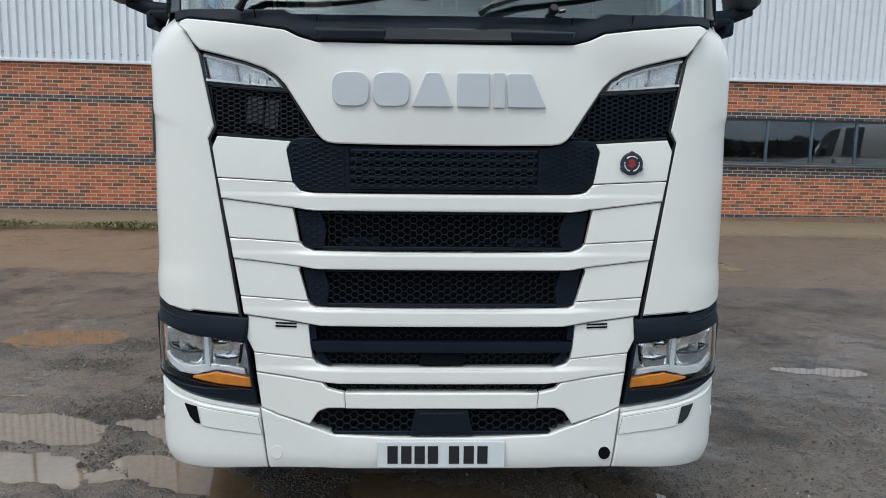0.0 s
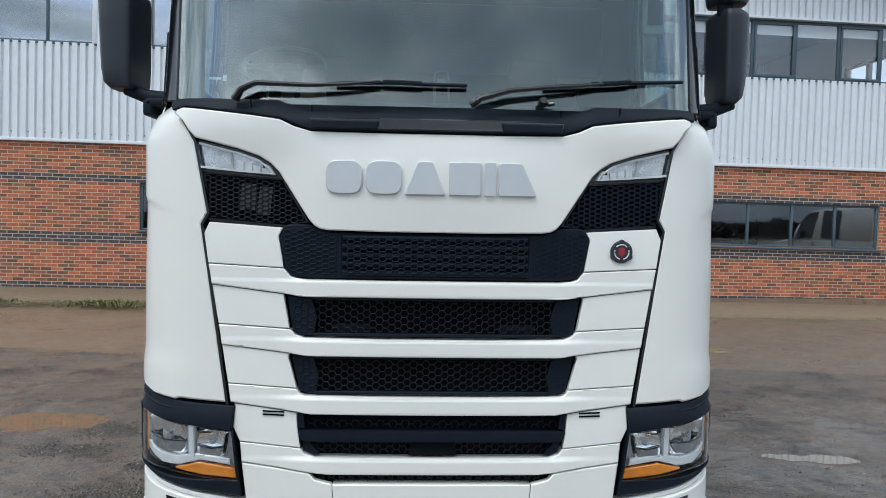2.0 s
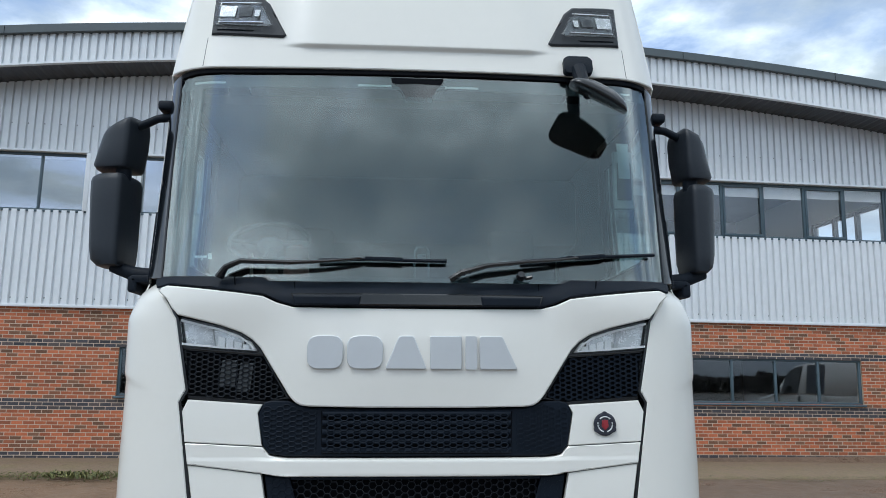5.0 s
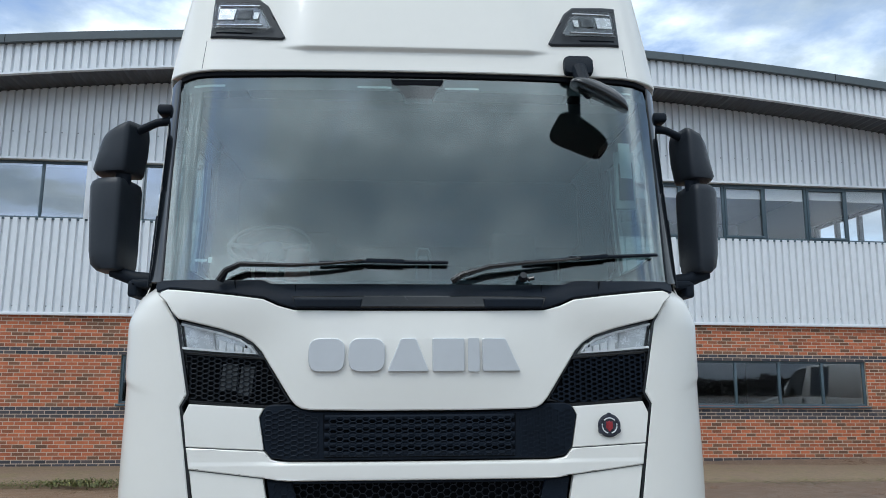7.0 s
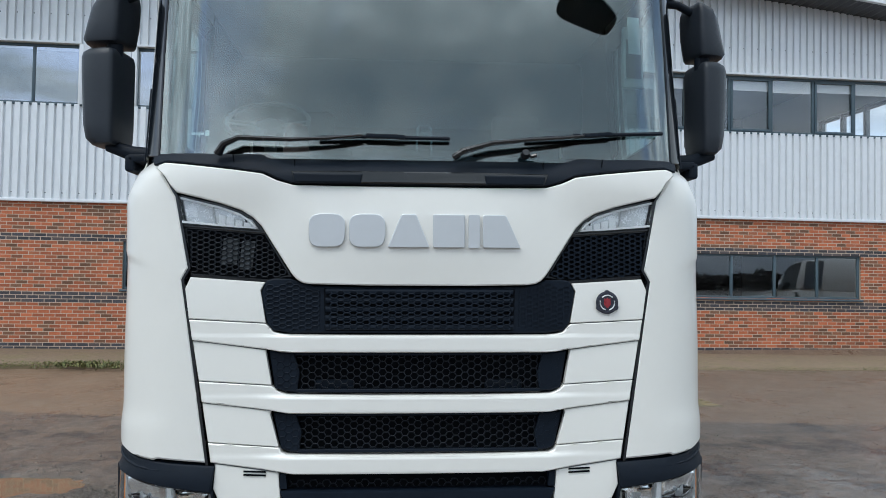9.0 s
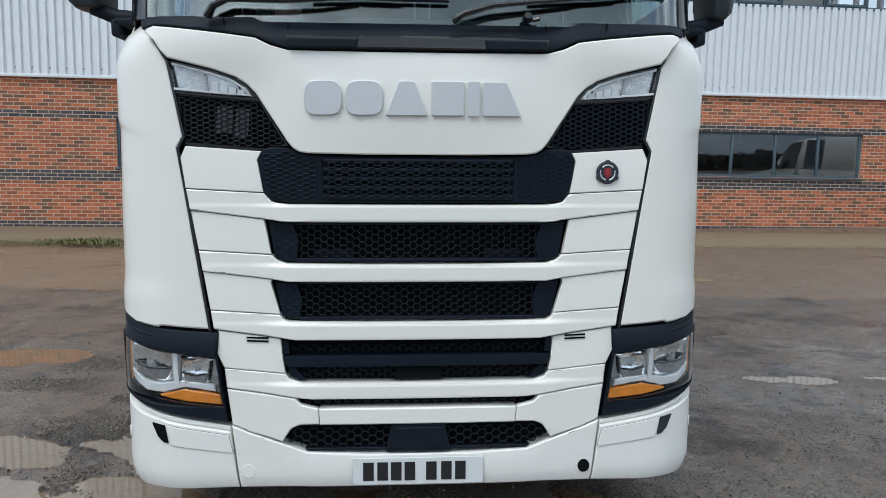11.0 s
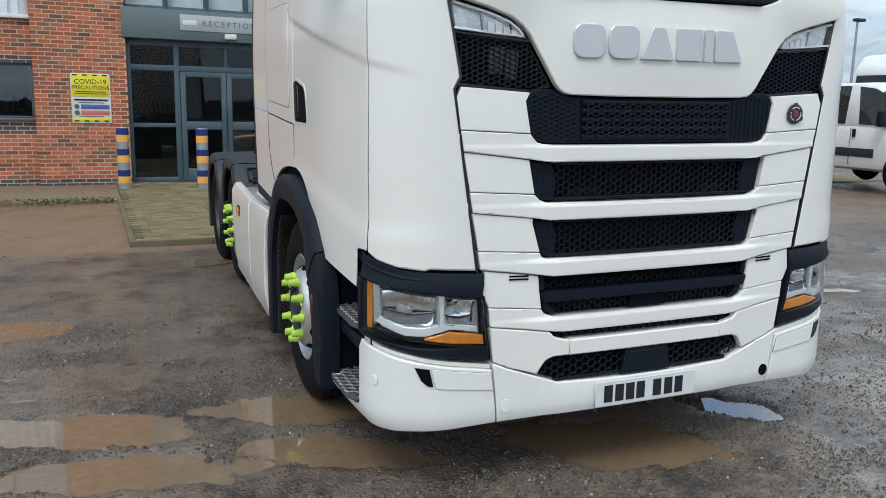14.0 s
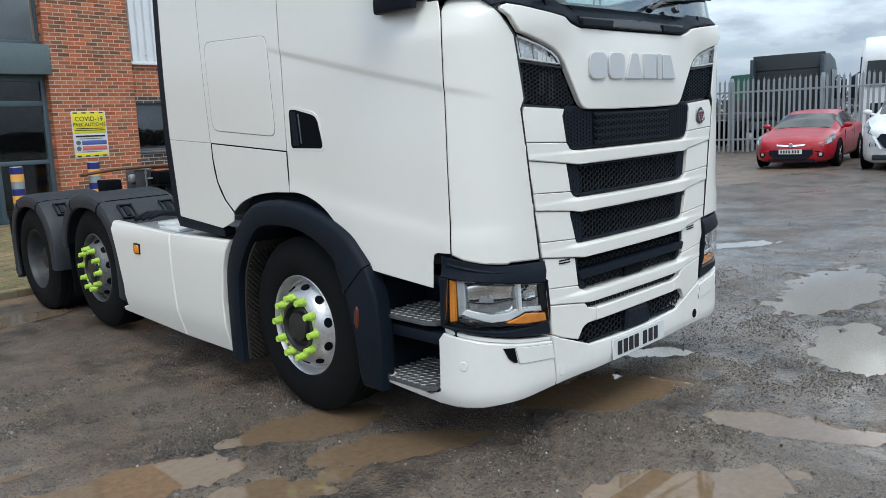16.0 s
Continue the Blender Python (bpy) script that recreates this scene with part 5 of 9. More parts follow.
# grilles: near-black sheet painting the shaded depth, plates at both ends, open honeycomb
GRILLES = [([(0.579, 1.365), (0.48, 1.356), (0.2, 1.353)], [(0.556, 1.226), (0.52, 1.212), (0.2, 1.206)], 0.475),
           ([(0.560, 1.130), (0.48, 1.124), (0.2, 1.120)], [(0.530, 0.995), (0.50, 0.982), (0.2, 0.978)], 0.465)]
for top, low, open_s in GRILLES:
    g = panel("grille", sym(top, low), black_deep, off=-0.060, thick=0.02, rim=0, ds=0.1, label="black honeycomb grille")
    both_plate = [top[0], (open_s + 0.01, top[1][1] + 0.001), (open_s - 0.012, (top[1][1] + low[1][1]) / 2), (open_s - 0.002, low[1][1] - 0.001), low[1], low[0]]
    for k in (1, -1):
        p = panel("grille_plate", both_plate, grille_black, g, off=-0.016, side=k, thick=0.03, ds=0.06)
        comb("emboss", [(s * 0.998, z) for s, z in both_plate], grille_black, p, -0.014, side=k, wire=0.006, depth=0.003)
    zone = sym([(open_s, top[1][1])], [(open_s - 0.004, low[1][1])])
    comb("honeycomb", zone, grille_wire, g, -0.020)
    panel("grille_lip", sym([(open_s + 0.005, top[1][1] + 0.004)], [(open_s + 0.005, top[1][1] - 0.006)]), grille_black, g, off=-0.014, thick=0.02, rim=0.002)
    panel("grille_lip", sym([(open_s, low[1][1] + 0.008)], [(open_s, low[1][1] - 0.004)]), grille_black, g, off=-0.014, thick=0.02, rim=0.002)
# pockets behind the upper honeycomb
for s in (0.33, -0.33):
    bm = bmesh.new()
    box(bm, -s - 0.075, -s + 0.075, 0.035, 0.055, 1.215, 1.255, 0.01)
    part("step_pocket", bm, grille_black, truck)

# closed top grille with a louvred middle
top_plate = sym([(0.600, 1.625), (0.588, 1.640), (0.560, 1.646), (0.497, 1.645), (0.47, 1.632), (0.42, 1.618), (0.2, 1.613)], [(0.612, 1.596), (0.592, 1.480), (0.567, 1.447), (0.500, 1.437), (0.2, 1.436)])
g = panel("grille", top_plate, grille_black, off=-0.010, thick=0.04, ds=0.07, label="black upper grille plate with pressed honeycomb pattern")
for k in (1, -1):
    comb("emboss", [(0.598, 1.625), (0.50, 1.635), (0.43, 1.612), (0.385, 1.605), (0.38, 1.445), (0.50, 1.445), (0.56, 1.455), (0.585, 1.485), (0.606, 1.596)], grille_black, g, -0.006, side=k, wire=0.006, depth=0.005, squash=0.65)
panel("louvre_recess", sym([(0.372, 1.608)], [(0.366, 1.446)]), black_deep, g, off=-0.0075, thick=0.004, rim=0)
for i in range(5):
    z = 1.597 - 0.034 * i
    panel("louvre", sym([(0.366, z + 0.010)], [(0.364, z - 0.012)]), grille_black, g, off=-0.001, relief=lambda s, zz, z=z: 0.004 * np.cos((zz - z) * 150), thick=0.008, rim=0.003, dz=0.006)
comb("emboss", sym([(0.362, 1.604)], [(0.358, 1.450)]), grille_black, g, 0.0045, wire=0.0055, depth=0.006, squash=0.65)

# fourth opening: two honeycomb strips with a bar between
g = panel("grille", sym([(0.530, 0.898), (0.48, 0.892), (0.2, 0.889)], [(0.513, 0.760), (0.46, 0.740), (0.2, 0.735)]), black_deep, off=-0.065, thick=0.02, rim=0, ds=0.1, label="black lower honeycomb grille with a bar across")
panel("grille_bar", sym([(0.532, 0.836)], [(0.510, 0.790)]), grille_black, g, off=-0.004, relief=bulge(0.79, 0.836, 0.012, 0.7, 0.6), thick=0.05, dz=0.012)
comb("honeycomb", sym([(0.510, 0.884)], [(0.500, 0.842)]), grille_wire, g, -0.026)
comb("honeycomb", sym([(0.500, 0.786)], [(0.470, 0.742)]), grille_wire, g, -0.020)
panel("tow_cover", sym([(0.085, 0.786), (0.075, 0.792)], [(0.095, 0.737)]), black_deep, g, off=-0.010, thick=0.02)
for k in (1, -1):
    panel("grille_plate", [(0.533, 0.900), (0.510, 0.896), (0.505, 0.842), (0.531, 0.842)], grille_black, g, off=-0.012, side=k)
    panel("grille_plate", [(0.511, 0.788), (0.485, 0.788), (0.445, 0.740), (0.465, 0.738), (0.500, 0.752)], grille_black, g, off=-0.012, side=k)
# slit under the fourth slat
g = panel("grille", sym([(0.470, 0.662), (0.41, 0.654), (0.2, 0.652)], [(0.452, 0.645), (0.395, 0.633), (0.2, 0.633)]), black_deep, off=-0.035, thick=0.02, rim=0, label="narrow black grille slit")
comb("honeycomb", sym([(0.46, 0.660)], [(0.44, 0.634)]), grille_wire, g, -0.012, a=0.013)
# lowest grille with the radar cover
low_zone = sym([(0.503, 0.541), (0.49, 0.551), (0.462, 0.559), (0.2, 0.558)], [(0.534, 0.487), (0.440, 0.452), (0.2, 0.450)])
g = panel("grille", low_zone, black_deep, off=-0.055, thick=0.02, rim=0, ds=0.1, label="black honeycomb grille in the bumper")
comb("honeycomb", sym([(0.495, 0.543), (0.46, 0.556)], [(0.52, 0.490), (0.44, 0.456)]), grille_wire, g, -0.008, a=0.0195, wire=0.0042)
panel("grille_lip", sym([(0.470, 0.560)], [(0.475, 0.551)]), grille_black, g, off=-0.004, thick=0.03, rim=0.002)
panel("grille_lip", sym([(0.45, 0.460)], [(0.44, 0.449)]), grille_black, g, off=-0.004, thick=0.03, rim=0.002)
radar = panel("radar_cover", sym([(0.107, 0.556), (0.095, 0.561)], [(0.128, 0.446)]), black_plastic, off=0.010, thick=0.05, label="matt black radar cover")
panel("radar_face", sym([(0.092, 0.545)], [(0.108, 0.459)]), black_plastic, radar, off=0.0135, thick=0.004, rim=0.003)

# bumper
bump_top = [(0.733, 0.558), (0.666, 0.528), (0.534, 0.481), (0.440, 0.446), (0.2, 0.436)]


def bump_relief(s, z):
    return -0.022 * np.clip((0.36 - z) / 0.08, 0, 1) ** 2 + 0.004 + 0.008 * smooth_step(0.50, 0.40, s) * smooth_step(0.48, 0.40, z)


bumper = panel("bumper", sym(bump_top, [(0.705, 0.300), (0.2, 0.300)]), white_trim, relief=bump_relief, ds=0.06, dz=0.025, thick=0.10, label="white painted bumper")
side_bumper = [(0.739, 0.532), (1.00, 0.574), (1.126, 0.594), (1.200, 0.608), (1.341, 0.634), (1.370, 0.60), (1.378, 0.35), (1.44, 0.318), (1.82, 0.385), (1.82, 0.345), (1.40, 0.276), (1.30, 0.275), (1.16, 0.278), (1.06, 0.288), (0.712, 0.300)]
for k in (1, -1):
    b = panel("bumper_corner", side_bumper, white_trim, relief=bump_relief, side=k, ds=0.045, dz=0.03, thick=0.06, label="white bumper end")
    panel("bumper_ledge", [(0.741, 0.552), (1.0, 0.594), (1.21, 0.630), (1.345, 0.657), (1.341, 0.636), (1.2, 0.610), (1.0, 0.576), (0.739, 0.534)], white_trim, b, off=-0.010, side=k, thick=0.05, ds=0.05, rim=0.004)
    panel("tow_flap_gap", [(0.9942, 0.5600), (0.7450, 0.5212), (0.7300, 0.4460), (0.9750, 0.4772)], seal_grey, b, off=0.0062, side=k, thick=0.006, rim=0, ds=0.03, dz=0.025)
    panel("tow_flap", [(0.993, 0.559), (0.746, 0.520), (0.731, 0.447), (0.974, 0.478)], white_trim, b, off=0.0085, side=k, thick=0.004, rim=0.0015, ds=0.03, dz=0.025)
    panel("tow_opening" if k > 0 else "tow_insert", [(1.056, 0.563), (0.999, 0.557), (0.984, 0.486), (1.004, 0.488), (1.030, 0.510)], black_deep if k > 0 else slate_paint, b, off=0.0085, side=k, thick=0.006, rim=0, ds=0.015, dz=0.02)
    ring = [(1.24 + 0.019 * math.cos(a), 0.485 + 0.024 * math.sin(a)) for a in np.linspace(0, 2 * math.pi, 21)[:-1]]
    panel("sensor_cap", ring, white_trim, b, off=0.008, side=k, thick=0.004, rim=0.003, ds=0.02, dz=0.02)
# round cap outlines on the bumper's face
cap = [(0.672 + 0.026 * math.cos(a), 0.371 + 0.031 * math.sin(a)) for a in np.linspace(0, 2 * math.pi, 25)[:-1]]
panel("tow_cap", cap, white_trim, bumper, ds=0.02, dz=0.02, off=0.0052, thick=0.004, rim=0.003)
hole = [(-0.675 + 0.024 * math.cos(a), 0.367 + 0.027 * math.sin(a)) for a in np.linspace(0, 2 * math.pi, 25)[:-1]]
panel("camera_hole", hole, black_deep, bumper, ds=0.02, dz=0.02, off=0.0075, thick=0.004, rim=0)

# number plate: its characters are plain bars
plate = panel("number_plate", sym([(0.26, 0.424), (0.25, 0.4255)], [(0.26, 0.316), (0.25, 0.3145)]), plate_white, off=0.024, thick=0.008, rim=0.002, ds=0.3, label="white number plate with dark bars")
for s in (0.198, 0.142, 0.088, 0.034, -0.052, -0.112, -0.168):
    panel("plate_bar", [(s + 0.021, 0.408), (s - 0.021, 0.408), (s - 0.021, 0.333), (s + 0.021, 0.333)], ink, plate, off=0.0262, thick=0.002, rim=0)
# round emblem
EM = Matrix.Translation((0.737, float(skin(-0.737, 1.557, 0.0)[1]) - 0.006, 1.557)) @ pose(0, 0, 0, 90, 0, 0)
bm = bmesh.new()
lathe(bm, [(0.0, 0.003), (0.041, 0.003), (0.044, 0.002), (0.045, 0.0)], 36, EM)
for k in range(3):
    t = radians(90 + 120 * k)
    lathe(bm, [(0.0, 0.0055), (0.012, 0.005), (0.013, 0.0)], 14, EM @ Matrix.Translation((0.037 * math.cos(t), 0.037 * math.sin(t), 0)))
emblem = part("emblem", bm, emblem_blue, truck, "round black and chrome emblem with a red mark")
bm = bmesh.new()
lathe(bm, [(0.0, 0.0045), (0.039, 0.0045), (0.040, 0.002)], 32, EM)
part("emblem_ground", bm, emblem_blue, emblem)
for k in range(3):                                 # three arcs round the mark
    t = radians(90 + 120 * k)
    bm = bmesh.new()
    tube(bm, [EM @ Vector((0.029 * math.cos(t + d), 0.029 * math.sin(t + d), 0.005)) for d in np.linspace(-0.8, 0.8, 9)], 0.0028, 6)
    part("emblem_arc", bm, silver, emblem)
bm = bmesh.new()
slab(bm, [(-0.012, 0.018), (-0.006, 0.012), (0, 0.020), (0.006, 0.012), (0.012, 0.018), (0.014, -0.008), (0.0, -0.024), (-0.014, -0.008)], 0.0065, EM, 0.002)
part("emblem_mark", bm, emblem_red, emblem)

# upper lamps and the grilles below them
for k in (1, -1):
    ub = panel("lamp_surround", [(0.936, 1.972), (0.770, 1.936), (0.680, 1.904), (0.645, 1.880), (0.612, 1.846), (0.490, 1.650), (0.535, 1.645), (0.583, 1.629), (0.890, 1.651), (0.892, 1.684)], black_gloss, off=-0.026, side=k, thick=0.03, ds=0.08, dz=0.08)
    lamp = panel("upper_lamp", [(0.925, 1.958), (0.770, 1.922), (0.690, 1.895), (0.652, 1.870), (0.624, 1.834), (0.761, 1.845), (0.904, 1.858)], lamp_bowl, off=-0.022, side=k, thick=0.02, ds=0.05, dz=0.03, relief=lambda s, z: 0.006 * np.sin(s * 90) * smooth_step(0.86, 0.80, s), label="clear upper auxiliary lamp")
    for j in range(4):
        s = 0.655 + 0.032 * j
        panel("light_guide", [(s + 0.026, 1.862 + 0.010 * j), (s, 1.858 + 0.009 * j), (s, 1.842 + 0.001 * j), (s + 0.026, 1.843 + 0.001 * j)], guide_white, lamp, off=-0.010, side=k, thick=0.010, rim=0.002)
    panel("lamp_divider", [(0.808, 1.924), (0.800, 1.922), (0.788, 1.850), (0.796, 1.850)], lamp_grey, lamp, off=-0.012, side=k, thick=0.01, rim=0.001)
    panel("lens", [(0.927, 1.962), (0.770, 1.926), (0.688, 1.898), (0.648, 1.872), (0.620, 1.832), (0.761, 1.842), (0.906, 1.854)], clear, lamp, off=0.004, side=k, thick=0.004, closed=True, ds=0.06, dz=0.05, label="clear lens")
    panel("lamp_rim", [(0.914, 1.866), (0.761, 1.852), (0.640, 1.842), (0.628, 1.836), (0.761, 1.844), (0.913, 1.857)], guide_white, lamp, off=0.002, side=k, thick=0.006, rim=0.001, ds=0.05, dz=0.01)
    panel("lamp_rim", [(0.922, 1.957), (0.770, 1.921), (0.690, 1.893), (0.652, 1.867), (0.632, 1.842), (0.642, 1.843), (0.660, 1.864), (0.695, 1.886), (0.772, 1.913), (0.921, 1.948)], guide_white, lamp, off=0.002, side=k, thick=0.006, rim=0.001, ds=0.03, dz=0.02)
    panel("lamp_ledge", [(0.912, 1.852), (0.604, 1.829), (0.596, 1.818), (0.910, 1.842)], black_gloss, lamp, off=-0.006, side=k, thick=0.02, rim=0.003)
    zone = [(0.904, 1.838), (0.604, 1.816), (0.510, 1.660), (0.586, 1.642), (0.882, 1.664), (0.885, 1.688)]
    g = panel("side_grille", zone, black_deep, off=-0.0245, side=k, thick=0.02, rim=0, ds=0.08, label="black honeycomb panel under the upper lamp")
    comb("honeycomb", zone, grille_wire if k > 0 else grille_black, g, -0.012, side=k, wire=0.0045 if k > 0 else 0.0065, a=0.0150, squash=0.72)
    if k > 0:
        for s0, s1, z0, z1 in ((0.700, 0.760, 1.70, 1.80), (0.640, 0.690, 1.68, 1.79)):
            panel("horn_face", [(s0, z1), (s1, z1), (s1 + 0.01, z0), (s0 + 0.01, z0)], horn_grey, g, off=-0.0225, side=k, thick=0.004, rim=0.001)

# white corner panels
corner = [(1.275, 2.125), (1.19, 2.140), (1.10, 2.128), (1.045, 2.098), (1.024, 2.070), (0.939, 1.957), (0.888, 1.684), (0.912, 1.640), (0.891, 1.498), (0.811, 0.944), (1.00, 0.958), (1.016, 0.951), (1.13, 0.963), (1.22, 0.982), (1.274, 1.006), (1.276, 1.40), (1.277, 1.76)]
both("corner_panel", corner, white_paint, relief=lambda s, z: side_crease(s, z) - 0.05 * smooth_step(2.06, 2.14, z) * smooth_step(0.95, 1.1, s), slits=SWAGE, ds=0.04, dz=0.022, thick=0.04, rim=0.007, label="glossy white corner panel")

# main headlamps
LENS = [(1.300, 0.898), (0.786, 0.832), (0.766, 0.636), (1.322, 0.676)]
for k in (1, -1):
    hb = panel("headlamp_surround", [(1.338, 1.000), (1.20, 0.972), (1.10, 0.950), (0.776, 0.930), (0.787, 0.850), LENS[1], (1.10, 0.874), LENS[0], (1.338, 0.900)], black_plastic, side=k, relief=lambda s, z: 0.016 * smooth_step(0.94, 0.885, z), ds=0.06, dz=0.03, thick=0.06, label="black plastic headlamp surround")
    panel("surround_ridge", [(1.300, 0.968), (1.20, 0.946), (1.10, 0.928), (0.800, 0.904), (0.800, 0.889), (1.10, 0.913), (1.20, 0.931), (1.300, 0.953)], black_plastic, hb, side=k, off=0.007, ds=0.05, dz=0.03, thick=0.02, rim=0.005)
    panel("lower_surround", [(1.338, 0.900), LENS[0], LENS[3], (1.05, 0.642), LENS[2], (0.7815, 0.790), (0.7855, 0.833), (0.783, 0.845), (0.749, 0.573), (1.00, 0.608), (1.20, 0.642), (1.345, 0.664)], black_plastic, hb, side=k, relief=lambda s, z: 0.016 * smooth_step(0.64, 0.68, z) + 0.003, ds=0.06, dz=0.03, thick=0.06)
    head = panel("headlamp", [(1.310, 0.905), (0.785, 0.838), (0.772, 0.632), (1.330, 0.670)], black_gloss, off=-0.055, side=k, thick=0.02, rim=0, ds=0.05, label="large clear headlamp with amber indicator")
    panel("chrome_base", [(1.290, 0.894), (0.790, 0.832), (0.776, 0.660), (0.905, 0.690), (1.02, 0.676), (1.10, 0.676), (1.296, 0.682)], lamp_grey, head, off=-0.044, side=k, thick=0.03, rim=0.004, ds=0.05, dz=0.04)
    for s0, s1, z0, z1 in ((1.222, 0.965, 0.722, 0.868), (0.940, 0.806, 0.716, 0.836)):
        q = [(s0, z1), (s0 + (s1 - s0) * 0.5, z1 - 0.004), (s1, z1 - 0.016), (s1 + 0.012, z0 + 0.02), (s1 + 0.03, z0), (s0 - 0.01, z0 + 0.006)]
        bowl = panel("reflector", q, chrome, head, off=-0.020, side=k, thick=0.028, rim=0.010, ds=0.025, dz=0.02,
                     relief=lambda s, z, a=(s0 + s1) / 2, b=(z0 + z1) / 2, w=abs(s1 - s0) / 2, h=(z1 - z0) / 2: -0.024 * np.clip(1.15 - ((s - a) / w) ** 2 - ((z - b) / h) ** 2, 0, 1) + 0.0035 * np.sin((s - a) * 230) + 0.003 * np.sin((z - b) * 270))
        bm = bmesh.new()
        c = Vector(skin(k * (s0 + s1) / 2, (z0 + z1) / 2, -0.034))
        bmesh.ops.create_uvsphere(bm, u_segments=16, v_segments=10, radius=0.008, matrix=Matrix.Translation(c))
        part("bulb", bm, lamp_grey, bowl)
        zm = z0 + (z1 - z0) * 0.42
        panel("lower_bowl", [(s0 - 0.016, zm - 0.002), ((s0 + s1) / 2, zm - 0.012), (s1 + 0.016, zm - 0.004), (s1 + 0.034, z0 + 0.006), (s0 - 0.020, z0 + 0.012)], lamp_mid, bowl, off=-0.021, side=k, thick=0.01, rim=0.003, ds=0.02, dz=0.012, relief=lambda s, z: 0.002 * np.sin(s * 420))
        panel("shade_line", [(s0 - 0.012, zm + 0.005), ((s0 + s1) / 2, zm - 0.006), (s1 + 0.012, zm + 0.002), (s1 + 0.012, zm - 0.003), ((s0 + s1) / 2, zm - 0.012), (s0 - 0.012, zm - 0.001)], black_gloss, bowl, off=-0.016, side=k, thick=0.006, rim=0.001, ds=0.02, dz=0.02)
    panel("bezel", [(1.264, 0.884), (1.224, 0.878), (1.218, 0.742), (1.262, 0.712)], lamp_grey, head, off=-0.013, side=k, thick=0.03, rim=0.004, ds=0.02, dz=0.03)
    panel("bezel", [(0.972, 0.853), (0.934, 0.848), (0.938, 0.724), (0.968, 0.714)], lamp_grey, head, off=-0.013, side=k, thick=0.03, rim=0.004, ds=0.02, dz=0.03)
    panel("light_guide", [(1.256, 0.728), (1.222, 0.752), (1.10, 0.722), (1.02, 0.722), (0.95, 0.736), (0.865, 0.728), (0.800, 0.718), (0.795, 0.692), (0.915, 0.712), (1.01, 0.686), (1.10, 0.684)], guide_white, head, off=-0.012, side=k, thick=0.02, rim=0.004, ds=0.05, dz=0.02)
    panel("indicator", [(1.022, 0.680), (0.914, 0.704), (0.776, 0.681), (0.770, 0.641), (0.90, 0.654), (1.02, 0.672)], amber, head, off=-0.006, side=k, thick=0.03, rim=0.004, ds=0.05, label="amber indicator lens")
    panel("side_marker", [(1.302, 0.889), (1.268, 0.884), (1.268, 0.696), (1.307, 0.690)], amber, head, off=-0.008, side=k, thick=0.03, rim=0.004, ds=0.02, label="amber side lens")
    panel("lamp_divider", [(0.962, 0.850), (0.944, 0.848), (0.938, 0.722), (0.958, 0.724)], guide_white, head, off=-0.008, side=k, thick=0.03, rim=0.003, ds=0.02)
    for z0, z1 in ((0.872, 0.880), (0.826, 0.834)):
        panel("inner_trim", [(1.262, z1 if z1 > 0.85 else 0.705), (1.10, 0.864 if z1 > 0.85 else 0.690), (0.800, z1 - 0.048 if z1 > 0.85 else 0.712), (0.800, z0 - 0.050 if z1 > 0.85 else 0.704), (1.10, 0.856 if z1 > 0.85 else 0.682), (1.262, z0 if z1 > 0.85 else 0.695)], black_gloss, head, off=-0.014, side=k, thick=0.02, rim=0.002, ds=0.05)
    panel("lens", [(1.298, 0.897), (0.787, 0.831), (0.767, 0.637), (0.90, 0.651), (1.05, 0.672), (1.320, 0.677)], clear, head, off=0.010, side=k, thick=0.004, closed=True, ds=0.05, dz=0.06, label="clear plastic lens")

# black cowl under the windscreen
cowl_top = [(1.100, 2.142), (1.03, 2.132), (0.726, 2.128), (0.50, 2.132), (0.2, 2.136)]
cowl_low = [(1.040, 2.082), (1.018, 2.086), (0.980, 2.096), (0.725, 2.070), (0.607, 2.055), (0.554, 2.031), (0.490, 2.012), (0.2, 2.010)]
cowl = panel("cowl", sym(cowl_top, cowl_low), black_plastic, relief=lambda s, z: 0.012 - 0.05 * smooth_step(2.04, 2.13, z) * smooth_step(0.62, 0.5, s) - 0.02 * smooth_step(2.09, 2.13, z), ds=0.06, dz=0.02, thick=0.05, label="black plastic cowl below the windscreen")
panel("cowl_shelf", sym([(0.500, 2.060), (0.2, 2.062)], [(0.482, 2.015), (0.2, 2.014)]), black_gloss, cowl, off=0.018, relief=lambda s, z: 0.006 * smooth_step(2.05, 2.02, z), thick=0.02, ds=0.1, dz=0.015)
for s0, s1 in ((0.490, 0.226), (-0.247, -0.486)):
    panel("grab_step", [(s0, 2.050), (s1, 2.049), (s1 + 0.006, 2.014), (s0 - 0.006, 2.014)], black_plastic, cowl, off=0.030, thick=0.02, rim=0.005)
for s in (0.725, 0.497, -0.497, -0.725):
    panel("cowl_seam", [(s + 0.004, 2.126), (s - 0.001, 2.126), (s - 0.012 * (1 if s > 0 else -1) - 0.001, 2.065), (s - 0.012 * (1 if s > 0 else -1) + 0.004, 2.065)], black_deep, cowl, off=0.010, thick=0.01, rim=0, relief=lambda q, z: -0.05 * smooth_step(2.04, 2.13, z) * smooth_step(0.62, 0.5, q))

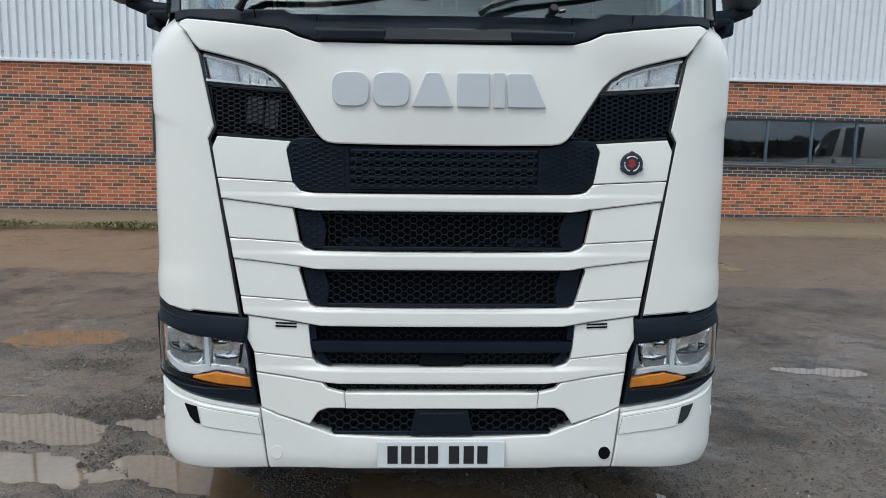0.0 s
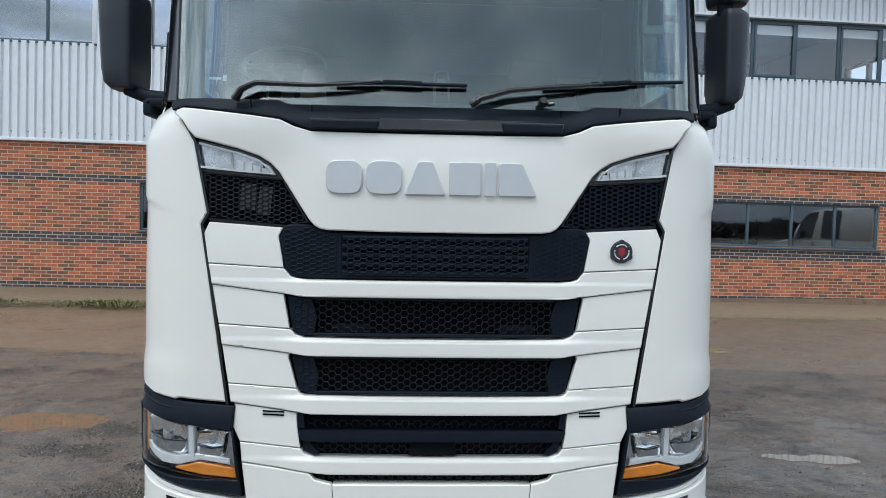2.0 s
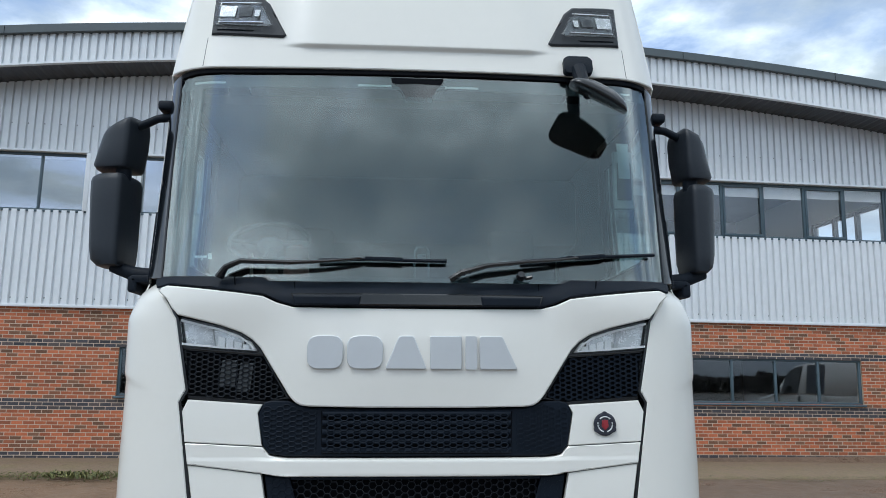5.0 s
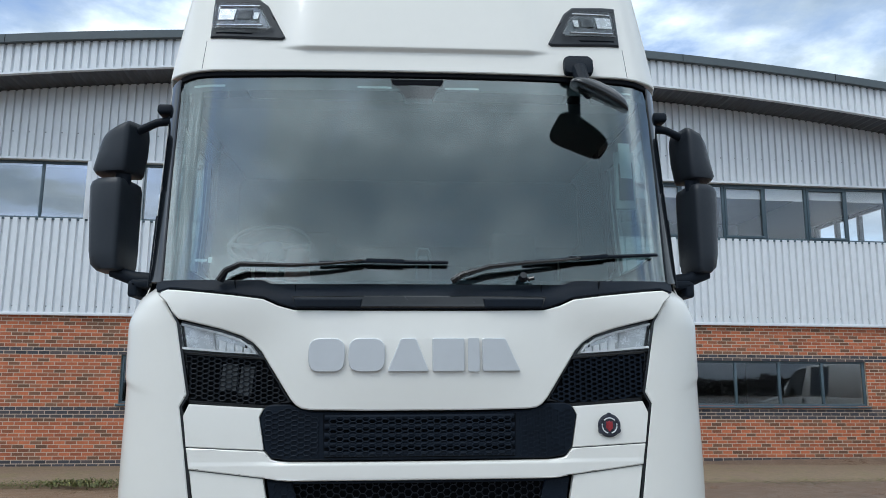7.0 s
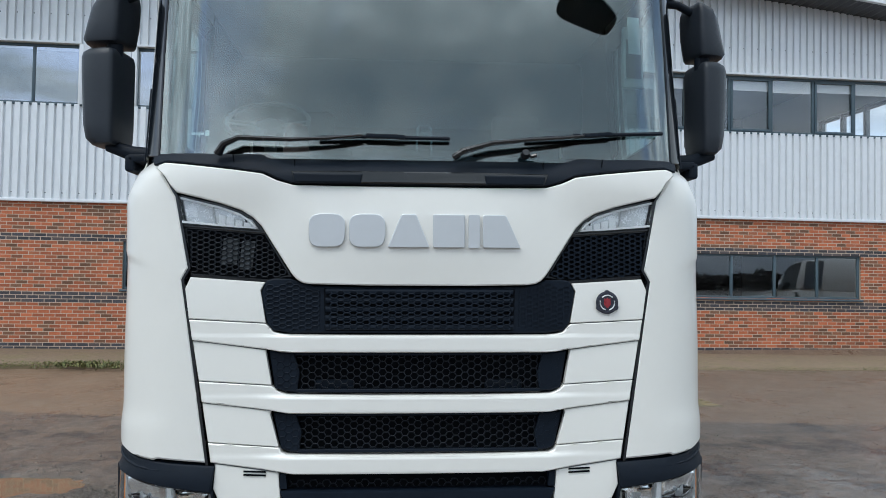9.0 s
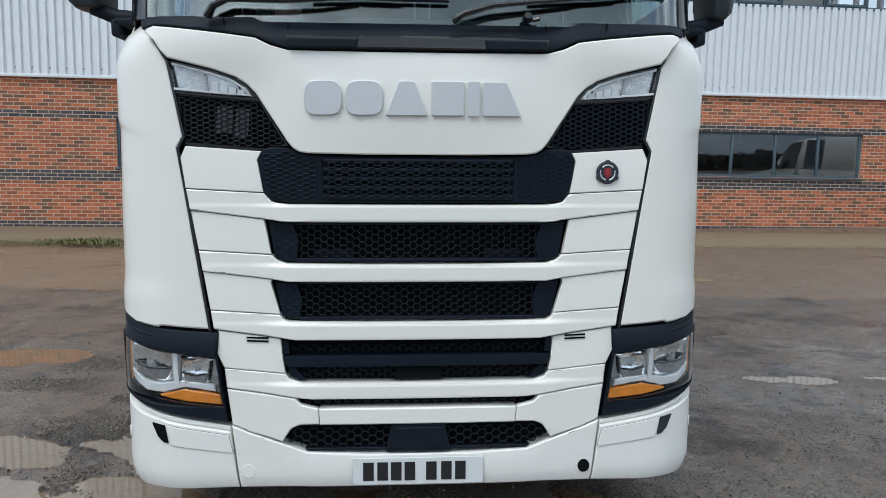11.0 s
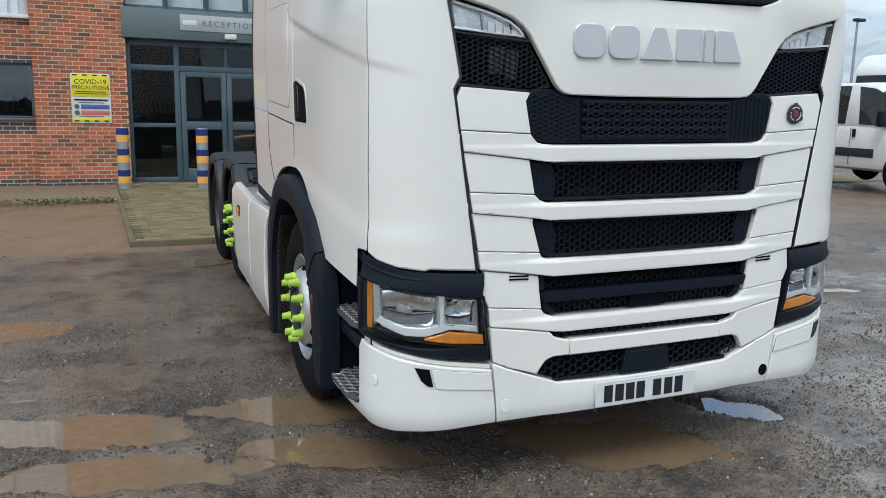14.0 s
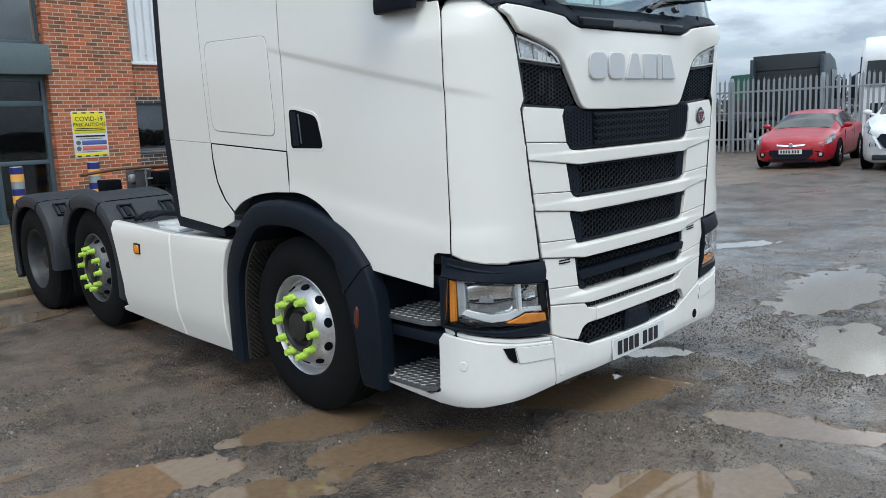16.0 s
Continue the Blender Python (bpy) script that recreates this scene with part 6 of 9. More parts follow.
# windscreen and its black rim
ws = [(1.055, 2.150), (1.058, 2.30), (1.075, 2.60), (1.085, 2.99), (1.06, 3.045), (0.99, 3.064), (0.5, 3.071), (0.2, 3.073)]
screen = panel("windscreen", sym(ws, [(1.045, 2.118), (0.726, 2.112), (0.2, 2.112)]), screen_glass, off=-0.012, thick=0.008, closed=True, ds=0.05, dz=0.08, label="large curved tinted windscreen")
screen.visible_shadow = False
both("pillar", [(1.240, 2.14), (1.243, 2.5), (1.243, 2.98), (1.20, 3.06), (1.09, 3.075), (1.083, 2.99), (1.072, 2.60), (1.055, 2.28), (1.046, 2.12)], pillar_black, off=-0.006, ds=0.04, dz=0.1, thick=0.05, label="black windscreen pillar")
panel("screen_band", sym([(1.08, 3.076), (0.99, 3.082), (0.5, 3.089), (0.2, 3.090)], [(1.07, 3.048), (0.99, 3.058), (0.5, 3.067), (0.2, 3.069)]), black_deep, off=-0.003, thick=0.03, ds=0.06, rim=0.003)
panel("screen_tint", sym([(1.05, 3.056), (0.5, 3.062)], [(1.06, 2.985), (0.5, 3.000)]), cab_trim, screen, off=-0.024, thick=0.002, rim=0, ds=0.08)

both("mirror_base", [(1.335, 2.125), (1.325, 2.34), (1.262, 2.44), (1.236, 2.44), (1.236, 2.125)], black_plastic, off=0.0035, ds=0.03, dz=0.06, thick=0.01, rim=0.004)

# roof and its lamps
roof_cap = panel("roof_front", sym([(1.12, 3.66), (0.2, 3.70)], [(1.155, 3.082), (1.09, 3.082), (0.5, 3.090), (0.2, 3.092)]), white_paint, relief=lambda s, z: 0.020 * smooth_step(3.188, 3.204, z - 0.08 * np.clip(s - 0.50, 0, 0.2)) * smooth_step(0.60, 0.50, s) + 0.010, slits=[((0, v, 0), (0, 1, 0)) for v in (3.184, 3.190, 3.196, 3.202, 3.208, 3.216, 3.23)], ds=0.05, dz=0.05, thick=0.05, label="white roof front above the windscreen")
for k in (1, -1):
    lb = panel("roof_lamp", [(0.961, 3.454), (0.748, 3.445), (0.702, 3.410), (0.605, 3.250), (0.618, 3.238), (0.942, 3.247)], fender_grey, off=0.022, side=k, thick=0.04, rim=0.008, ds=0.06, dz=0.05, label="roof lamp in a dark grey surround")
    panel("reflector", [(0.931, 3.414), (0.780, 3.412), (0.728, 3.383), (0.679, 3.299), (0.694, 3.288), (0.925, 3.293)], lamp_smoke, lb, off=0.026, side=k, thick=0.008, rim=0.004, ds=0.03, dz=0.03, relief=lambda s, z: 0.006 * np.sin(s * 70) * np.sin(z * 60))
    for s0, s1, z0, z1, mt in ((0.918, 0.738, 3.400, 3.407, chrome), (0.915, 0.712, 3.302, 3.309, chrome), (0.915, 0.845, 3.330, 3.385, lamp_bowl), (0.832, 0.770, 3.335, 3.380, horn_grey), (0.760, 0.735, 3.335, 3.368, lamp_bowl)):
        panel("lamp_insert", [(s0, z1), (s1, z1), (s1 + 0.004, z0), (s0, z0)], mt, lb, off=0.034, side=k, thick=0.006, rim=0.002)
    panel("lens", [(0.937, 3.420), (0.779, 3.418), (0.721, 3.388), (0.669, 3.296), (0.690, 3.281), (0.932, 3.287)], clear, lb, off=0.040, side=k, thick=0.004, closed=True, label="clear lens")
    panel("vent_slot", [(0.917, 3.273), (0.750, 3.269), (0.760, 3.262), (0.917, 3.265)], black_deep, lb, off=0.0235, side=k, thick=0.003, rim=0)
    panel("roof_seam", [(0.960, 3.236), (0.957, 3.236), (0.951, 3.092), (0.954, 3.092)], seal_grey, roof_cap, off=0.0105, side=k, thick=0.002, rim=0)
    panel("roof_side", [(1.16, 3.082), (1.16, 3.3), (1.125, 3.66), (3.80, 3.85), (3.80, 3.08)], white_paint, side=k, ds=0.2, dz=0.15, thick=0.05, relief=lambda s, z: 0.010 + 0 * s)
    # side: door, window, sleeper panels, flap
    door = panel("door", [(1.280, 1.012), (1.281, 1.40), (1.282, 1.76), (1.280, 2.125), (1.29, 2.34), (2.428, 2.34)] + smooth_line([(2.430, 1.258), (2.36, 1.258), (2.25, 1.238), (2.13, 1.188), (2.02, 1.100), (1.93, 0.995), (1.866, 0.906)]) + [(1.794, 0.897), (1.385, 0.845), (1.378, 0.96), (1.372, 1.000), (1.35, 1.012)], white_paint, side=k, relief=side_crease, slits=SWAGE, ds=0.055, dz=0.03, thick=0.006, rim=0.002, label="white cab door, shut")
    handle = panel("door_handle", [(2.385, 1.682), (2.380, 1.694), (2.366, 1.700), (2.330, 1.699), (2.18, 1.668), (2.150, 1.655), (2.132, 1.630), (2.104, 1.520), (2.106, 1.500), (2.120, 1.491), (2.365, 1.494), (2.380, 1.500), (2.385, 1.515)], black_deep, door, off=0.003, side=k, thick=0.01, rim=0.004, label="black door handle recess")
    panel("handle_rim", [(2.400, 1.690), (2.392, 1.706), (2.370, 1.713), (2.325, 1.712), (2.17, 1.681), (2.138, 1.664), (2.118, 1.632), (2.090, 1.520), (2.091, 1.490), (2.114, 1.477), (2.372, 1.481), (2.392, 1.489), (2.400, 1.508)], white_paint, door, off=0.0012, side=k, thick=0.006, rim=0.003)
    panel("handle_grip", [(2.362, 1.688), (2.312, 1.684), (2.298, 1.508), (2.350, 1.508)], black_plastic, handle, off=0.010, side=k, thick=0.008, rim=0.004)
    panel("handle_lip", [(2.288, 1.520), (2.280, 1.520), (2.292, 1.672), (2.300, 1.674)], horn_grey, handle, off=0.006, side=k, thick=0.004, rim=0.001)
    panel("door_frame", [(1.247, 2.13), (1.250, 2.98), (1.26, 3.075), (2.43, 3.075), (2.43, 2.345), (2.33, 2.35), (2.33, 2.96), (1.34, 2.96), (1.262, 2.90), (1.262, 2.35), (1.278, 2.34), (1.276, 2.13)], white_paint, door, side=k, ds=0.12, dz=0.12, thick=0.006, rim=0.002)
    panel("door_window", [(1.24, 2.33), (1.25, 2.92), (1.34, 2.98), (2.35, 2.98), (2.35, 2.33)], side_glass, door, off=-0.02, side=k, thick=0.005, closed=True, ds=0.15, dz=0.2, label="clear side window").visible_shadow = False
    sleeper = panel("sleeper_panel", [(2.438, 1.482), (2.438, 3.075), (3.795, 3.075), (3.785, 1.562), (3.253, 1.535)], white_paint, side=k, relief=side_crease, slits=SWAGE, ds=0.09, dz=0.08, thick=0.006, rim=0.002, label="white sleeper side panel")
    hatch = [(2.552, 2.060), (2.560, 2.085), (2.582, 2.099), (2.620, 2.104), (3.150, 2.126), (3.186, 2.124), (3.211, 2.110), (3.221, 2.078), (3.205, 1.67), (3.198, 1.638), (3.178, 1.614), (3.14, 1.604), (2.60, 1.566), (2.562, 1.566), (2.540, 1.578), (2.530, 1.605)]
    mid = (2.87, 1.85)
    wide = [(mid[0] + (s - mid[0]) * 1.008, mid[1] + (z - mid[1]) * 1.009) for s, z in hatch]
    panel("hatch_seal", wide, seal_grey, sleeper, off=0.001, side=k, relief=lambda s, z: side_crease(s, z), thick=0.004, rim=0, ds=0.09, dz=0.06)
    panel("locker_hatch", hatch, white_paint, sleeper, off=0.003, side=k, relief=lambda s, z: side_crease(s, z), thick=0.006, rim=0.003, ds=0.09, dz=0.06, label="white locker hatch with rounded corners")
    panel("service_flap", [(2.440, 1.255), (2.440, 1.474), (3.238, 1.526), (3.236, 1.44), (3.205, 1.30), (3.13, 1.19)] + smooth_line([(3.040, 1.122), (2.95, 1.178), (2.80, 1.225), (2.62, 1.250), (2.46, 1.256)]), white_paint, side=k, ds=0.07, dz=0.06, thick=0.006, rim=0.002)
    panel("lower_quarter", [(3.250, 1.532), (3.784, 1.559), (3.744, 1.055), (3.20, 1.010), (3.06, 1.06), (3.05, 1.112), (3.14, 1.182), (3.216, 1.296), (3.247, 1.44)], white_paint, side=k, ds=0.07, dz=0.06, thick=0.006, rim=0.002)
    panel("panel_seal", [(3.252, 1.542), (3.785, 1.570), (3.785, 1.548), (3.252, 1.522)], seal_grey, off=-0.005, side=k, thick=0.003, rim=0, ds=0.2, dz=0.1)
    panel("panel_seam", [(3.2515, 1.537), (3.2815, 2.15), (3.3015, 2.60), (3.3115, 3.07), (3.3085, 3.07), (3.2985, 2.60), (3.2785, 2.15), (3.2485, 1.537)], seal_grey, sleeper, off=0.0008, side=k, thick=0.002, rim=0, ds=0.3, dz=0.2)
    panel("rear_edge", [(3.80, 3.08), (3.875, 3.08), (3.872, 1.50), (3.835, 1.10), (3.78, 0.985), (3.19, 0.955), (3.20, 1.003), (3.742, 1.048), (3.785, 1.50)], black_plastic, off=-0.004, side=k, ds=0.12, dz=0.12, thick=0.08, label="black rear edge of the cab")
for k in (1, -1):
    for line in ([(3.243, 1.530), (3.242, 1.44), (3.232, 1.37), (3.211, 1.298), (3.178, 1.238), (3.135, 1.186), (3.045, 1.117)], [(2.435, 1.478), (2.435, 1.36), (2.435, 1.252)]):
        outline = [(s + 0.0045, z - 0.001) for s, z in line] + [(s - 0.0045, z + 0.001) for s, z in line[::-1]]
        panel("seam_seal", outline, black_deep, off=0.0005, side=k, thick=0.003, rim=0, ds=0.3, dz=0.3)
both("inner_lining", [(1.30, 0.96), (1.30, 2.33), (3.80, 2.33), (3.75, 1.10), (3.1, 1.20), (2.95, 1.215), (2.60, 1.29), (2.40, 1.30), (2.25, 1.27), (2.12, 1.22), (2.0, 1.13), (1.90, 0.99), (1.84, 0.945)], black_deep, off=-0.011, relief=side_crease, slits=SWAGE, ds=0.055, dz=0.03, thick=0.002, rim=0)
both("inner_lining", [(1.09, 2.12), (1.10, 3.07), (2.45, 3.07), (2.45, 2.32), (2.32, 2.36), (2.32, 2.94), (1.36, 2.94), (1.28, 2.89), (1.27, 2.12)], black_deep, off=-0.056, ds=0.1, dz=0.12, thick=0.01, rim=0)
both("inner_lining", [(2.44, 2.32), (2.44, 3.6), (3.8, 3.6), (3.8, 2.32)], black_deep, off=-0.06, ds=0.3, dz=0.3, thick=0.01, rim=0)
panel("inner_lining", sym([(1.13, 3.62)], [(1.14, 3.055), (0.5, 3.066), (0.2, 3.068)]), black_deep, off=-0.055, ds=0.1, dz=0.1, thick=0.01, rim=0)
bm = bmesh.new()
box(bm, -1.16, 1.16, 2.70, 2.80, 1.0, 3.85, 0.03)
part("cab_back", bm, white_paint, truck)
bm = bmesh.new()
slab(bm, [(-1.02, 0.36), (1.02, 0.36), (1.14, 2.75), (-1.14, 2.75)], 0.06, pose(0, 0, 3.62, 3.2), 0.03)
part("roof_top", bm, white_paint, truck)

# mirrors: two housings on a bracket each side
def mirror_set(k):
    """k: -1 the side where x < 0, 1 the other."""
    near = 0.0 if k < 0 else 0.025

    def loft(name, levels, parent, label, y0=0.335, y1=0.52, crown=0.42):
        """levels: height, inner, crease and outer distance from the axis, inset of the ring."""
        bm = bmesh.new()
        rings = []
        for z, xi, xc, xo, inset in levels:
            xi, xc, xo = xi - near * 0.6, xc - near, xo - near * 2.1
            plan_of = [(xo, y1), (xo + 0.002, y0 + 0.085), (xo - 0.006, y0 + 0.050), (xo - 0.024, y0 + 0.030), (xc + 0.06, y0 + 0.008), (xc + 0.014, y0), (xc, y0 + 0.004), (xc - 0.010, y0 + 0.018), (xi + 0.004, y1 - 0.03), (xi + 0.012, y1)]
            mx, my = (xi + xo) / 2, (y0 + y1) / 2
            rings.append([bm.verts.new((k * (mx + (x - mx) * (1 - inset)), my + (y - my) * (1 - inset * 1.2), z - crown * smooth_step(2.70, 2.87, z) * max(x - 1.25, 0.0))) for x, y in plan_of])
        for p, q in zip(rings, rings[1:]):
            for j in range(len(p)):
                bm.faces.new((p[j], p[(j + 1) % len(p)], q[(j + 1) % len(p)], q[j]))
        bm.faces.new(rings[0])
        bm.faces.new(rings[-1])
        return part(name, bm, mirror_black, parent, label, angle=46)
    bm = bmesh.new()
    tube(bm, [(k * 1.11, 0.41, 2.905), (k * 1.18, 0.41, 2.895), (k * 1.27, 0.42, 2.855)], [0.024, 0.020, 0.022], 10, 0.9)
    base = part("mirror_arm", bm, black_plastic, truck, "black mirror arm", angle=45)
    bm = bmesh.new()
    box(bm, min(k * 1.10, k * 1.172), max(k * 1.10, k * 1.172), 0.36, 0.45, 2.925, 2.970, 0.014, 3)
    part("arm_cap", bm, black_plastic, base)
    up = loft("mirror_housing", [(2.650, 1.262, 1.300, 1.425, 0.16), (2.654, 1.255, 1.296, 1.440, 0.04), (2.668, 1.250, 1.292, 1.446, 0.0), (2.760, 1.236, 1.290, 1.430, 0.0), (2.845, 1.232, 1.288, 1.420, 0.0), (2.874, 1.233, 1.287, 1.415, 0.02), (2.892, 1.236, 1.287, 1.41, 0.07), (2.899, 1.240, 1.287, 1.40, 0.16)], base, "small black wide-angle mirror housing")
    lo = loft("mirror_housing", [(2.212, 1.265, 1.304, 1.39, 0.16), (2.217, 1.260, 1.304, 1.410, 0.06), (2.240, 1.257, 1.304, 1.430, 0.01), (2.300, 1.255, 1.305, 1.440, 0.0), (2.500, 1.253, 1.306, 1.450, 0.0), (2.590, 1.252, 1.306, 1.452, 0.0), (2.612, 1.254, 1.306, 1.448, 0.03), (2.624, 1.262, 1.306, 1.44, 0.12)], base, "tall black main mirror housing")
    bm = bmesh.new()
    rod(bm, (k * (1.315 - near), 0.41, 2.60), (k * (1.315 - near), 0.41, 2.69), 0.034, n=14)
    part("neck", bm, black_plastic, base)
    bm = bmesh.new()
    tube(bm, [(k * 1.14, 0.40, 2.170), (k * 1.23, 0.40, 2.178), (k * 1.34, 0.42, 2.215)], [0.026, 0.026, 0.020], 10, 1.3)
    foot = part("lower_arm", bm, black_plastic, base, angle=45)
    bm = bmesh.new()
    box(bm, min(k * 1.205, k * 1.245), max(k * 1.205, k * 1.245), 0.34, 0.60, 2.095, 2.165, 0.012, 3)
    box(bm, min(k * 1.12, k * 1.235), max(k * 1.12, k * 1.235), 0.34, 0.60, 2.135, 2.170, 0.010, 2)
    part("lower_bracket", bm, black_plastic, foot)
    for h, z0, z1 in ((up, 2.68, 2.83), (lo, 2.25, 2.585)):
        bm = bmesh.new()
        slab(bm, rounded(1.275 - near, 1.415 - near * 2, z0, z1, 0.02), 0.004, Matrix.Diagonal((k, 1, 1, 1)) @ pose(0, 0.5245, 0, 90))
        part("mirror_glass", bm, chrome, h)


mirror_set(-1)
mirror_set(1)
# front mirror above the screen on its bracket
bm = bmesh.new()
slab(bm, rounded(-0.065, 0.065, -0.045, 0.045, 0.02), 0.03, pose(0.720, 0.235, 3.125, 76), 0.008)
front_mirror = part("front_mirror_bracket", bm, black_plastic, truck, "black kerb mirror bracket")
bm = bmesh.new()
tube(bm, [(0.72, 0.21, 3.11), (0.725, 0.16, 3.03), (0.735, 0.10, 2.95)], [0.035, 0.03, 0.025], 10)
part("arm", bm, black_plastic, front_mirror)
bm = bmesh.new()
bmesh.ops.create_uvsphere(bm, u_segments=32, v_segments=18, radius=1.0)
for v in bm.verts:                               # a flat lens: domed above, hollow below, pointed at its far end
    x, y, z = v.co
    k = max(math.hypot(x, y), 1e-6) / max((x ** 4 + y ** 4) ** 0.25, 1e-6)
    x, y = x * k, y * k
    v.co = Vector((x * 0.136, y * 0.088 * (1.0 - 0.22 * x), (z * 0.050 if z > 0 else z * 0.014) + 0.010 * (1 - x * x)))
bmesh.ops.transform(bm, matrix=Matrix.Translation((0.760, 0.05, 2.915)) @ pose(0, 0, 0, 8, 29, -8), verts=bm.verts[:])
shell = part("mirror_housing", bm, black_gloss, front_mirror, "glossy black kerb mirror housing", angle=60)
# wipers
def wiper(points, blade):
    bm = bmesh.new()
    pts = [tuple(skin(s, z, off)) for s, z, off in points]
    tube(bm, pts, [0.026, 0.024, 0.020, 0.016, 0.013, 0.010][:len(pts)], 8, 0.55)
    w = part("wiper", bm, black_gloss, truck, "black windscreen wiper arm")
    bm = bmesh.new()
    pts = [tuple(skin(s, z, 0.012)) for s, z in blade]
    tube(bm, pts, 0.008, 6)
    for s, z in blade[1:-1]:
        c = Vector(skin(s, z, 0.02))
        box(bm, c.x - 0.016, c.x + 0.016, c.y - 0.010, c.y + 0.006, c.z - 0.006, c.z + 0.010, 0.003)
    part("wiper_blade", bm, black_plastic, w)


wiper([(0.780, 2.120, 0.03), (0.755, 2.160, 0.045), (0.700, 2.186, 0.045), (0.50, 2.182, 0.04), (0.36, 2.190, 0.035), (0.228, 2.205, 0.03)], [(0.40, 2.196), (0.20, 2.203), (0.17, 2.202), (0.14, 2.202), (0.11, 2.201), (0.08, 2.200), (-0.113, 2.199)])
wiper([(-0.125, 2.118, 0.03), (-0.165, 2.145, 0.045), (-0.274, 2.178, 0.045), (-0.42, 2.195, 0.04), (-0.56, 2.208, 0.03), (-0.65, 2.220, 0.025)], [(-0.42, 2.203), (-0.62, 2.218), (-0.66, 2.220), (-0.69, 2.222), (-0.72, 2.225), (-0.75, 2.228), (-0.985, 2.243)])
bm = bmesh.new()
c = Vector(skin(-0.41, 2.135, 0.02))
rod(bm, c, c + Vector((0, -0.02, 0.01)), 0.02, 0.014, 12)
rod(bm, c + Vector((0.02, 0, -0.005)), c + Vector((0.045, -0.01, 0.0)), 0.008, n=8)
part("washer_jet", bm, black_gloss, truck)

# wheel arch flares, front wheel liner, steps
# outer line of the flare (y, z) and its width inwards
ARCH = [(2.100, 0.195, 0.14), (2.100, 0.40, 0.14), (2.095, 0.60, 0.145), (2.07, 0.78, 0.15), (2.00, 0.92, 0.15), (1.90, 1.04, 0.145), (1.78, 1.145, 0.14), (1.66, 1.192, 0.136), (1.50, 1.212, 0.135), (1.30, 1.205, 0.135),
        (1.15, 1.178, 0.14), (1.00, 1.132, 0.155), (0.86, 1.065, 0.18), (0.785, 0.995, 0.21), (0.720, 0.925, 0.25)]


ARCH = smooth_line(ARCH)


def arch(k):
    bm = bmesh.new()
    rings = []
    for i, (y, z, w) in enumerate(ARCH):
        a, b = ARCH[max(i - 1, 0)], ARCH[min(i + 1, len(ARCH) - 1)]
        t = Vector((b[0] - a[0], b[1] - a[1])).normalized()
        n = Vector((t.y, -t.x))
        if (Vector((1.39, 0.5)) - Vector((y, z))).dot(n) < 0:
            n = -n
        sec = [(-1.20, 0.0), (-1.272, 0.0), (-1.292, 0.014), (-1.300, 0.03), (-1.300, w - 0.02), (-1.292, w), (-1.20, w + 0.012), (-0.85, w + 0.02), (-0.85, w - 0.02), (-1.19, w - 0.03)]
        rings.append([bm.verts.new((x if k < 0 else -x, y + n.x * d, z + n.y * d)) for x, d in sec])
    for p, q in zip(rings, rings[1:]):
        for j in range(len(p)):
            bm.faces.new((p[j], p[(j + 1) % len(p)], q[(j + 1) % len(p)], q[j]))
    bm.faces.new(rings[0])
    bm.faces.new(rings[-1][::-1])
    flare = part("arch_flare", bm, black_plastic, truck, "black wheel arch flare", angle=40)
    bm = bmesh.new()                              # upper gap filler between arch and cab
    lo = [bm.verts.new((k * 1.21, y, z)) for y, z, w in ARCH[16:]]
    hi = [bm.verts.new((k * 1.21, y + 0.0, z + 0.10)) for y, z, w in ARCH[16:]]
    for i in range(len(lo) - 1):
        bm.faces.new((lo[i], lo[i + 1], hi[i + 1], hi[i]))
    part("arch_filler", bm, black_deep, flare)
    bm = bmesh.new()                              # lower front guard beside the steps
    slab(bm, [(0.718, 0.918), (0.972, 0.888), (0.905, 0.82), (0.867, 0.755), (0.834, 0.566), (0.822, 0.368), (0.795, 0.29), (0.653, 0.29), (0.636, 0.544), (0.655, 0.773)], 0.09, Matrix(((0, 0, k, k * 1.205), (1, 0, 0, 0), (0, 1, 0, 0), (0, 0, 0, 1))), 0.02, 3)
    guard = part("mudguard_front", bm, black_plastic, truck, "black mudguard before the wheel")
    bm = bmesh.new()
    bmesh.ops.create_uvsphere(bm, u_segments=14, v_segments=8, radius=1, matrix=Matrix.Translation((k * 1.295, 0.805, 0.65)) @ pose(0, 0, 0, 5) @ Matrix.Diagonal((0.010, 0.018, 0.062, 1)))
    part("side_marker", bm, red_lens, guard)
    bm = bmesh.new()
    mat_line = [(1.945, 0.21), (1.94, 0.45), (1.925, 0.62), (1.89, 0.77), (1.83, 0.88), (1.76, 0.955)]
    rows = [[bm.verts.new((k * x, y - d, z)) for x, d in ((0.80, 0), (1.265, 0), (1.265, 0.02), (0.80, 0.02))] for y, z in mat_line]
    for p, q in zip(rows, rows[1:]):
        for j in range(4):
            bm.faces.new((p[j], p[(j + 1) % 4], q[(j + 1) % 4], q[j]))
    bm.faces.new(rows[0])
    bm.faces.new(rows[-1])
    for j in range(46):                           # rows of bristles
        z = 0.215 + j * 0.0155
        y = float(np.interp(z, [q[1] for q in mat_line], [q[0] for q in mat_line]))
        for i in range(14):
            x = 0.83 + i * 0.0315 + (0.0155 if j % 2 else 0)
            rod(bm, (k * x, y - 0.018, z), (k * x, y - 0.034, z - 0.006), 0.006, 0.003, 4)
    part("spray_mat", bm, brush_mat, truck, "bristled spray mat behind the wheel")
    # step well: walls, two treads
    bm = bmesh.new()
    x0, x1 = k * 0.86, k * 1.18
    box(bm, min(x0, k * 0.90), max(x0, k * 0.90), 0.20, 0.80, 0.28, 1.02)
    box(bm, min(x0, x1), max(x0, x1), 0.70, 0.76, 0.28, 1.00)
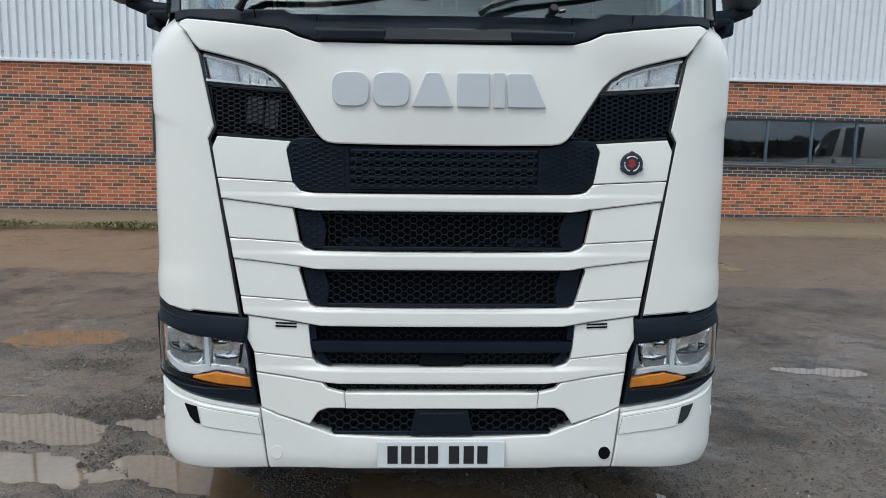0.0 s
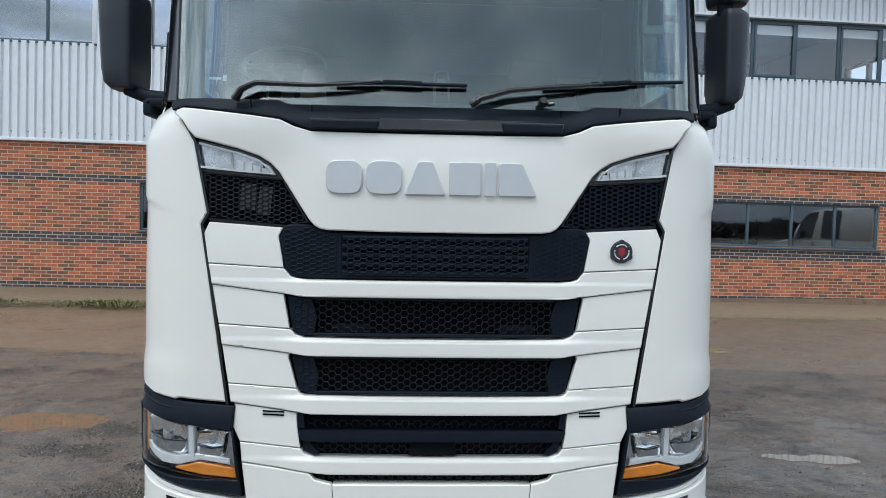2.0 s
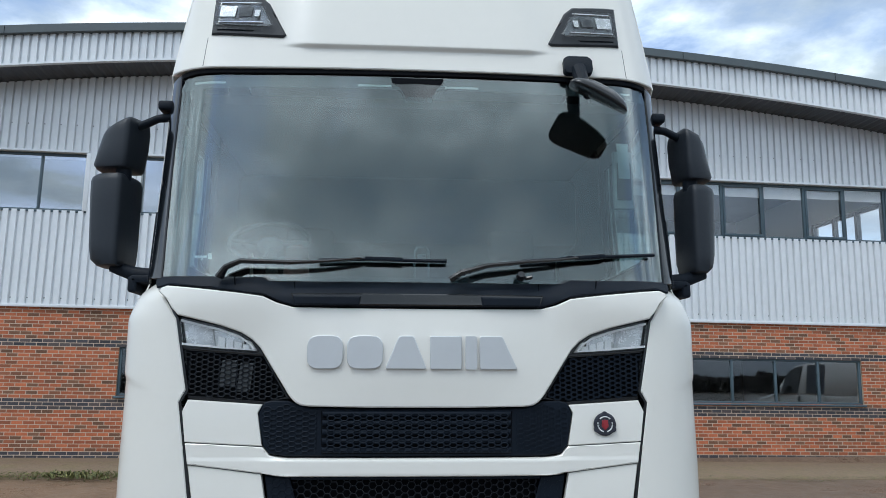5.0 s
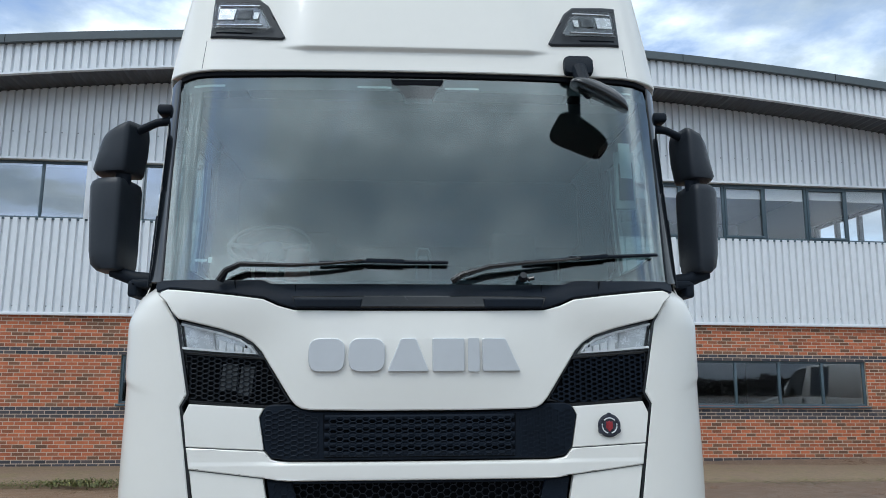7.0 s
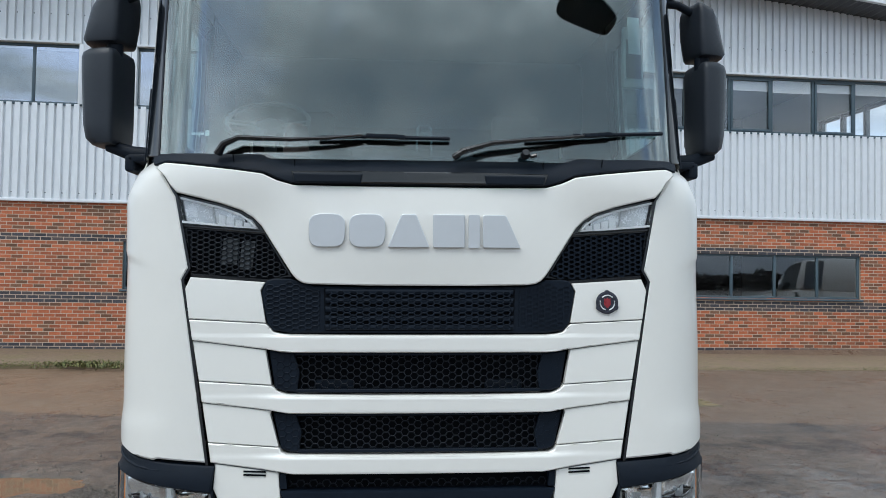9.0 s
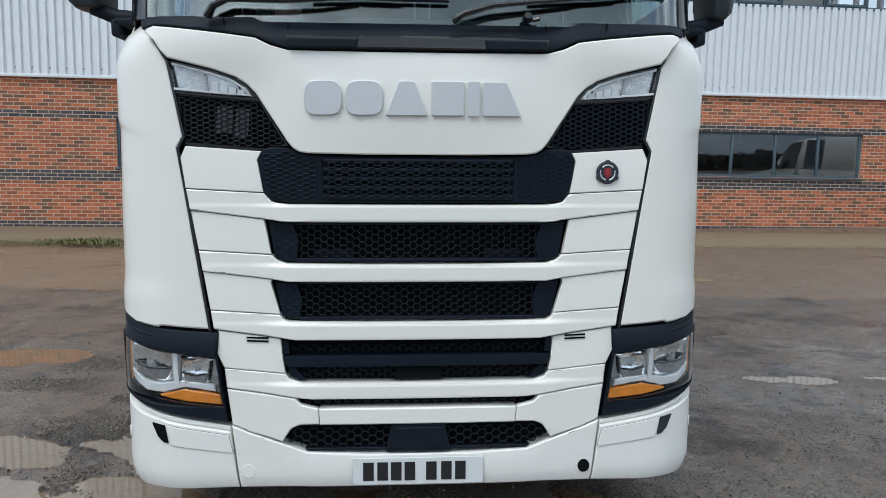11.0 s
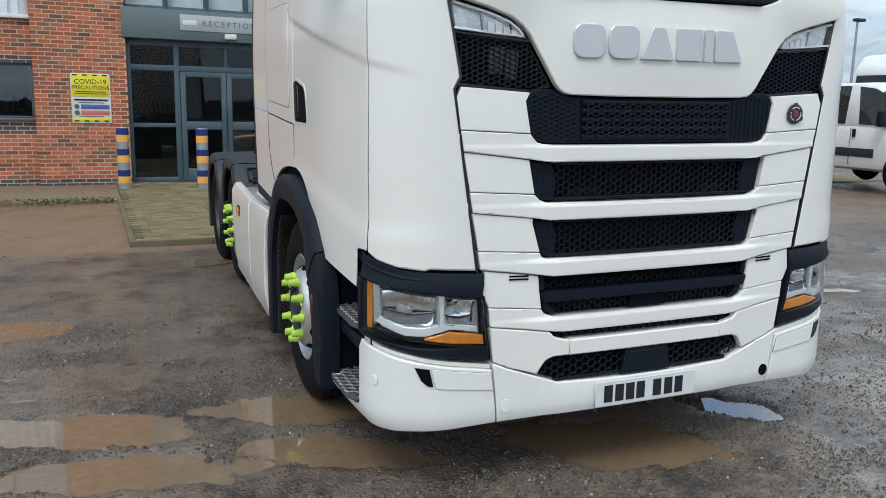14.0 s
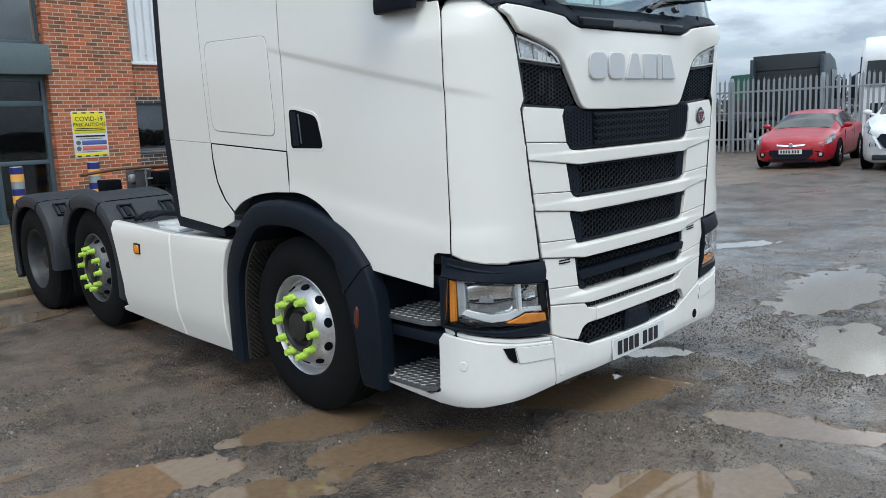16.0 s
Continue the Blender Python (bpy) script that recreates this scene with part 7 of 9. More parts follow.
    box(bm, min(x0, x1), max(x0, x1), 0.22, 0.30, 0.30, 1.00)
    box(bm, min(x0, k * 1.20), max(x0, k * 1.20), 0.28, 0.72, 0.565, 0.625, 0.01)
    box(bm, min(x0, x1), max(x0, x1), 0.28, 0.74, 0.29, 0.325, 0.005)
    box(bm, min(x0, k * 1.19), max(x0, k * 1.19), 0.26, 0.80, 0.86, 0.90)
    well = part("step_well", bm, black_plastic, truck, "black step recess under the door")
    for z, xo in ((0.655, 1.215), (0.345, 1.245)):
        outline = [(0.865, 0.30), (0.865, 0.735), (xo - 0.05, 0.755), (xo - 0.01, 0.73), (xo, 0.66), (xo, 0.40), (xo - 0.02, 0.345), (xo - 0.06, 0.32)]
        bm = bmesh.new()
        slab(bm, outline, 0.018, Matrix.Diagonal((k, 1, 1, 1)) @ pose(0, 0, z), 0.004)
        tread = part("step_tread", bm, tread_plate, well, "grey metal step tread")
        bm = bmesh.new()
        hexes = honeycomb([(x, y) for x, y in outline], a=0.026, wire=0.010, depth=0.012)
        for v in hexes.verts:
            v.co = Vector((k * v.co.x, v.co.y, z + 0.026 + v.co.z * 0.6))
        bm.free()
        part("tread_grip", hexes, tread_metal, tread, normals=False)


for k in (-1, 1):
    arch(k)

# side skirts and the deck behind the cab
def skirt(k):
    place = Matrix(((0, 0, k, k * 1.265), (1, 0, 0, 0), (0, 1, 0, 0), (0, 0, 0, 1)))
    for name, outline in (("skirt_front", [(2.765, 0.938), (2.015, 0.945), (2.075, 0.78), (2.108, 0.55), (2.112, 0.226), (2.705, 0.232), (2.735, 0.42), (2.75, 0.62)]),
                          ("skirt_rear", [(3.765, 0.964), (2.775, 0.938), (2.76, 0.62), (2.745, 0.42), (2.715, 0.232), (3.69, 0.272), (3.705, 0.300), (3.60, 0.330), (3.60, 0.50), (3.66, 0.72)])):
        bm = sheet([(y, z) for y, z in outline], ds=0.12, dz=0.06, thick=0.04, rim=0.008)
        for v in bm.verts:
            y, z, d = v.co
            v.co = Vector((k * (1.305 + d + 0.012 * math.cos((z - 0.6) * 4.2) - 0.035 * max(0, (0.40 - z) / 0.2) - 0.022 * max(0.0, (z - 0.90) / 0.05) ** 2), y, z))
        p = part(name, bm, white_paint, truck, "white side skirt panel", angle=30)
        if name == "skirt_rear":
            bm = bmesh.new()
            box(bm, k * 1.312 - 0.008, k * 1.312 + 0.008, 3.235, 3.335, 0.752, 0.832, 0.006)
            m = part("marker_base", bm, black_plastic, p)
            bm = bmesh.new()
            box(bm, k * 1.324 - 0.006, k * 1.324 + 0.006, 3.243, 3.322, 0.763, 0.822, 0.005)
            part("side_marker", bm, amber, m, "amber side marker lamp")
    bm = bmesh.new()
    box(bm, min(k * 0.75, k * 1.27), max(k * 0.75, k * 1.27), 2.32, 3.72, 0.30, 0.885, 0.02)
    part("side_tank", bm, black_deep, truck)
    bm = bmesh.new()
    box(bm, min(k * 0.60, k * 1.275), max(k * 0.60, k * 1.275), 2.30, 3.70, 0.895, 0.925, 0.005)
    deck = part("deck_plate", bm, alu, truck, "bare aluminium deck plate")
    for j in range(3):
        bm = bmesh.new()
        tube(bm, [(k * (1.16 - 0.05 * j), 3.62, 0.965), (k * (1.05 - 0.05 * j), 3.64 - 0.03 * j, 1.00), (k * (0.92 - 0.05 * j), 3.60 - 0.04 * j, 0.985), (k * (0.70 - 0.05 * j), 3.52 - 0.05 * j, 0.96)], 0.020, 8)
        part("hose", bm, black_plastic, deck)
    bm = bmesh.new()
    for y0, y1, x0, x1 in ((3.20, 3.42, 0.78, 1.08), (2.84, 3.14, 0.86, 1.20)):
        box(bm, min(k * x0, k * x1), max(k * x0, k * x1), y0, y1, 0.925, 0.950, 0.008)
    part("step_plate", bm, plate_white, deck, "pale scuffed step plate")


for k in (-1, 1):
    skirt(k)


def fender(k, yc, zc, outer, a0, a1):
    """A plastic wheel cover between two angles: rolled outer lip, cross ribs, clips and a joint line."""
    seg = 30
    reach = lambda t: outer * (1 + 0.05 * abs(math.sin(2 * t)) ** 1.5)
    rings = []
    bm = bmesh.new()
    for i in range(seg + 1):
        a = radians(a0 + (a1 - a0) * i / seg)
        cy, cz, r = math.cos(a), math.sin(a), reach(a)
        rib = 0.006 if i % 4 == 0 else 0.0
        sec = [(1.262, r - 0.115), (1.272, r - 0.105), (1.276, r - 0.060), (1.272, r - 0.034), (1.258, r - 0.012), (1.225, r - 0.001), (1.19, r), (1.17, r + rib), (0.68, r + 0.004 + rib), (0.64, r - 0.02), (1.20, r - 0.03), (1.24, r - 0.05), (1.245, r - 0.112)]
        rings.append([bm.verts.new((k * x, yc + cy * rr, zc + cz * rr)) for x, rr in sec])
    for p, q in zip(rings, rings[1:]):
        for j in range(len(p)):
            bm.faces.new((p[j], p[(j + 1) % len(p)], q[(j + 1) % len(p)], q[j]))
    bm.faces.new(rings[0])
    bm.faces.new(rings[-1][::-1])
    f = part("fender", bm, fender_grey, truck, "dusty dark grey plastic wheel fender", angle=24)
    for x in (0.76, 1.10):
        t = radians(132)
        m = Matrix.Translation((k * x, yc + math.cos(t) * reach(t), zc + math.sin(t) * reach(t))) @ pose(0, 0, 0, 42)
        bm = bmesh.new()
        for e0, e1, b0, b1 in ((-0.060, -0.045, -0.075, 0.075), (0.045, 0.060, -0.075, 0.075), (-0.060, 0.060, 0.060, 0.075), (-0.060, 0.060, -0.075, -0.060), (-0.02, 0.02, -0.05, 0.05)):
            box(bm, e0, e1, b0, b1, -0.004, 0.016, 0.004, m=m)
        part("clip", bm, black_plastic, f)
    for t in (radians(62), radians(118)):
        bm = bmesh.new()
        tube(bm, [(k * x, yc + math.cos(t) * (reach(t) + d), zc + math.sin(t) * (reach(t) + d)) for x, d in ((0.68, 0.004), (1.19, 0.001), (1.262, -0.012), (1.278, -0.05), (1.274, -0.108))], 0.0045, 6)
        part("joint_line", bm, black_deep, f)


MID, REAR = 4.34, 5.77
for k in (-1, 1):
    fender(k, MID, 0.51, 0.635, 16, 196)
    fender(k, REAR, 0.48, 0.605, -24, 186)
    bm = bmesh.new()
    box(bm, min(k * 0.70, k * 1.21), max(k * 0.70, k * 1.21), MID + 0.615, MID + 0.63, 0.20, 0.74, 0.004)
    part("mud_flap", bm, black_deep, truck, "black rubber mud flap")
    bm = bmesh.new()
    box(bm, min(k * 0.68, k * 1.25), max(k * 0.68, k * 1.25), REAR + 0.64, REAR + 0.66, 0.26, 0.86, 0.004)
    part("mud_flap", bm, rubber, truck, "black rubber mud flap")


def wheel(k, yc, rim_mat, kind, high=0.5):
    """A wheel on its axle: k the side, kind front, mid or drive."""
    face = 1.215 if kind != "drive" else 1.225
    m = Matrix.Translation((k * face, yc, high)) @ pose(0, 0, 0, 0, 90 * k, 0)
    bm = bmesh.new()
    if kind == "drive":
        prof = [(0.292, 0.0), (0.283, 0.006), (0.272, -0.01), (0.262, -0.05), (0.250, -0.16), (0.235, -0.185), (0.17, -0.19), (0.16, -0.185), (0.0, -0.185)]
    else:
        prof = [(0.292, 0.0), (0.284, 0.008), (0.276, 0.0), (0.268, -0.03), (0.262, -0.05), (0.250, -0.052), (0.236, -0.040), (0.205, 0.018), (0.188, 0.036), (0.145, 0.044), (0.140, 0.030), (0.138, -0.02), (0.0, -0.02)]
    lathe(bm, prof, 56, m)
    w = part("wheel", bm, rim_mat, truck, "steel wheel with lime green nut pointers" if kind != "drive" else "grimy deep-dish steel wheel", angle=40)
    bm = bmesh.new()
    t = 0.300 if kind != "drive" else 0.62
    prof = [(0.285, 0.0), (0.30, 0.012), (0.33, 0.022), (0.37, 0.027), (0.42, 0.022), (0.455, 0.008), (0.482, -0.010), (0.497, -0.026)]
    for g in (0.075, 0.125, 0.175, 0.225):
        prof += [(0.503, -g + 0.012), (0.503, -g + 0.005), (0.488, -g + 0.003), (0.488, -g - 0.003), (0.503, -g - 0.005)]
    prof += [(0.497, -0.274), (0.455, -0.305), (0.40, -0.315), (0.285, -0.30)]
    lathe(bm, prof, 64, m)
    if kind == "drive":
        lathe(bm, [(r, h - 0.335) for r, h in prof], 64, m)
    part("tyre", bm, rubber, w, "black dusty truck tyre", angle=30)
    bm = bmesh.new()
    if kind == "drive":
        lathe(bm, [(0.13, -0.185), (0.125, -0.10), (0.10, -0.07), (0.0, -0.06)], 32, m)
    else:
        lathe(bm, [(0.142, 0.0), (0.140, 0.046), (0.134, 0.052), (0.122, 0.050), (0.112, 0.018), (0.088, 0.024), (0.080, 0.050), (0.05, 0.056), (0.0, 0.056)], 36, m)
    part("hub", bm, hub_black, w, "black greasy hub")
    for j in range(10):
        a = radians(36 * j + 12)
        c = Vector((math.cos(a), math.sin(a), 0))
        bm = bmesh.new()
        if kind == "drive":
            rod(bm, m @ (c * 0.155 + Vector((0, 0, -0.19))), m @ (c * 0.155 + Vector((0, 0, -0.16))), 0.016, n=6)
            part("wheel_nut", bm, dirty_rim, w)
            continue
        rod(bm, m @ (c * 0.166 + Vector((0, 0, 0.038))), m @ (c * 0.166 + Vector((0, 0, 0.062))), 0.025, 0.023, 12)
        rod(bm, m @ (c * 0.166 + Vector((0, 0, 0.060))), m @ (c * 0.166 + Vector((0, 0, 0.094))), 0.0205, 0.018, 12)
        b = radians(36 * j + 12 + (14 if j % 2 else -14))
        tip = Vector((math.cos(b), math.sin(b), 0)) * 0.166
        rod(bm, m @ (c * 0.166 + Vector((0, 0, 0.046))), m @ (tip + Vector((0, 0, 0.046))), 0.012, 0.005, 8)
        part("nut_pointer", bm, lime, w, "lime green plastic nut pointer")
        a2 = radians(36 * j + 30)
        hole_at = Vector((math.cos(a2) * 0.2215, math.sin(a2) * 0.2215, -0.009))
        tilt = Matrix.Rotation(a2, 4, "Z") @ Matrix.Rotation(radians(62), 4, "Y")
        bm = bmesh.new()
        lathe(bm, [(0.0, 0.004), (0.027, 0.004), (0.028, -0.004)], 18, m @ Matrix.Translation(hole_at) @ tilt @ Matrix.Diagonal((0.85, 1.0, 1, 1)))
        part("hand_hole", bm, black_deep, w)


for k in (-1, 1):
    wheel(k, 1.39, steel_rim, "front")
    wheel(k, MID, dirty_rim, "mid", 0.525)
    wheel(k, REAR, drive_rim, "drive", 0.468)
for yc in (1.39, MID, REAR):
    bm = bmesh.new()
    rod(bm, (-1.1, yc, 0.5), (1.1, yc, 0.5), 0.07 if yc < 5 else 0.11, n=14)
    if yc > 5:
        bmesh.ops.create_uvsphere(bm, u_segments=18, v_segments=12, radius=0.24, matrix=Matrix.Translation((0, yc, 0.5)))
    part("axle", bm, chassis, truck)
for k in (-1, 1):
    bm = bmesh.new()
    x0, x1 = sorted((k * 0.37, k * 0.46))
    box(bm, x0, x1, 0.5, 6.35, 0.72, 1.0, 0.008)
    part("chassis_rail", bm, chassis, truck)
bm = bmesh.new()
box(bm, -0.85, 0.85, 0.35, 2.6, 0.55, 1.05, 0.05)
part("engine_block", bm, black_deep, truck)
bm = bmesh.new()
slab(bm, [(-0.48, 4.55), (0.48, 4.55), (0.50, 5.2), (0.20, 5.85), (0.06, 5.30), (-0.06, 5.30), (-0.20, 5.85), (-0.50, 5.2)], 0.06, pose(0, 0, 1.13), 0.012)
box(bm, -0.44, -0.36, 4.6, 5.3, 1.0, 1.14)
box(bm, 0.36, 0.44, 4.6, 5.3, 1.0, 1.14)
part("fifth_wheel", bm, chassis, truck, "greasy dark fifth wheel coupling")
bm = bmesh.new()
tube(bm, [(-1.155, 4.60, 1.285), (-1.10, 4.60, 1.292), (-0.87, 4.60, 1.310), (-0.55, 4.58, 1.315), (-0.30, 4.50, 1.31)], [0.010, 0.014, 0.014, 0.014, 0.014], 8)
tube(bm, [(-1.17, 4.60, 1.276), (-1.12, 4.60, 1.274), (-1.09, 4.60, 1.288), (-1.13, 4.60, 1.296), (-1.17, 4.60, 1.288)], 0.009, 6)
part("pull_bar", bm, rust, truck, "rusty release bar with a bent grip")
bm = bmesh.new()
for j in range(9):                                # hanging chain, link by link
    z = 1.305 - 0.021 * j
    turn = pose(-0.612, 4.58, z, 0, 0, 90 * (j % 2))
    tube(bm, [turn @ Vector((0.008 * math.cos(a), 0, 0.015 * math.sin(a))) for a in np.linspace(0, 2 * math.pi, 9)], 0.0035, 5)
part("safety_chain", bm, galvanised, truck, "hanging steel chain")
for x0, x1, y0, y1, z0, z1, mt in ((-0.98, -0.84, 4.56, 4.75, 1.10, 1.222, black_deep), (-0.70, -0.55, 4.60, 4.80, 1.05, 1.29, chassis), (-0.74, -0.69, 4.59, 4.66, 1.18, 1.25, alu), (-0.56, -0.36, 4.45, 4.62, 1.15, 1.27, black_deep),
                                   (-0.60, -0.30, 4.56, 4.60, 1.205, 1.222, alu), (-0.86, -0.30, 4.62, 4.74, 1.08, 1.12, black_plastic), (-0.52, -0.34, 4.6, 4.7, 1.285, 1.325, rust)):
    bm = bmesh.new()
    box(bm, x0, x1, y0, y1, z0, z1, 0.014, 2)
    for v in bm.verts:
        v.co += 0.012 * noise.noise_vector(v.co * 9)
    part("valve_block", bm, mt, truck)
bm = bmesh.new()
box(bm, -0.62, 0.62, 2.95, 3.35, 0.98, 1.22, 0.02)
box(bm, -0.42, 0.42, 3.42, 3.9, 1.0, 1.30, 0.03)
for j in range(6):
    tube(bm, [(-0.4 + 0.15 * j, 2.86, 1.7), (-0.4 + 0.14 * j, 3.1, 1.35 - 0.02 * j), (-0.35 + 0.1 * j, 3.5, 1.25)], 0.02, 8)
part("coupling_gear", bm, black_plastic, truck)

# inside of the cab
bm = bmesh.new()
box(bm, -1.05, 1.05, 0.30, 2.65, 1.28, 1.34)
part("cab_floor", bm, cab_trim, truck)
bm = bmesh.new()
box(bm, -1.10, 1.10, 2.55, 2.68, 1.3, 3.05)
box(bm, -1.08, 1.08, 1.75, 2.55, 2.55, 3.0, 0.05)
part("bunk_wall", bm, cab_cloth, truck)
bm = bmesh.new()
box(bm, -1.05, 1.05, 0.55, 2.66, 3.02, 3.07)
part("headlining", bm, cab_trim, truck)
bm = bmesh.new()
slab(bm, [(-1.03, 0.16), (1.03, 0.16), (1.05, 0.50), (0.70, 0.62), (0.2, 0.60), (0.0, 0.86), (-0.35, 0.74), (-0.95, 0.72), (-1.05, 0.5)], 0.10, pose(0, 0, 2.02), 0.03, 3)
part("dashboard", bm, cab_trim, truck, "dark dashboard")
bm = bmesh.new()
wheel_at = Matrix.Translation((-0.715, 0.78, 2.40)) @ pose(0, 0, 0, 38)
ring = [(0.195 * math.cos(a), 0.195 * math.sin(a), 0) for a in np.linspace(0, 2 * math.pi, 37)]
tube(bm, [wheel_at @ Vector(p) for p in ring], 0.010, 8)
for a in (0, 180, 270):
    tube(bm, [wheel_at @ Vector((0.05 * math.cos(radians(a)), 0.05 * math.sin(radians(a)), -0.02)), wheel_at @ Vector((0.19 * math.cos(radians(a)), 0.19 * math.sin(radians(a)), 0))], 0.010, 6)
lathe(bm, [(0, 0.0), (0.06, -0.01), (0.065, -0.04), (0.03, -0.06), (0.03, -0.3)], 20, wheel_at)
part("steering_wheel", bm, wheel_grey, truck, "dark steering wheel")
for x in (-0.60, 0.62):
    bm = bmesh.new()
    box(bm, x - 0.26, x + 0.26, 1.10, 1.60, 1.72, 1.86, 0.05, 3)
    box(bm, x - 0.25, x + 0.25, 1.52, 1.66, 1.80, 2.42, 0.05, 3, m=None)
    box(bm, x - 0.14, x + 0.14, 1.55, 1.66, 2.44, 2.62, 0.04, 3)
    box(bm, x - 0.18, x + 0.18, 1.2, 1.5, 1.32, 1.74, 0.02)
    part("cab_seat", bm, cab_cloth, truck, "dark cloth driving seat")
panel("pillar_trim", [(1.046, 2.125), (0.950, 2.125), (0.975, 2.60), (0.985, 3.05), (1.06, 3.05)], cab_trim, off=-0.055, side=1, thick=0.02, rim=0.004, label="dark trim inside the screen pillar")
bm = bmesh.new()
lathe(bm, [(0.058, 0.0), (0.050, 0.13), (0.044, 0.160), (0.030, 0.172), (0.0, 0.175)], 24, Matrix.Translation((-0.515, 0.27, 2.12)))
part("beaker", bm, cup_red, truck, "dull red cup upside down on the dashboard")
bm = bmesh.new()
tube(bm, [(-0.010, 0.235, 2.12), (-0.008, 0.25, 2.275), (0.002, 0.252, 2.290), (0.040, 0.252, 2.290), (0.050, 0.25, 2.275), (0.052, 0.235, 2.12)], 0.006, 8)
box(bm, 0.002, 0.040, 0.236, 0.250, 2.235, 2.262, 0.006)
part("phone_cradle", bm, lamp_smoke, truck, "grey open phone cradle on the dashboard")
bm = bmesh.new()
slab(bm, [(-0.125, 0.0), (0.115, 0.0), (0.110, -0.030), (0.082, -0.045), (0.062, -0.100), (-0.058, -0.100), (-0.080, -0.045), (-0.120, -0.030)], 0.05, pose(0.0, 0.292, 3.052, 80), 0.006)
part("lane_camera", bm, black_deep, truck, "dark camera housing at the top of the screen")
bm = bmesh.new()
box(bm, 0.935, 1.030, 0.44, 0.475, 2.52, 2.80, 0.008)
holder = part("document_holder", bm, paper, truck, "pale grey holder inside the side of the screen")
bm = bmesh.new()
box(bm, 0.948, 1.018, 0.434, 0.441, 2.56, 2.74, 0.004)
box(bm, 0.955, 1.010, 0.432, 0.441, 2.755, 2.762)
part("holder_frame", bm, cab_trim, holder)
for s0, s1 in ((1.0, 0.85), (0.27, 0.12), (0.08, -0.07), (-0.12, -0.27), (-0.86, -0.98)):
    panel("screen_label", [(s0, 3.022), (s1, 3.022), (s1, 3.012), (s0, 3.012)], paper, screen, off=-0.0215, thick=0.002, rim=0)
panel("permit_sheet", [(-0.89, 2.77), (-0.955, 2.77), (-0.95, 2.60), (-0.885, 2.60)], paper, screen, off=-0.045, thick=0.003, rim=0, label="pale sheet held behind the screen")
for s0, s1, z0, z1 in ((0.90, 0.85, 2.205, 2.215), (0.845, 0.83, 2.20, 2.225), (0.87, 0.865, 2.195, 2.21)):
    panel("pen_mark", [(s0, z1), (s1, z1), (s1, z0), (s0, z0)], paper, screen, off=-0.0215, thick=0.001, rim=0)

# ---------------------------------------------------------------- vehicles and fence across the yard
def hull(bm, stations):
    """Lofts mirrored half sections: (y, [(x, z) from the bottom's middle outwards to the top's middle])."""
    rings = []
    for y, half in stations:
        pts = [(x, z) for x, z in half] + [(-x, z) for x, z in half[-2:0:-1]]
        rings.append([bm.verts.new((x, y, z)) for x, z in pts])
    for p, q in zip(rings, rings[1:]):
        for j in range(len(p)):
            bm.faces.new((p[j], p[(j + 1) % len(p)], q[(j + 1) % len(p)], q[j]))
    bm.faces.new(rings[0])
    bm.faces.new(rings[-1][::-1])


def road_wheel(parent, x, y, r, rim_material, wide=0.22):
    k = 1 if x > 0 else -1
    m = Matrix.Translation((x, y, r)) @ pose(0, 0, 0, 0, 90 * k, 0)
    bm = bmesh.new()
    lathe(bm, [(r * 0.62, 0.0), (r * 0.7, 0.012), (r * 0.92, 0.008), (r, -0.03), (r, -wide + 0.03), (r * 0.9, -wide), (r * 0.5, -wide)], 40, m)
    w = part("wheel", bm, rubber, parent, "black tyre")
    bm = bmesh.new()
    lathe(bm, [(r * 0.64, 0.002), (r * 0.60, -0.012), (r * 0.58, -0.05), (0.0, -0.055)], 32, m)
    part("rim", bm, black_gloss, w)
    for j in range(5):
        bm = bmesh.new()
        box(bm, r * 0.08, r * 0.60, -r * 0.09, r * 0.09, -0.045, -0.008, 0.01, m=m @ Matrix.Rotation(radians(72 * j), 4, "Z"))
        part("spoke", bm, rim_material, w)


def flat_part(name, pts, material, parent, thick=0.012, label=""):
    """A thin solid on four or more corner points, raised along their normal."""
    bm = bmesh.new()
    ps = [Vector(p) for p in pts]
    n = (ps[1] - ps[0]).cross(ps[2] - ps[0]).normalized() * thick
    a, b = [bm.verts.new(p - n * 0.5) for p in ps], [bm.verts.new(p + n) for p in ps]
    bm.faces.new(a[::-1])
    bm.faces.new(b)
    for i in range(len(ps)):
        bm.faces.new((a[i], a[(i + 1) % len(ps)], b[(i + 1) % len(ps)], b[i]))
    return part(name, bm, material, parent, label)


def blank_plate(parent, y, z, w=0.26):
    p = flat_part("number_plate", [(-w, y, z - 0.055), (w, y, z - 0.055), (w, y, z + 0.055), (-w, y, z + 0.055)], plate_white, parent, 0.012)
    for j in range(7):
        bm = bmesh.new()
        x = -0.20 + j * 0.06 + (0.02 if j > 3 else 0)
        box(bm, x - 0.018, x + 0.018, y - 0.016, y - 0.0125, z - 0.035, z + 0.035)
        part("plate_bar", bm, ink, p)


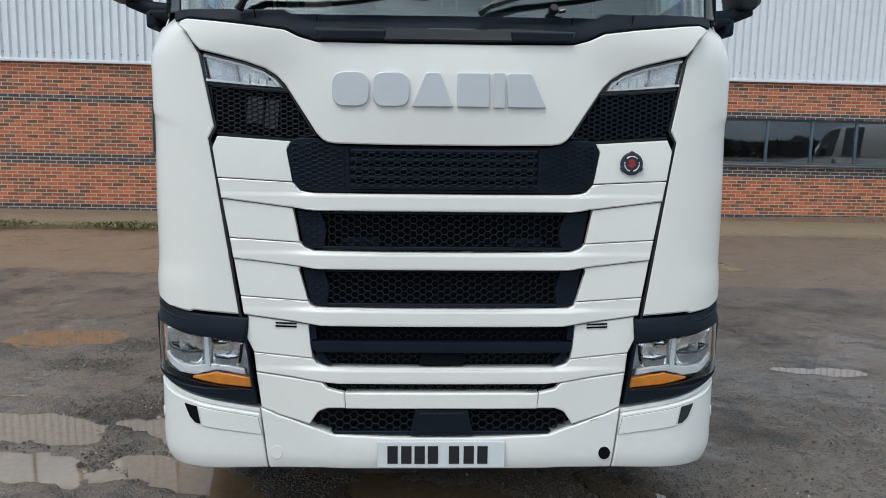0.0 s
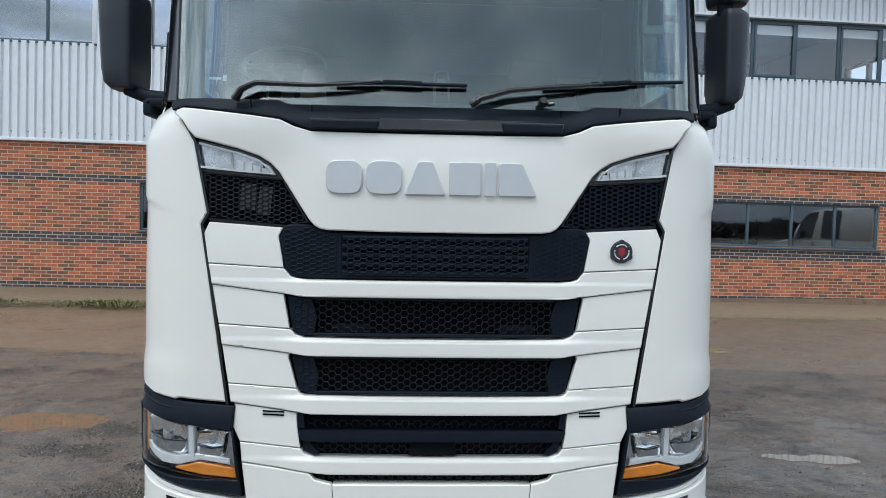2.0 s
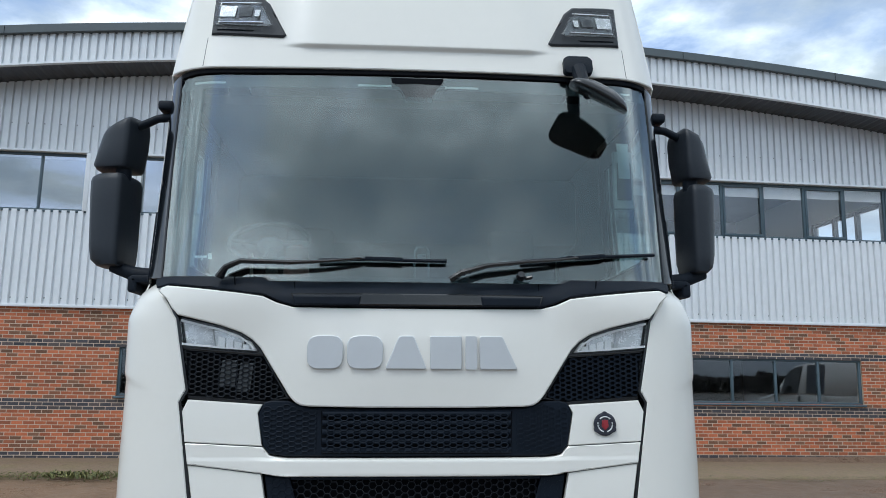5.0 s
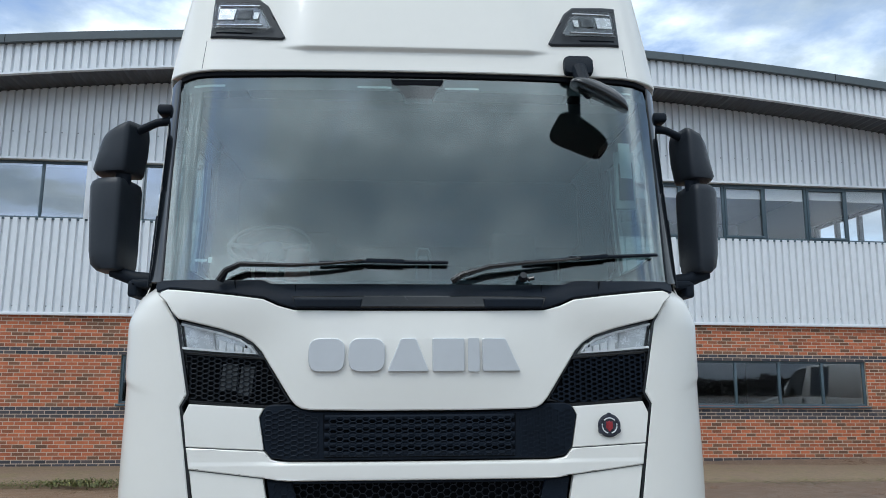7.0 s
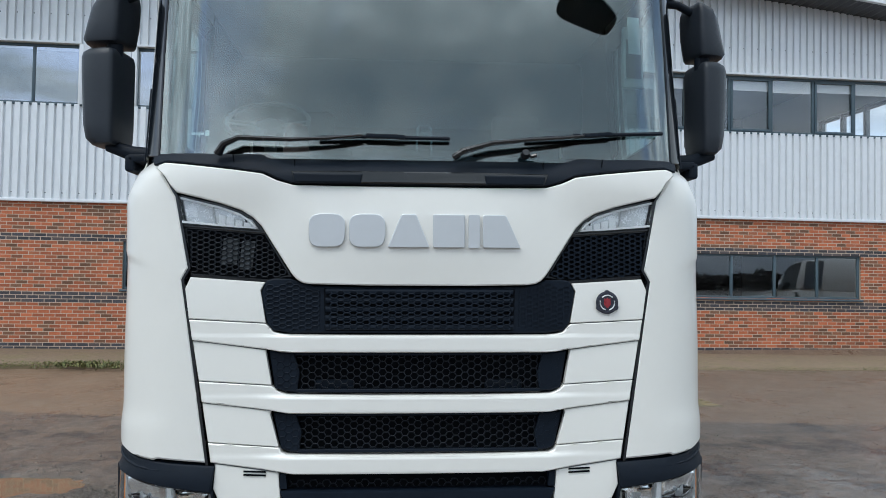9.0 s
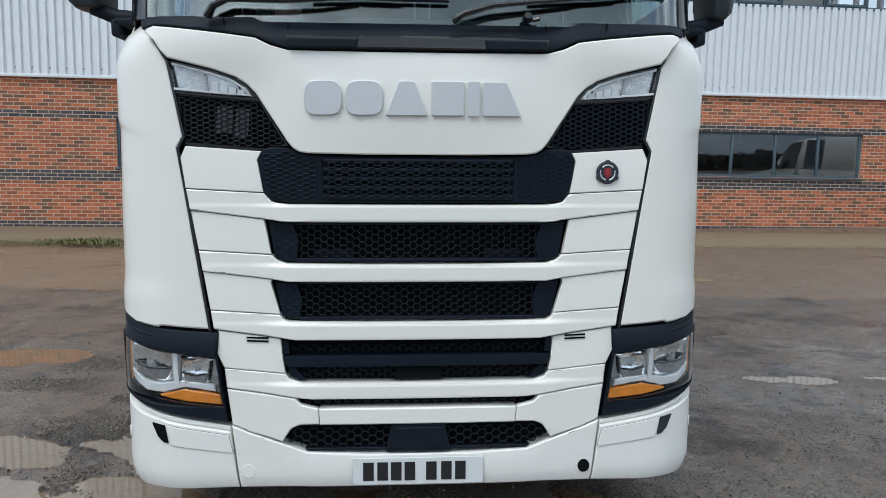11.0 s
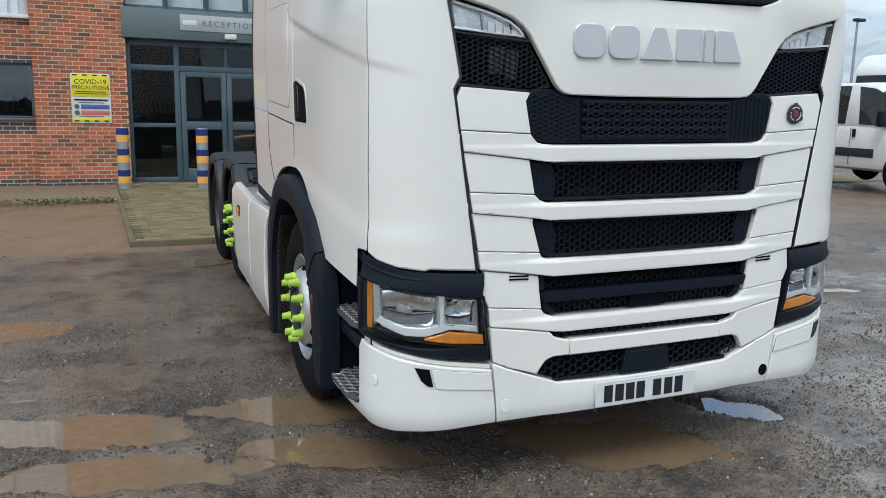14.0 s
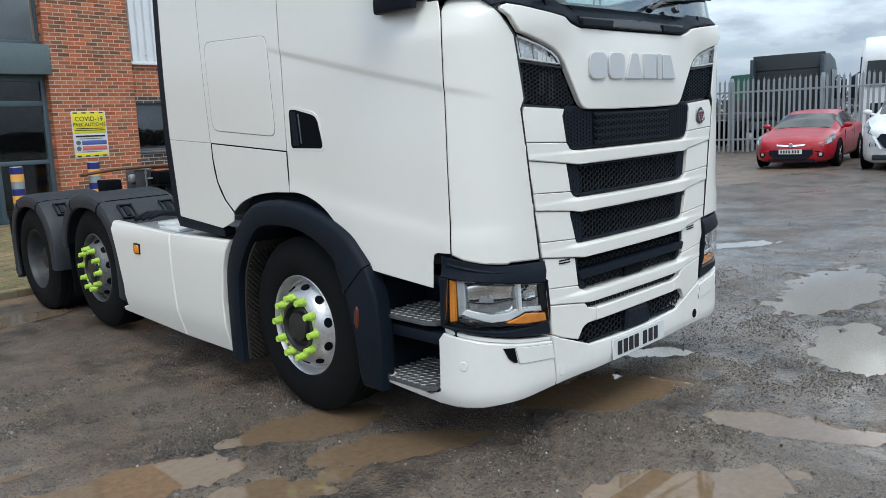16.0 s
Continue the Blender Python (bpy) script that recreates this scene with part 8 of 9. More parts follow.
def half_section(w, zb, belt, zr, wr, tumble):
    """Half of a vehicle's cross section, from the sill's middle out, up and over to the roof's middle."""
    g = min(max((zr - belt) / 0.45, 0.0), 1.0)
    low = [(0, zb), (0.80 * w, zb), (0.95 * w, zb + 0.06), (0.99 * w, zb + 0.18), (w, zb + (belt - zb) * 0.55), (0.988 * w, belt - 0.09), (0.955 * w, belt - 0.02)]
    x7, z7 = tumble * w, belt + 0.02 * g
    return low + [(x7, z7), (x7 + (wr - x7) * 0.5, z7 + (zr - 0.08 * g - z7) * 0.55), (wr, zr - 0.075 * g), (wr - 0.07, zr - 0.018), (wr * 0.45, zr + 0.006), (0, zr + 0.012)]


def vehicle_shell(stations, tumble):
    """Points of the whole shell, station by station, finely stepped along its length."""
    ys = [q[0] for q in stations]
    fine = sorted(set(ys) | set(np.round(np.arange(ys[0], ys[-1], 0.11), 3)))
    rows = []
    for y in fine:
        w, zb, belt, zr, wr = (float(np.interp(y, ys, [q[j] for q in stations])) for j in range(1, 6))
        rows.append((y, half_section(w, zb, belt, zr, wr, tumble)))
    return rows


def shell_body(rows):
    bm = bmesh.new()
    hull(bm, rows)
    return bm


def shell_patch(rows, y0, y1, i, j, sides=(-1, 1), lift=0.008, thick=0.012, lean=0.0):
    """A piece of the shell between two stations and two points of the section, laid just above it; i..j may reach over the middle."""
    bm = bmesh.new()
    for k in sides:
        grid = []
        for t in np.linspace(0, 1, 9):
            line = []
            for m in range(i, j + 1):
                y = y0 + (y1 - y0) * t + lean * (m - i) / max(j - i, 1)
                ys = [r[0] for r in rows]
                x, z = float(np.interp(y, ys, [r[1][m][0] for r in rows])), float(np.interp(y, ys, [r[1][m][1] for r in rows]))
                line.append(Vector((k * x, y, z)))
            grid.append(line)
        out = []
        for a, line in enumerate(grid):
            row = []
            for m, p in enumerate(line):
                along = grid[min(a + 1, 8)][m] - grid[max(a - 1, 0)][m]
                across = line[min(m + 1, len(line) - 1)] - line[max(m - 1, 0)]
                n = along.cross(across)
                n = n.normalized() if n.length > 1e-9 else Vector((0, 0, 1))
                n = -n if (n.x * k < -0.05 or (abs(n.x) <= 0.05 and n.z < 0)) else n
                row.append((bm.verts.new(p + n * lift), bm.verts.new(p + n * (lift - thick))))
            out.append(row)
        for a in range(8):
            for m in range(j - i):
                q = (out[a][m], out[a][m + 1], out[a + 1][m + 1], out[a + 1][m])
                bm.faces.new([v[0] for v in q])
                bm.faces.new([v[1] for v in q][::-1])
        rim = [out[a][0] for a in range(9)] + [out[8][m] for m in range(1, j - i + 1)] + [out[a][-1] for a in range(7, -1, -1)] + [out[0][m] for m in range(j - i - 1, 0, -1)]
        for a in range(len(rim)):
            p, q = rim[a], rim[(a + 1) % len(rim)]
            bm.faces.new((p[0], q[0], q[1], p[1]))
    bmesh.ops.remove_doubles(bm, verts=bm.verts[:], dist=0.0004)
    return bm


def car(name, at, paint, label, high=1.0, tall=0.0, wide=0.92, front_dark=False):
    """A car with its nose at y = 0; high scales its height, tall lifts it."""
    ob = thing(name, at, label, "car")
    q = wide / 0.92
    up = lambda z: z * high + tall
    rows = vehicle_shell([(y, w * q, zb * high, up(belt), up(zr), wr) for y, w, zb, belt, zr, wr in (
        (0.0, 0.50, 0.30, 0.58, 0.59, 0.3), (0.03, 0.64, 0.22, 0.65, 0.66, 0.36), (0.09, 0.74, 0.19, 0.70, 0.72, 0.44), (0.20, 0.825, 0.175, 0.755, 0.785, 0.5),
        (0.38, 0.88, 0.17, 0.81, 0.85, 0.58), (0.72, 0.915, 0.17, 0.875, 0.925, 0.62), (1.05, 0.92, 0.17, 0.92, 0.985, 0.66), (1.30, 0.92, 0.17, 0.945, 1.10, 0.66), (1.62, 0.92, 0.17, 0.965, 1.25, 0.64),
        (1.95, 0.92, 0.17, 0.985, 1.375, 0.62), (2.30, 0.92, 0.17, 1.0, 1.445, 0.61), (2.8, 0.92, 0.17, 1.03, 1.475, 0.60), (3.3, 0.92, 0.18, 1.06, 1.445, 0.58), (3.75, 0.90, 0.21, 1.07, 1.35, 0.56),
        (4.15, 0.86, 0.27, 1.06, 1.17, 0.55), (4.38, 0.78, 0.34, 1.0, 1.04, 0.5), (4.46, 0.66, 0.42, 0.90, 0.92, 0.4))], 0.88)
    part("body", shell_body(rows), paint, ob, angle=55)
    part("windscreen", shell_patch(rows, 1.13, 1.93, 9, 12), dark_glass, ob, "dark raked windscreen", angle=60)
    part("rear_window", shell_patch(rows, 3.62, 4.18, 10, 12), dark_glass, ob, angle=60)
    for k in (-1, 1):
        part("side_window", shell_patch(rows, 1.62, 2.52, 7, 9, (k,)), dark_glass, ob, "dark side window", angle=60)
        part("side_window", shell_patch(rows, 2.60, 3.55, 7, 9, (k,)), dark_glass, ob, angle=60)
        lamp = part("headlamp", shell_patch(rows, 0.05, 0.50, 5, 7, (k,), 0.010, lean=0.12), lamp_smoke, ob, "clear swept wrap-round headlamp", angle=60)
        part("reflector", shell_patch(rows, 0.13, 0.26, 5, 6, (k,), 0.016, lean=0.04), lamp_grey, lamp, angle=60)
        bm = bmesh.new()
        bmesh.ops.create_uvsphere(bm, u_segments=14, v_segments=10, radius=1, matrix=Matrix.Translation((k * (wide + 0.03), 1.56, up(1.06))) @ Matrix.Diagonal((0.105, 0.055, 0.062, 1)))
        tube(bm, [(k * wide * 0.82, 1.60, up(0.98)), (k * (wide - 0.01), 1.57, up(1.02))], 0.028, 8)
        part("door_mirror", bm, paint, ob)
        bm = bmesh.new()
        lathe(bm, [(0.0, 0.0), (0.075, 0.0), (0.085, -0.05)], 18, Matrix.Translation((k * wide * 0.71, 0.045, up(0.37))) @ pose(0, 0, 0, 90, 0, 24 * k))
        pocket = part("lamp_pocket", bm, black_plastic, ob)
        bm = bmesh.new()
        lathe(bm, [(0.0, 0.010), (0.035, 0.006), (0.045, -0.02)], 16, Matrix.Translation((k * wide * 0.71, 0.042, up(0.37))) @ pose(0, 0, 0, 90, 0, 24 * k))
        part("fog_lamp", bm, lamp_grey, pocket)
        bm = bmesh.new()
        box(bm, k * wide - 0.012, k * wide + 0.012, 2.42, 2.60, up(0.86), up(0.90), 0.008)
        part("door_handle", bm, paint, ob)
        for y in (1.48, 2.66):
            bm = bmesh.new()
            box(bm, k * wide * 0.992 - 0.006, k * wide * 0.992 + 0.006, y - 0.003, y + 0.003, 0.34, up(0.93))
            part("door_gap", bm, black_deep, ob)
        for y in (0.88, 3.52):
            r = 0.322 + tall * 0.12
            road_wheel(ob, k * (wide + 0.012), y, r, alu)
            bm = bmesh.new()
            m = Matrix.Translation((k * (wide - 0.005), y, r + 0.012)) @ pose(0, 0, 0, 0, 90 * k, 0)
            lathe(bm, [(0.0, 0.004), (r + 0.032, 0.004), (r + 0.04, -0.06)], 36, m)
            part("wheel_arch", bm, black_deep, ob)
    if front_dark:
        flat_part("grille", [(-0.42, -0.016, up(0.30)), (0.42, -0.016, up(0.30)), (0.58, 0.02, up(0.50)), (0.50, 0.03, up(0.60)), (-0.50, 0.03, up(0.60)), (-0.58, 0.02, up(0.50))], black_plastic, ob, 0.05, "large black front grille")
        for k in (-1, 1):
            flat_part("front_trim", [(k * 0.46, -0.07, up(0.29)), (k * 0.51, -0.07, up(0.29)), (k * 0.67, -0.03, up(0.56)), (k * 0.60, -0.03, up(0.56))], chrome, ob, 0.012 * k, "bright curved trim beside the grille")
        bm = bmesh.new()
        box(bm, -0.66, 0.66, -0.04, 0.16, 0.24, 0.36, 0.03)
        part("skid_plate", bm, slate_paint, ob)
    else:
        flat_part("lower_grille", [(-0.36, -0.006, up(0.25)), (0.36, -0.006, up(0.25)), (0.50, -0.001, up(0.38)), (0.48, 0.002, up(0.48)), (-0.48, 0.002, up(0.48)), (-0.50, -0.001, up(0.38))], black_plastic, ob, 0.020, "wide black lower grille")
        flat_part("chrome_bar", [(-0.30, -0.005, up(0.595)), (0.0, -0.005, up(0.570)), (0.30, -0.005, up(0.595)), (0.33, 0.004, up(0.635)), (0.0, 0.004, up(0.615)), (-0.33, 0.004, up(0.635))], chrome, ob, 0.012)
        bm = bmesh.new()
        lathe(bm, [(0.0, 0.010), (0.045, 0.008), (0.055, -0.01)], 18, Matrix.Translation((0, -0.02, up(0.605))) @ pose(0, 0, 0, 90))
        part("emblem", bm, chrome, ob)
        bm = bmesh.new()
        box(bm, -0.52, 0.52, -0.015, 0.10, 0.15, 0.20, 0.015)
        part("front_lip", bm, black_plastic, ob)
    bm = bmesh.new()
    for k in (-1, 1):
        tube(bm, [(0.05 * k, 1.10, up(0.998)), (0.30 * k, 1.16, up(1.035)), (0.55 * k, 1.16, up(1.025))], 0.010, 6)
    part("wiper", bm, black_plastic, ob)
    blank_plate(ob, -0.075 if front_dark else -0.035, up(0.445))
    return ob


car("red_car", pose(15.45, 5.15, 0.0, 0, 0, -82), red_paint, "glossy red three-door hatchback parked by the fence", high=0.915)
car("white_car", pose(15.15, 2.60, 0.0, 0, 0, -80), van_white, "white tall car with a black grille beside the red one", tall=0.20, wide=0.93, front_dark=True)


def panel_van(at):
    ob = thing("panel_van", at, "white panel van with dark grey bumper and black wheels", "van")
    rows = vehicle_shell([(0.0, 0.74, 0.44, 0.95, 0.97, 0.5), (0.09, 0.92, 0.36, 1.02, 1.06, 0.6), (0.30, 0.99, 0.33, 1.08, 1.14, 0.7), (0.60, 1.015, 0.33, 1.13, 1.23, 0.76), (0.82, 1.02, 0.33, 1.17, 1.33, 0.80), (1.15, 1.02, 0.33, 1.21, 1.68, 0.84),
                          (1.52, 1.02, 0.33, 1.25, 1.98, 0.86), (1.80, 1.025, 0.33, 1.27, 2.11, 0.87), (2.3, 1.025, 0.33, 1.28, 2.17, 0.90), (4.50, 1.025, 0.33, 1.28, 2.19, 0.90), (4.66, 1.0, 0.36, 1.28, 2.15, 0.88), (4.72, 0.96, 0.42, 1.28, 2.06, 0.84)], 0.975)
    part("body", shell_body(rows), van_white, ob, angle=45)
    part("windscreen", shell_patch(rows, 0.86, 1.60, 9, 12), dark_glass, ob, "large dark windscreen", angle=60)
    low = lambda w, zb, zt: [(0, zb), (w * 0.9, zb), (w, zb + 0.08), (w, zt - 0.05), (w * 0.97, zt), (0, zt)]
    bm = bmesh.new()
    hull(bm, [(-0.07, low(0.62, 0.34, 0.70)), (-0.03, low(0.82, 0.29, 0.76)), (0.05, low(0.95, 0.26, 0.84)), (0.20, low(1.02, 0.25, 0.94)), (0.42, low(1.045, 0.25, 0.99)), (0.58, low(1.05, 0.25, 0.90))])
    part("bumper", bm, slate_paint, ob, "dark grey plastic bumper", angle=50)
    rim = flat_part("grille_rim", [(-0.40, -0.05, 0.72), (0.40, -0.05, 0.72), (0.46, 0.04, 1.0), (-0.46, 0.04, 1.0)], chrome, ob, 0.012)
    flat_part("grille", [(-0.35, -0.064, 0.75), (0.35, -0.064, 0.75), (0.405, 0.022, 0.97), (-0.405, 0.022, 0.97)], black_gloss, rim, 0.012)
    bm = bmesh.new()
    tube(bm, [(-0.75, 0.86, 1.36), (-0.3, 0.84, 1.40), (0.05, 0.86, 1.43)], 0.014, 6)
    tube(bm, [(0.0, 0.84, 1.37), (0.4, 0.85, 1.40), (0.75, 0.98, 1.50)], 0.014, 6)
    part("wiper", bm, black_plastic, ob)
    for k in (-1, 1):
        part("headlamp", shell_patch(rows, 0.14, 0.56, 5, 7, (k,), 0.012, lean=0.12), lamp_grey, ob, "clear swept headlamp", angle=60)
        part("side_window", shell_patch(rows, 1.22, 2.02, 7, 9, (k,), lean=0.16), dark_glass, ob, "dark cab window", angle=60)
        part("side_window", shell_patch(rows, 2.40, 3.12, 7, 9, (k,)), dark_glass, ob, "dark rear side window", angle=60)
        for y in (1.20, 2.20, 3.20):
            bm = bmesh.new()
            box(bm, k * 1.018 - 0.012, k * 1.018 + 0.012, y - 0.005, y + 0.005, 0.45, 1.22)
            part("door_gap", bm, trim_grey, ob)
        bm = bmesh.new()
        box(bm, k * 1.030 - 0.012, k * 1.030 + 0.012, 1.55, 3.18, 0.62, 0.80, 0.01)
        part("side_trim", bm, slate_paint, ob)
        bm = bmesh.new()
        box(bm, k * 1.035 - 0.015, k * 1.035 + 0.015, 2.06, 2.14, 1.03, 1.20, 0.01)
        part("door_handle", bm, black_plastic, ob)
        bm = bmesh.new()
        box(bm, k * 1.16 - 0.09, k * 1.16 + 0.09, 1.22, 1.36, 1.26, 1.58, 0.04)
        part("door_mirror", bm, black_plastic, ob)
        for y in (0.86, 3.68):
            road_wheel(ob, k * 1.035, y, 0.345, black_gloss)
            bm = bmesh.new()
            m = Matrix.Translation((k * 1.018, y, 0.36)) @ pose(0, 0, 0, 0, 90 * k, 0)
            lathe(bm, [(0.0, 0.006), (0.41, 0.006), (0.42, -0.05)], 36, m)
            part("wheel_arch", bm, black_deep, ob)
    blank_plate(ob, -0.10, 0.55)


panel_van(pose(13.03, 7.36, 0.0, 0, 0, -5))


def lorry_cab(name, at, paint, label, tall=3.3, dark_back=False, beacon_on=False, day=False):
    """A lorry's cab on its chassis, front at y = 0."""
    ob = thing(name, at, label, "truck")
    sec = lambda w, zb, zt: [(0, zb), (w * 0.96, zb), (w, zb + 0.08), (w, 2.0), (w * 0.95, zt - 0.12), (w * 0.88, zt), (0, zt + 0.03)]
    deep = 1.75 if day else 2.3
    bm = bmesh.new()
    low_edge = 1.02 if day else 0.5
    hull(bm, [(0.0, sec(1.14, low_edge + 0.05, tall * 0.80)), (0.10, sec(1.23, low_edge, tall * 0.86)), (0.55, sec(1.24, low_edge, tall * 0.97)), (1.0, sec(1.24, max(low_edge, 0.95), tall)), (deep, sec(1.24, max(low_edge, 0.95), tall))])
    body = part("cab_body", bm, paint, ob, angle=35)
    flat_part("windscreen", [(-1.06, -0.03, tall * 0.55), (1.06, -0.03, tall * 0.55), (1.02, -0.02, tall * 0.775), (-1.02, -0.02, tall * 0.775)], dark_glass, ob, 0.04)
    flat_part("grille", [(-0.9, -0.02, 0.62), (0.9, -0.02, 0.62), (0.9, -0.005, 1.40), (-0.9, -0.005, 1.40)], black_plastic, ob, 0.03)
    bm = bmesh.new()
    box(bm, -1.24, 1.24, -0.10, 0.5, 0.32, low_edge + 0.10, 0.05)
    part("bumper", bm, black_plastic if day else paint, ob)
    for k in (-1, 1):
        flat_part("side_window", [(k * 1.25, 0.25, 1.58), (k * 1.25, 1.35, 1.58), (k * 1.215, 1.35, tall * 0.82), (k * 1.215, 0.40, tall * 0.82)], dark_glass, ob, 0.03 * -k)
        bm = bmesh.new()
        box(bm, k * 1.42 - 0.09, k * 1.42 + 0.09, 0.05, 0.2, 1.6, 2.3, 0.03)
        tube(bm, [(k * 1.2, 0.3, 2.45), (k * 1.42, 0.12, 2.3)], 0.02, 6)
        part("mirror_housing", bm, black_plastic, ob)
        for y in (1.1, 4.6):
            road_wheel(ob, k * 1.2, y, 0.5, dirty_rim, 0.3)
        bm = bmesh.new()
        box(bm, k * 1.0 - 0.22, k * 1.0 + 0.22, 0.5, 1.7, 0.85, 1.06, 0.05)
        part("mudguard", bm, black_plastic, ob)
    bm = bmesh.new()
    for k in (-1, 1):
        box(bm, k * 0.42 - 0.05, k * 0.42 + 0.05, 0.6, 5.6, 0.7, 0.95, 0.01)
    part("chassis_rails", bm, chassis, ob)
    if dark_back:
        bm = bmesh.new()
        box(bm, -1.20, 1.20, deep - 0.01, deep + 0.05, 1.0, tall + 0.02, 0.02)
        for z in (1.5, 1.9, 2.3, 2.7):
            box(bm, -1.1, 1.1, deep + 0.04, deep + 0.07, z, z + 0.06, 0.01)
        part("cab_back", bm, slate_paint, ob)
        for x in (-1.16, 1.16):
            bm = bmesh.new()
            box(bm, x - 0.05, x + 0.05, deep + 0.0, deep + 0.40, 1.1, tall - 0.1, 0.03, 3)
            part("side_fairing", bm, paint, ob)
    if beacon_on:
        bm = bmesh.new()
        lathe(bm, [(0.09, 0), (0.09, 0.05), (0.075, 0.06), (0.07, 0.2), (0.0, 0.23)], 18, Matrix.Translation((0.35, 0.8, tall + 0.03)))
        part("beacon", bm, beacon, ob, "orange beacon")
        bm = bmesh.new()
        box(bm, -1.0, 1.0, 0.2, 0.5, tall * 0.95, tall + 0.02, 0.03)
        part("sun_visor", bm, paint, ob)
    return ob


lorry_cab("yellow_lorry", pose(23.7, 13.65, 0.0, 0, 0, -44), yellow_paint, "yellow lorry cab with an orange beacon behind the fence", tall=2.75, beacon_on=True, day=True)
lorry_cab("dark_lorry", pose(27.4, 9.35, 0.0, 0, 0, 98), lorry_slate, "dark slate lorry cab seen from behind beyond the fence", tall=3.22, dark_back=True)
lorry_cab("white_lorry", pose(24.6, 5.22, 0.0, 0, 0, -74), van_white, "white lorry cab with raised roof behind the fence", tall=3.55)
lorry_cab("green_lorry", pose(30.5, 11.8, 0.0, 0, 0, 95), green_paint, "dark green lorry cab behind the fence", tall=2.75, day=True)
lorry_cab("black_lorry", pose(48.0, 24.5, 0.0, 0, 0, -64), slate_paint, "black lorry cab far behind the fence", tall=3.2, day=True)
lorry_cab("white_tall_lorry", pose(27.4, 21.55, 0.0, 0, 0, -75), van_white, "tall white lorry cab beyond the parked van", tall=3.95)
for j, (x, y, turn) in enumerate(((23.2, 10.4, -84), (22.6, 15.2, -92))):
    ob = thing("flatbed_trailer", pose(x, y, 0, 0, 0, turn), "dark flatbed trailer parked behind the fence", "trailer", "trailers behind the fence")
    bm = bmesh.new()
    box(bm, -1.2, 1.2, 0, 3.4, 1.05, 1.25, 0.02)
    box(bm, -1.2, 1.2, 3.3, 3.4, 1.2, 1.75, 0.02)
    part("bed", bm, chassis, ob)
    for k in (-1, 1):
        road_wheel(ob, k * 1.15, 2.4, 0.48, dirty_rim, 0.3)

# palisade fence
F0, F1 = Vector((20.35, 17.5, 0)), Vector((22.3, -4.0, 0))
run = F1 - F0
fence = thing("palisade_fence", Matrix.Translation(F0) @ pose(0, 0, 0, 0, 0, math.degrees(math.atan2(run.y, run.x))), "galvanised steel palisade fence with pointed pales", "fence")
bm = bmesh.new()
outline = [(-0.035, 0.06), (0.035, 0.06), (0.035, 2.28), (0.022, 2.33), (0.010, 2.30), (0.0, 2.40), (-0.010, 2.30), (-0.022, 2.33), (-0.035, 2.28)]
slab(bm, outline, 0.006, pose(0, 0, 0, 90))
for v in bm.verts:
    v.co.y += 0.018 * math.cos(v.co.x / 0.035 * math.pi / 2) - 0.01
pale_mesh = mesh_of("pale", bm, galvanised)
rng = random.Random(2)
for i in range(int(run.length / 0.155)):
    ob = new("pale", pale_mesh)
    ob.parent, ob.matrix_basis = fence, pose(0.155 * i, 0, rng.uniform(-0.02, 0.02), 0, rng.uniform(-0.6, 0.6), 0)
for z in (0.45, 1.95):
    bm = bmesh.new()
    box(bm, 0, run.length, 0.012, 0.055, z - 0.03, z + 0.03, 0.006)
    part("rail", bm, galvanised, fence)
side_fence = thing("palisade_fence", HOUSE @ pose(U1 + 0.06, 0.25, 0), "taller galvanised palisade fence joining the building's corner", "fence")
for i in range(17):
    ob = new("pale", pale_mesh)
    ob.parent, ob.matrix_basis = side_fence, pose(0.06 + 0.155 * i, 0, rng.uniform(-0.02, 0.01), 0, rng.uniform(-0.5, 0.5), 0) @ Matrix.Diagonal((1, 1, 1.18, 1))
for z in (0.5, 2.35):
    bm = bmesh.new()
    box(bm, 0, 2.62, 0.012, 0.055, z - 0.03, z + 0.03, 0.006)
    part("rail", bm, galvanised, side_fence)
bm = bmesh.new()
box(bm, 2.62, 2.70, -0.02, 0.08, -0.1, 2.9, 0.008)
part("post", bm, galvanised, side_fence)
for i in range(int(run.length / 2.75) + 1):
    bm = bmesh.new()
    box(bm, 2.75 * i - 0.05, 2.75 * i + 0.05, 0.06, 0.16, -0.1, 2.4, 0.01)
    part("post", bm, galvanised, fence)

post = thing("street_lamp", (29.6, 25.0, 0), "tall thin street lamp with a flat head", "lamp")
bm = bmesh.new()
rod(bm, (0, 0, 0), (0.05, 0, 5.7), 0.08, 0.05, 12)
part("pole", bm, galvanised, post)
bm = bmesh.new()
box(bm, -0.15, 0.45, -0.12, 0.12, 5.66, 5.80, 0.03)
part("lamp_head", bm, slate_paint, post)

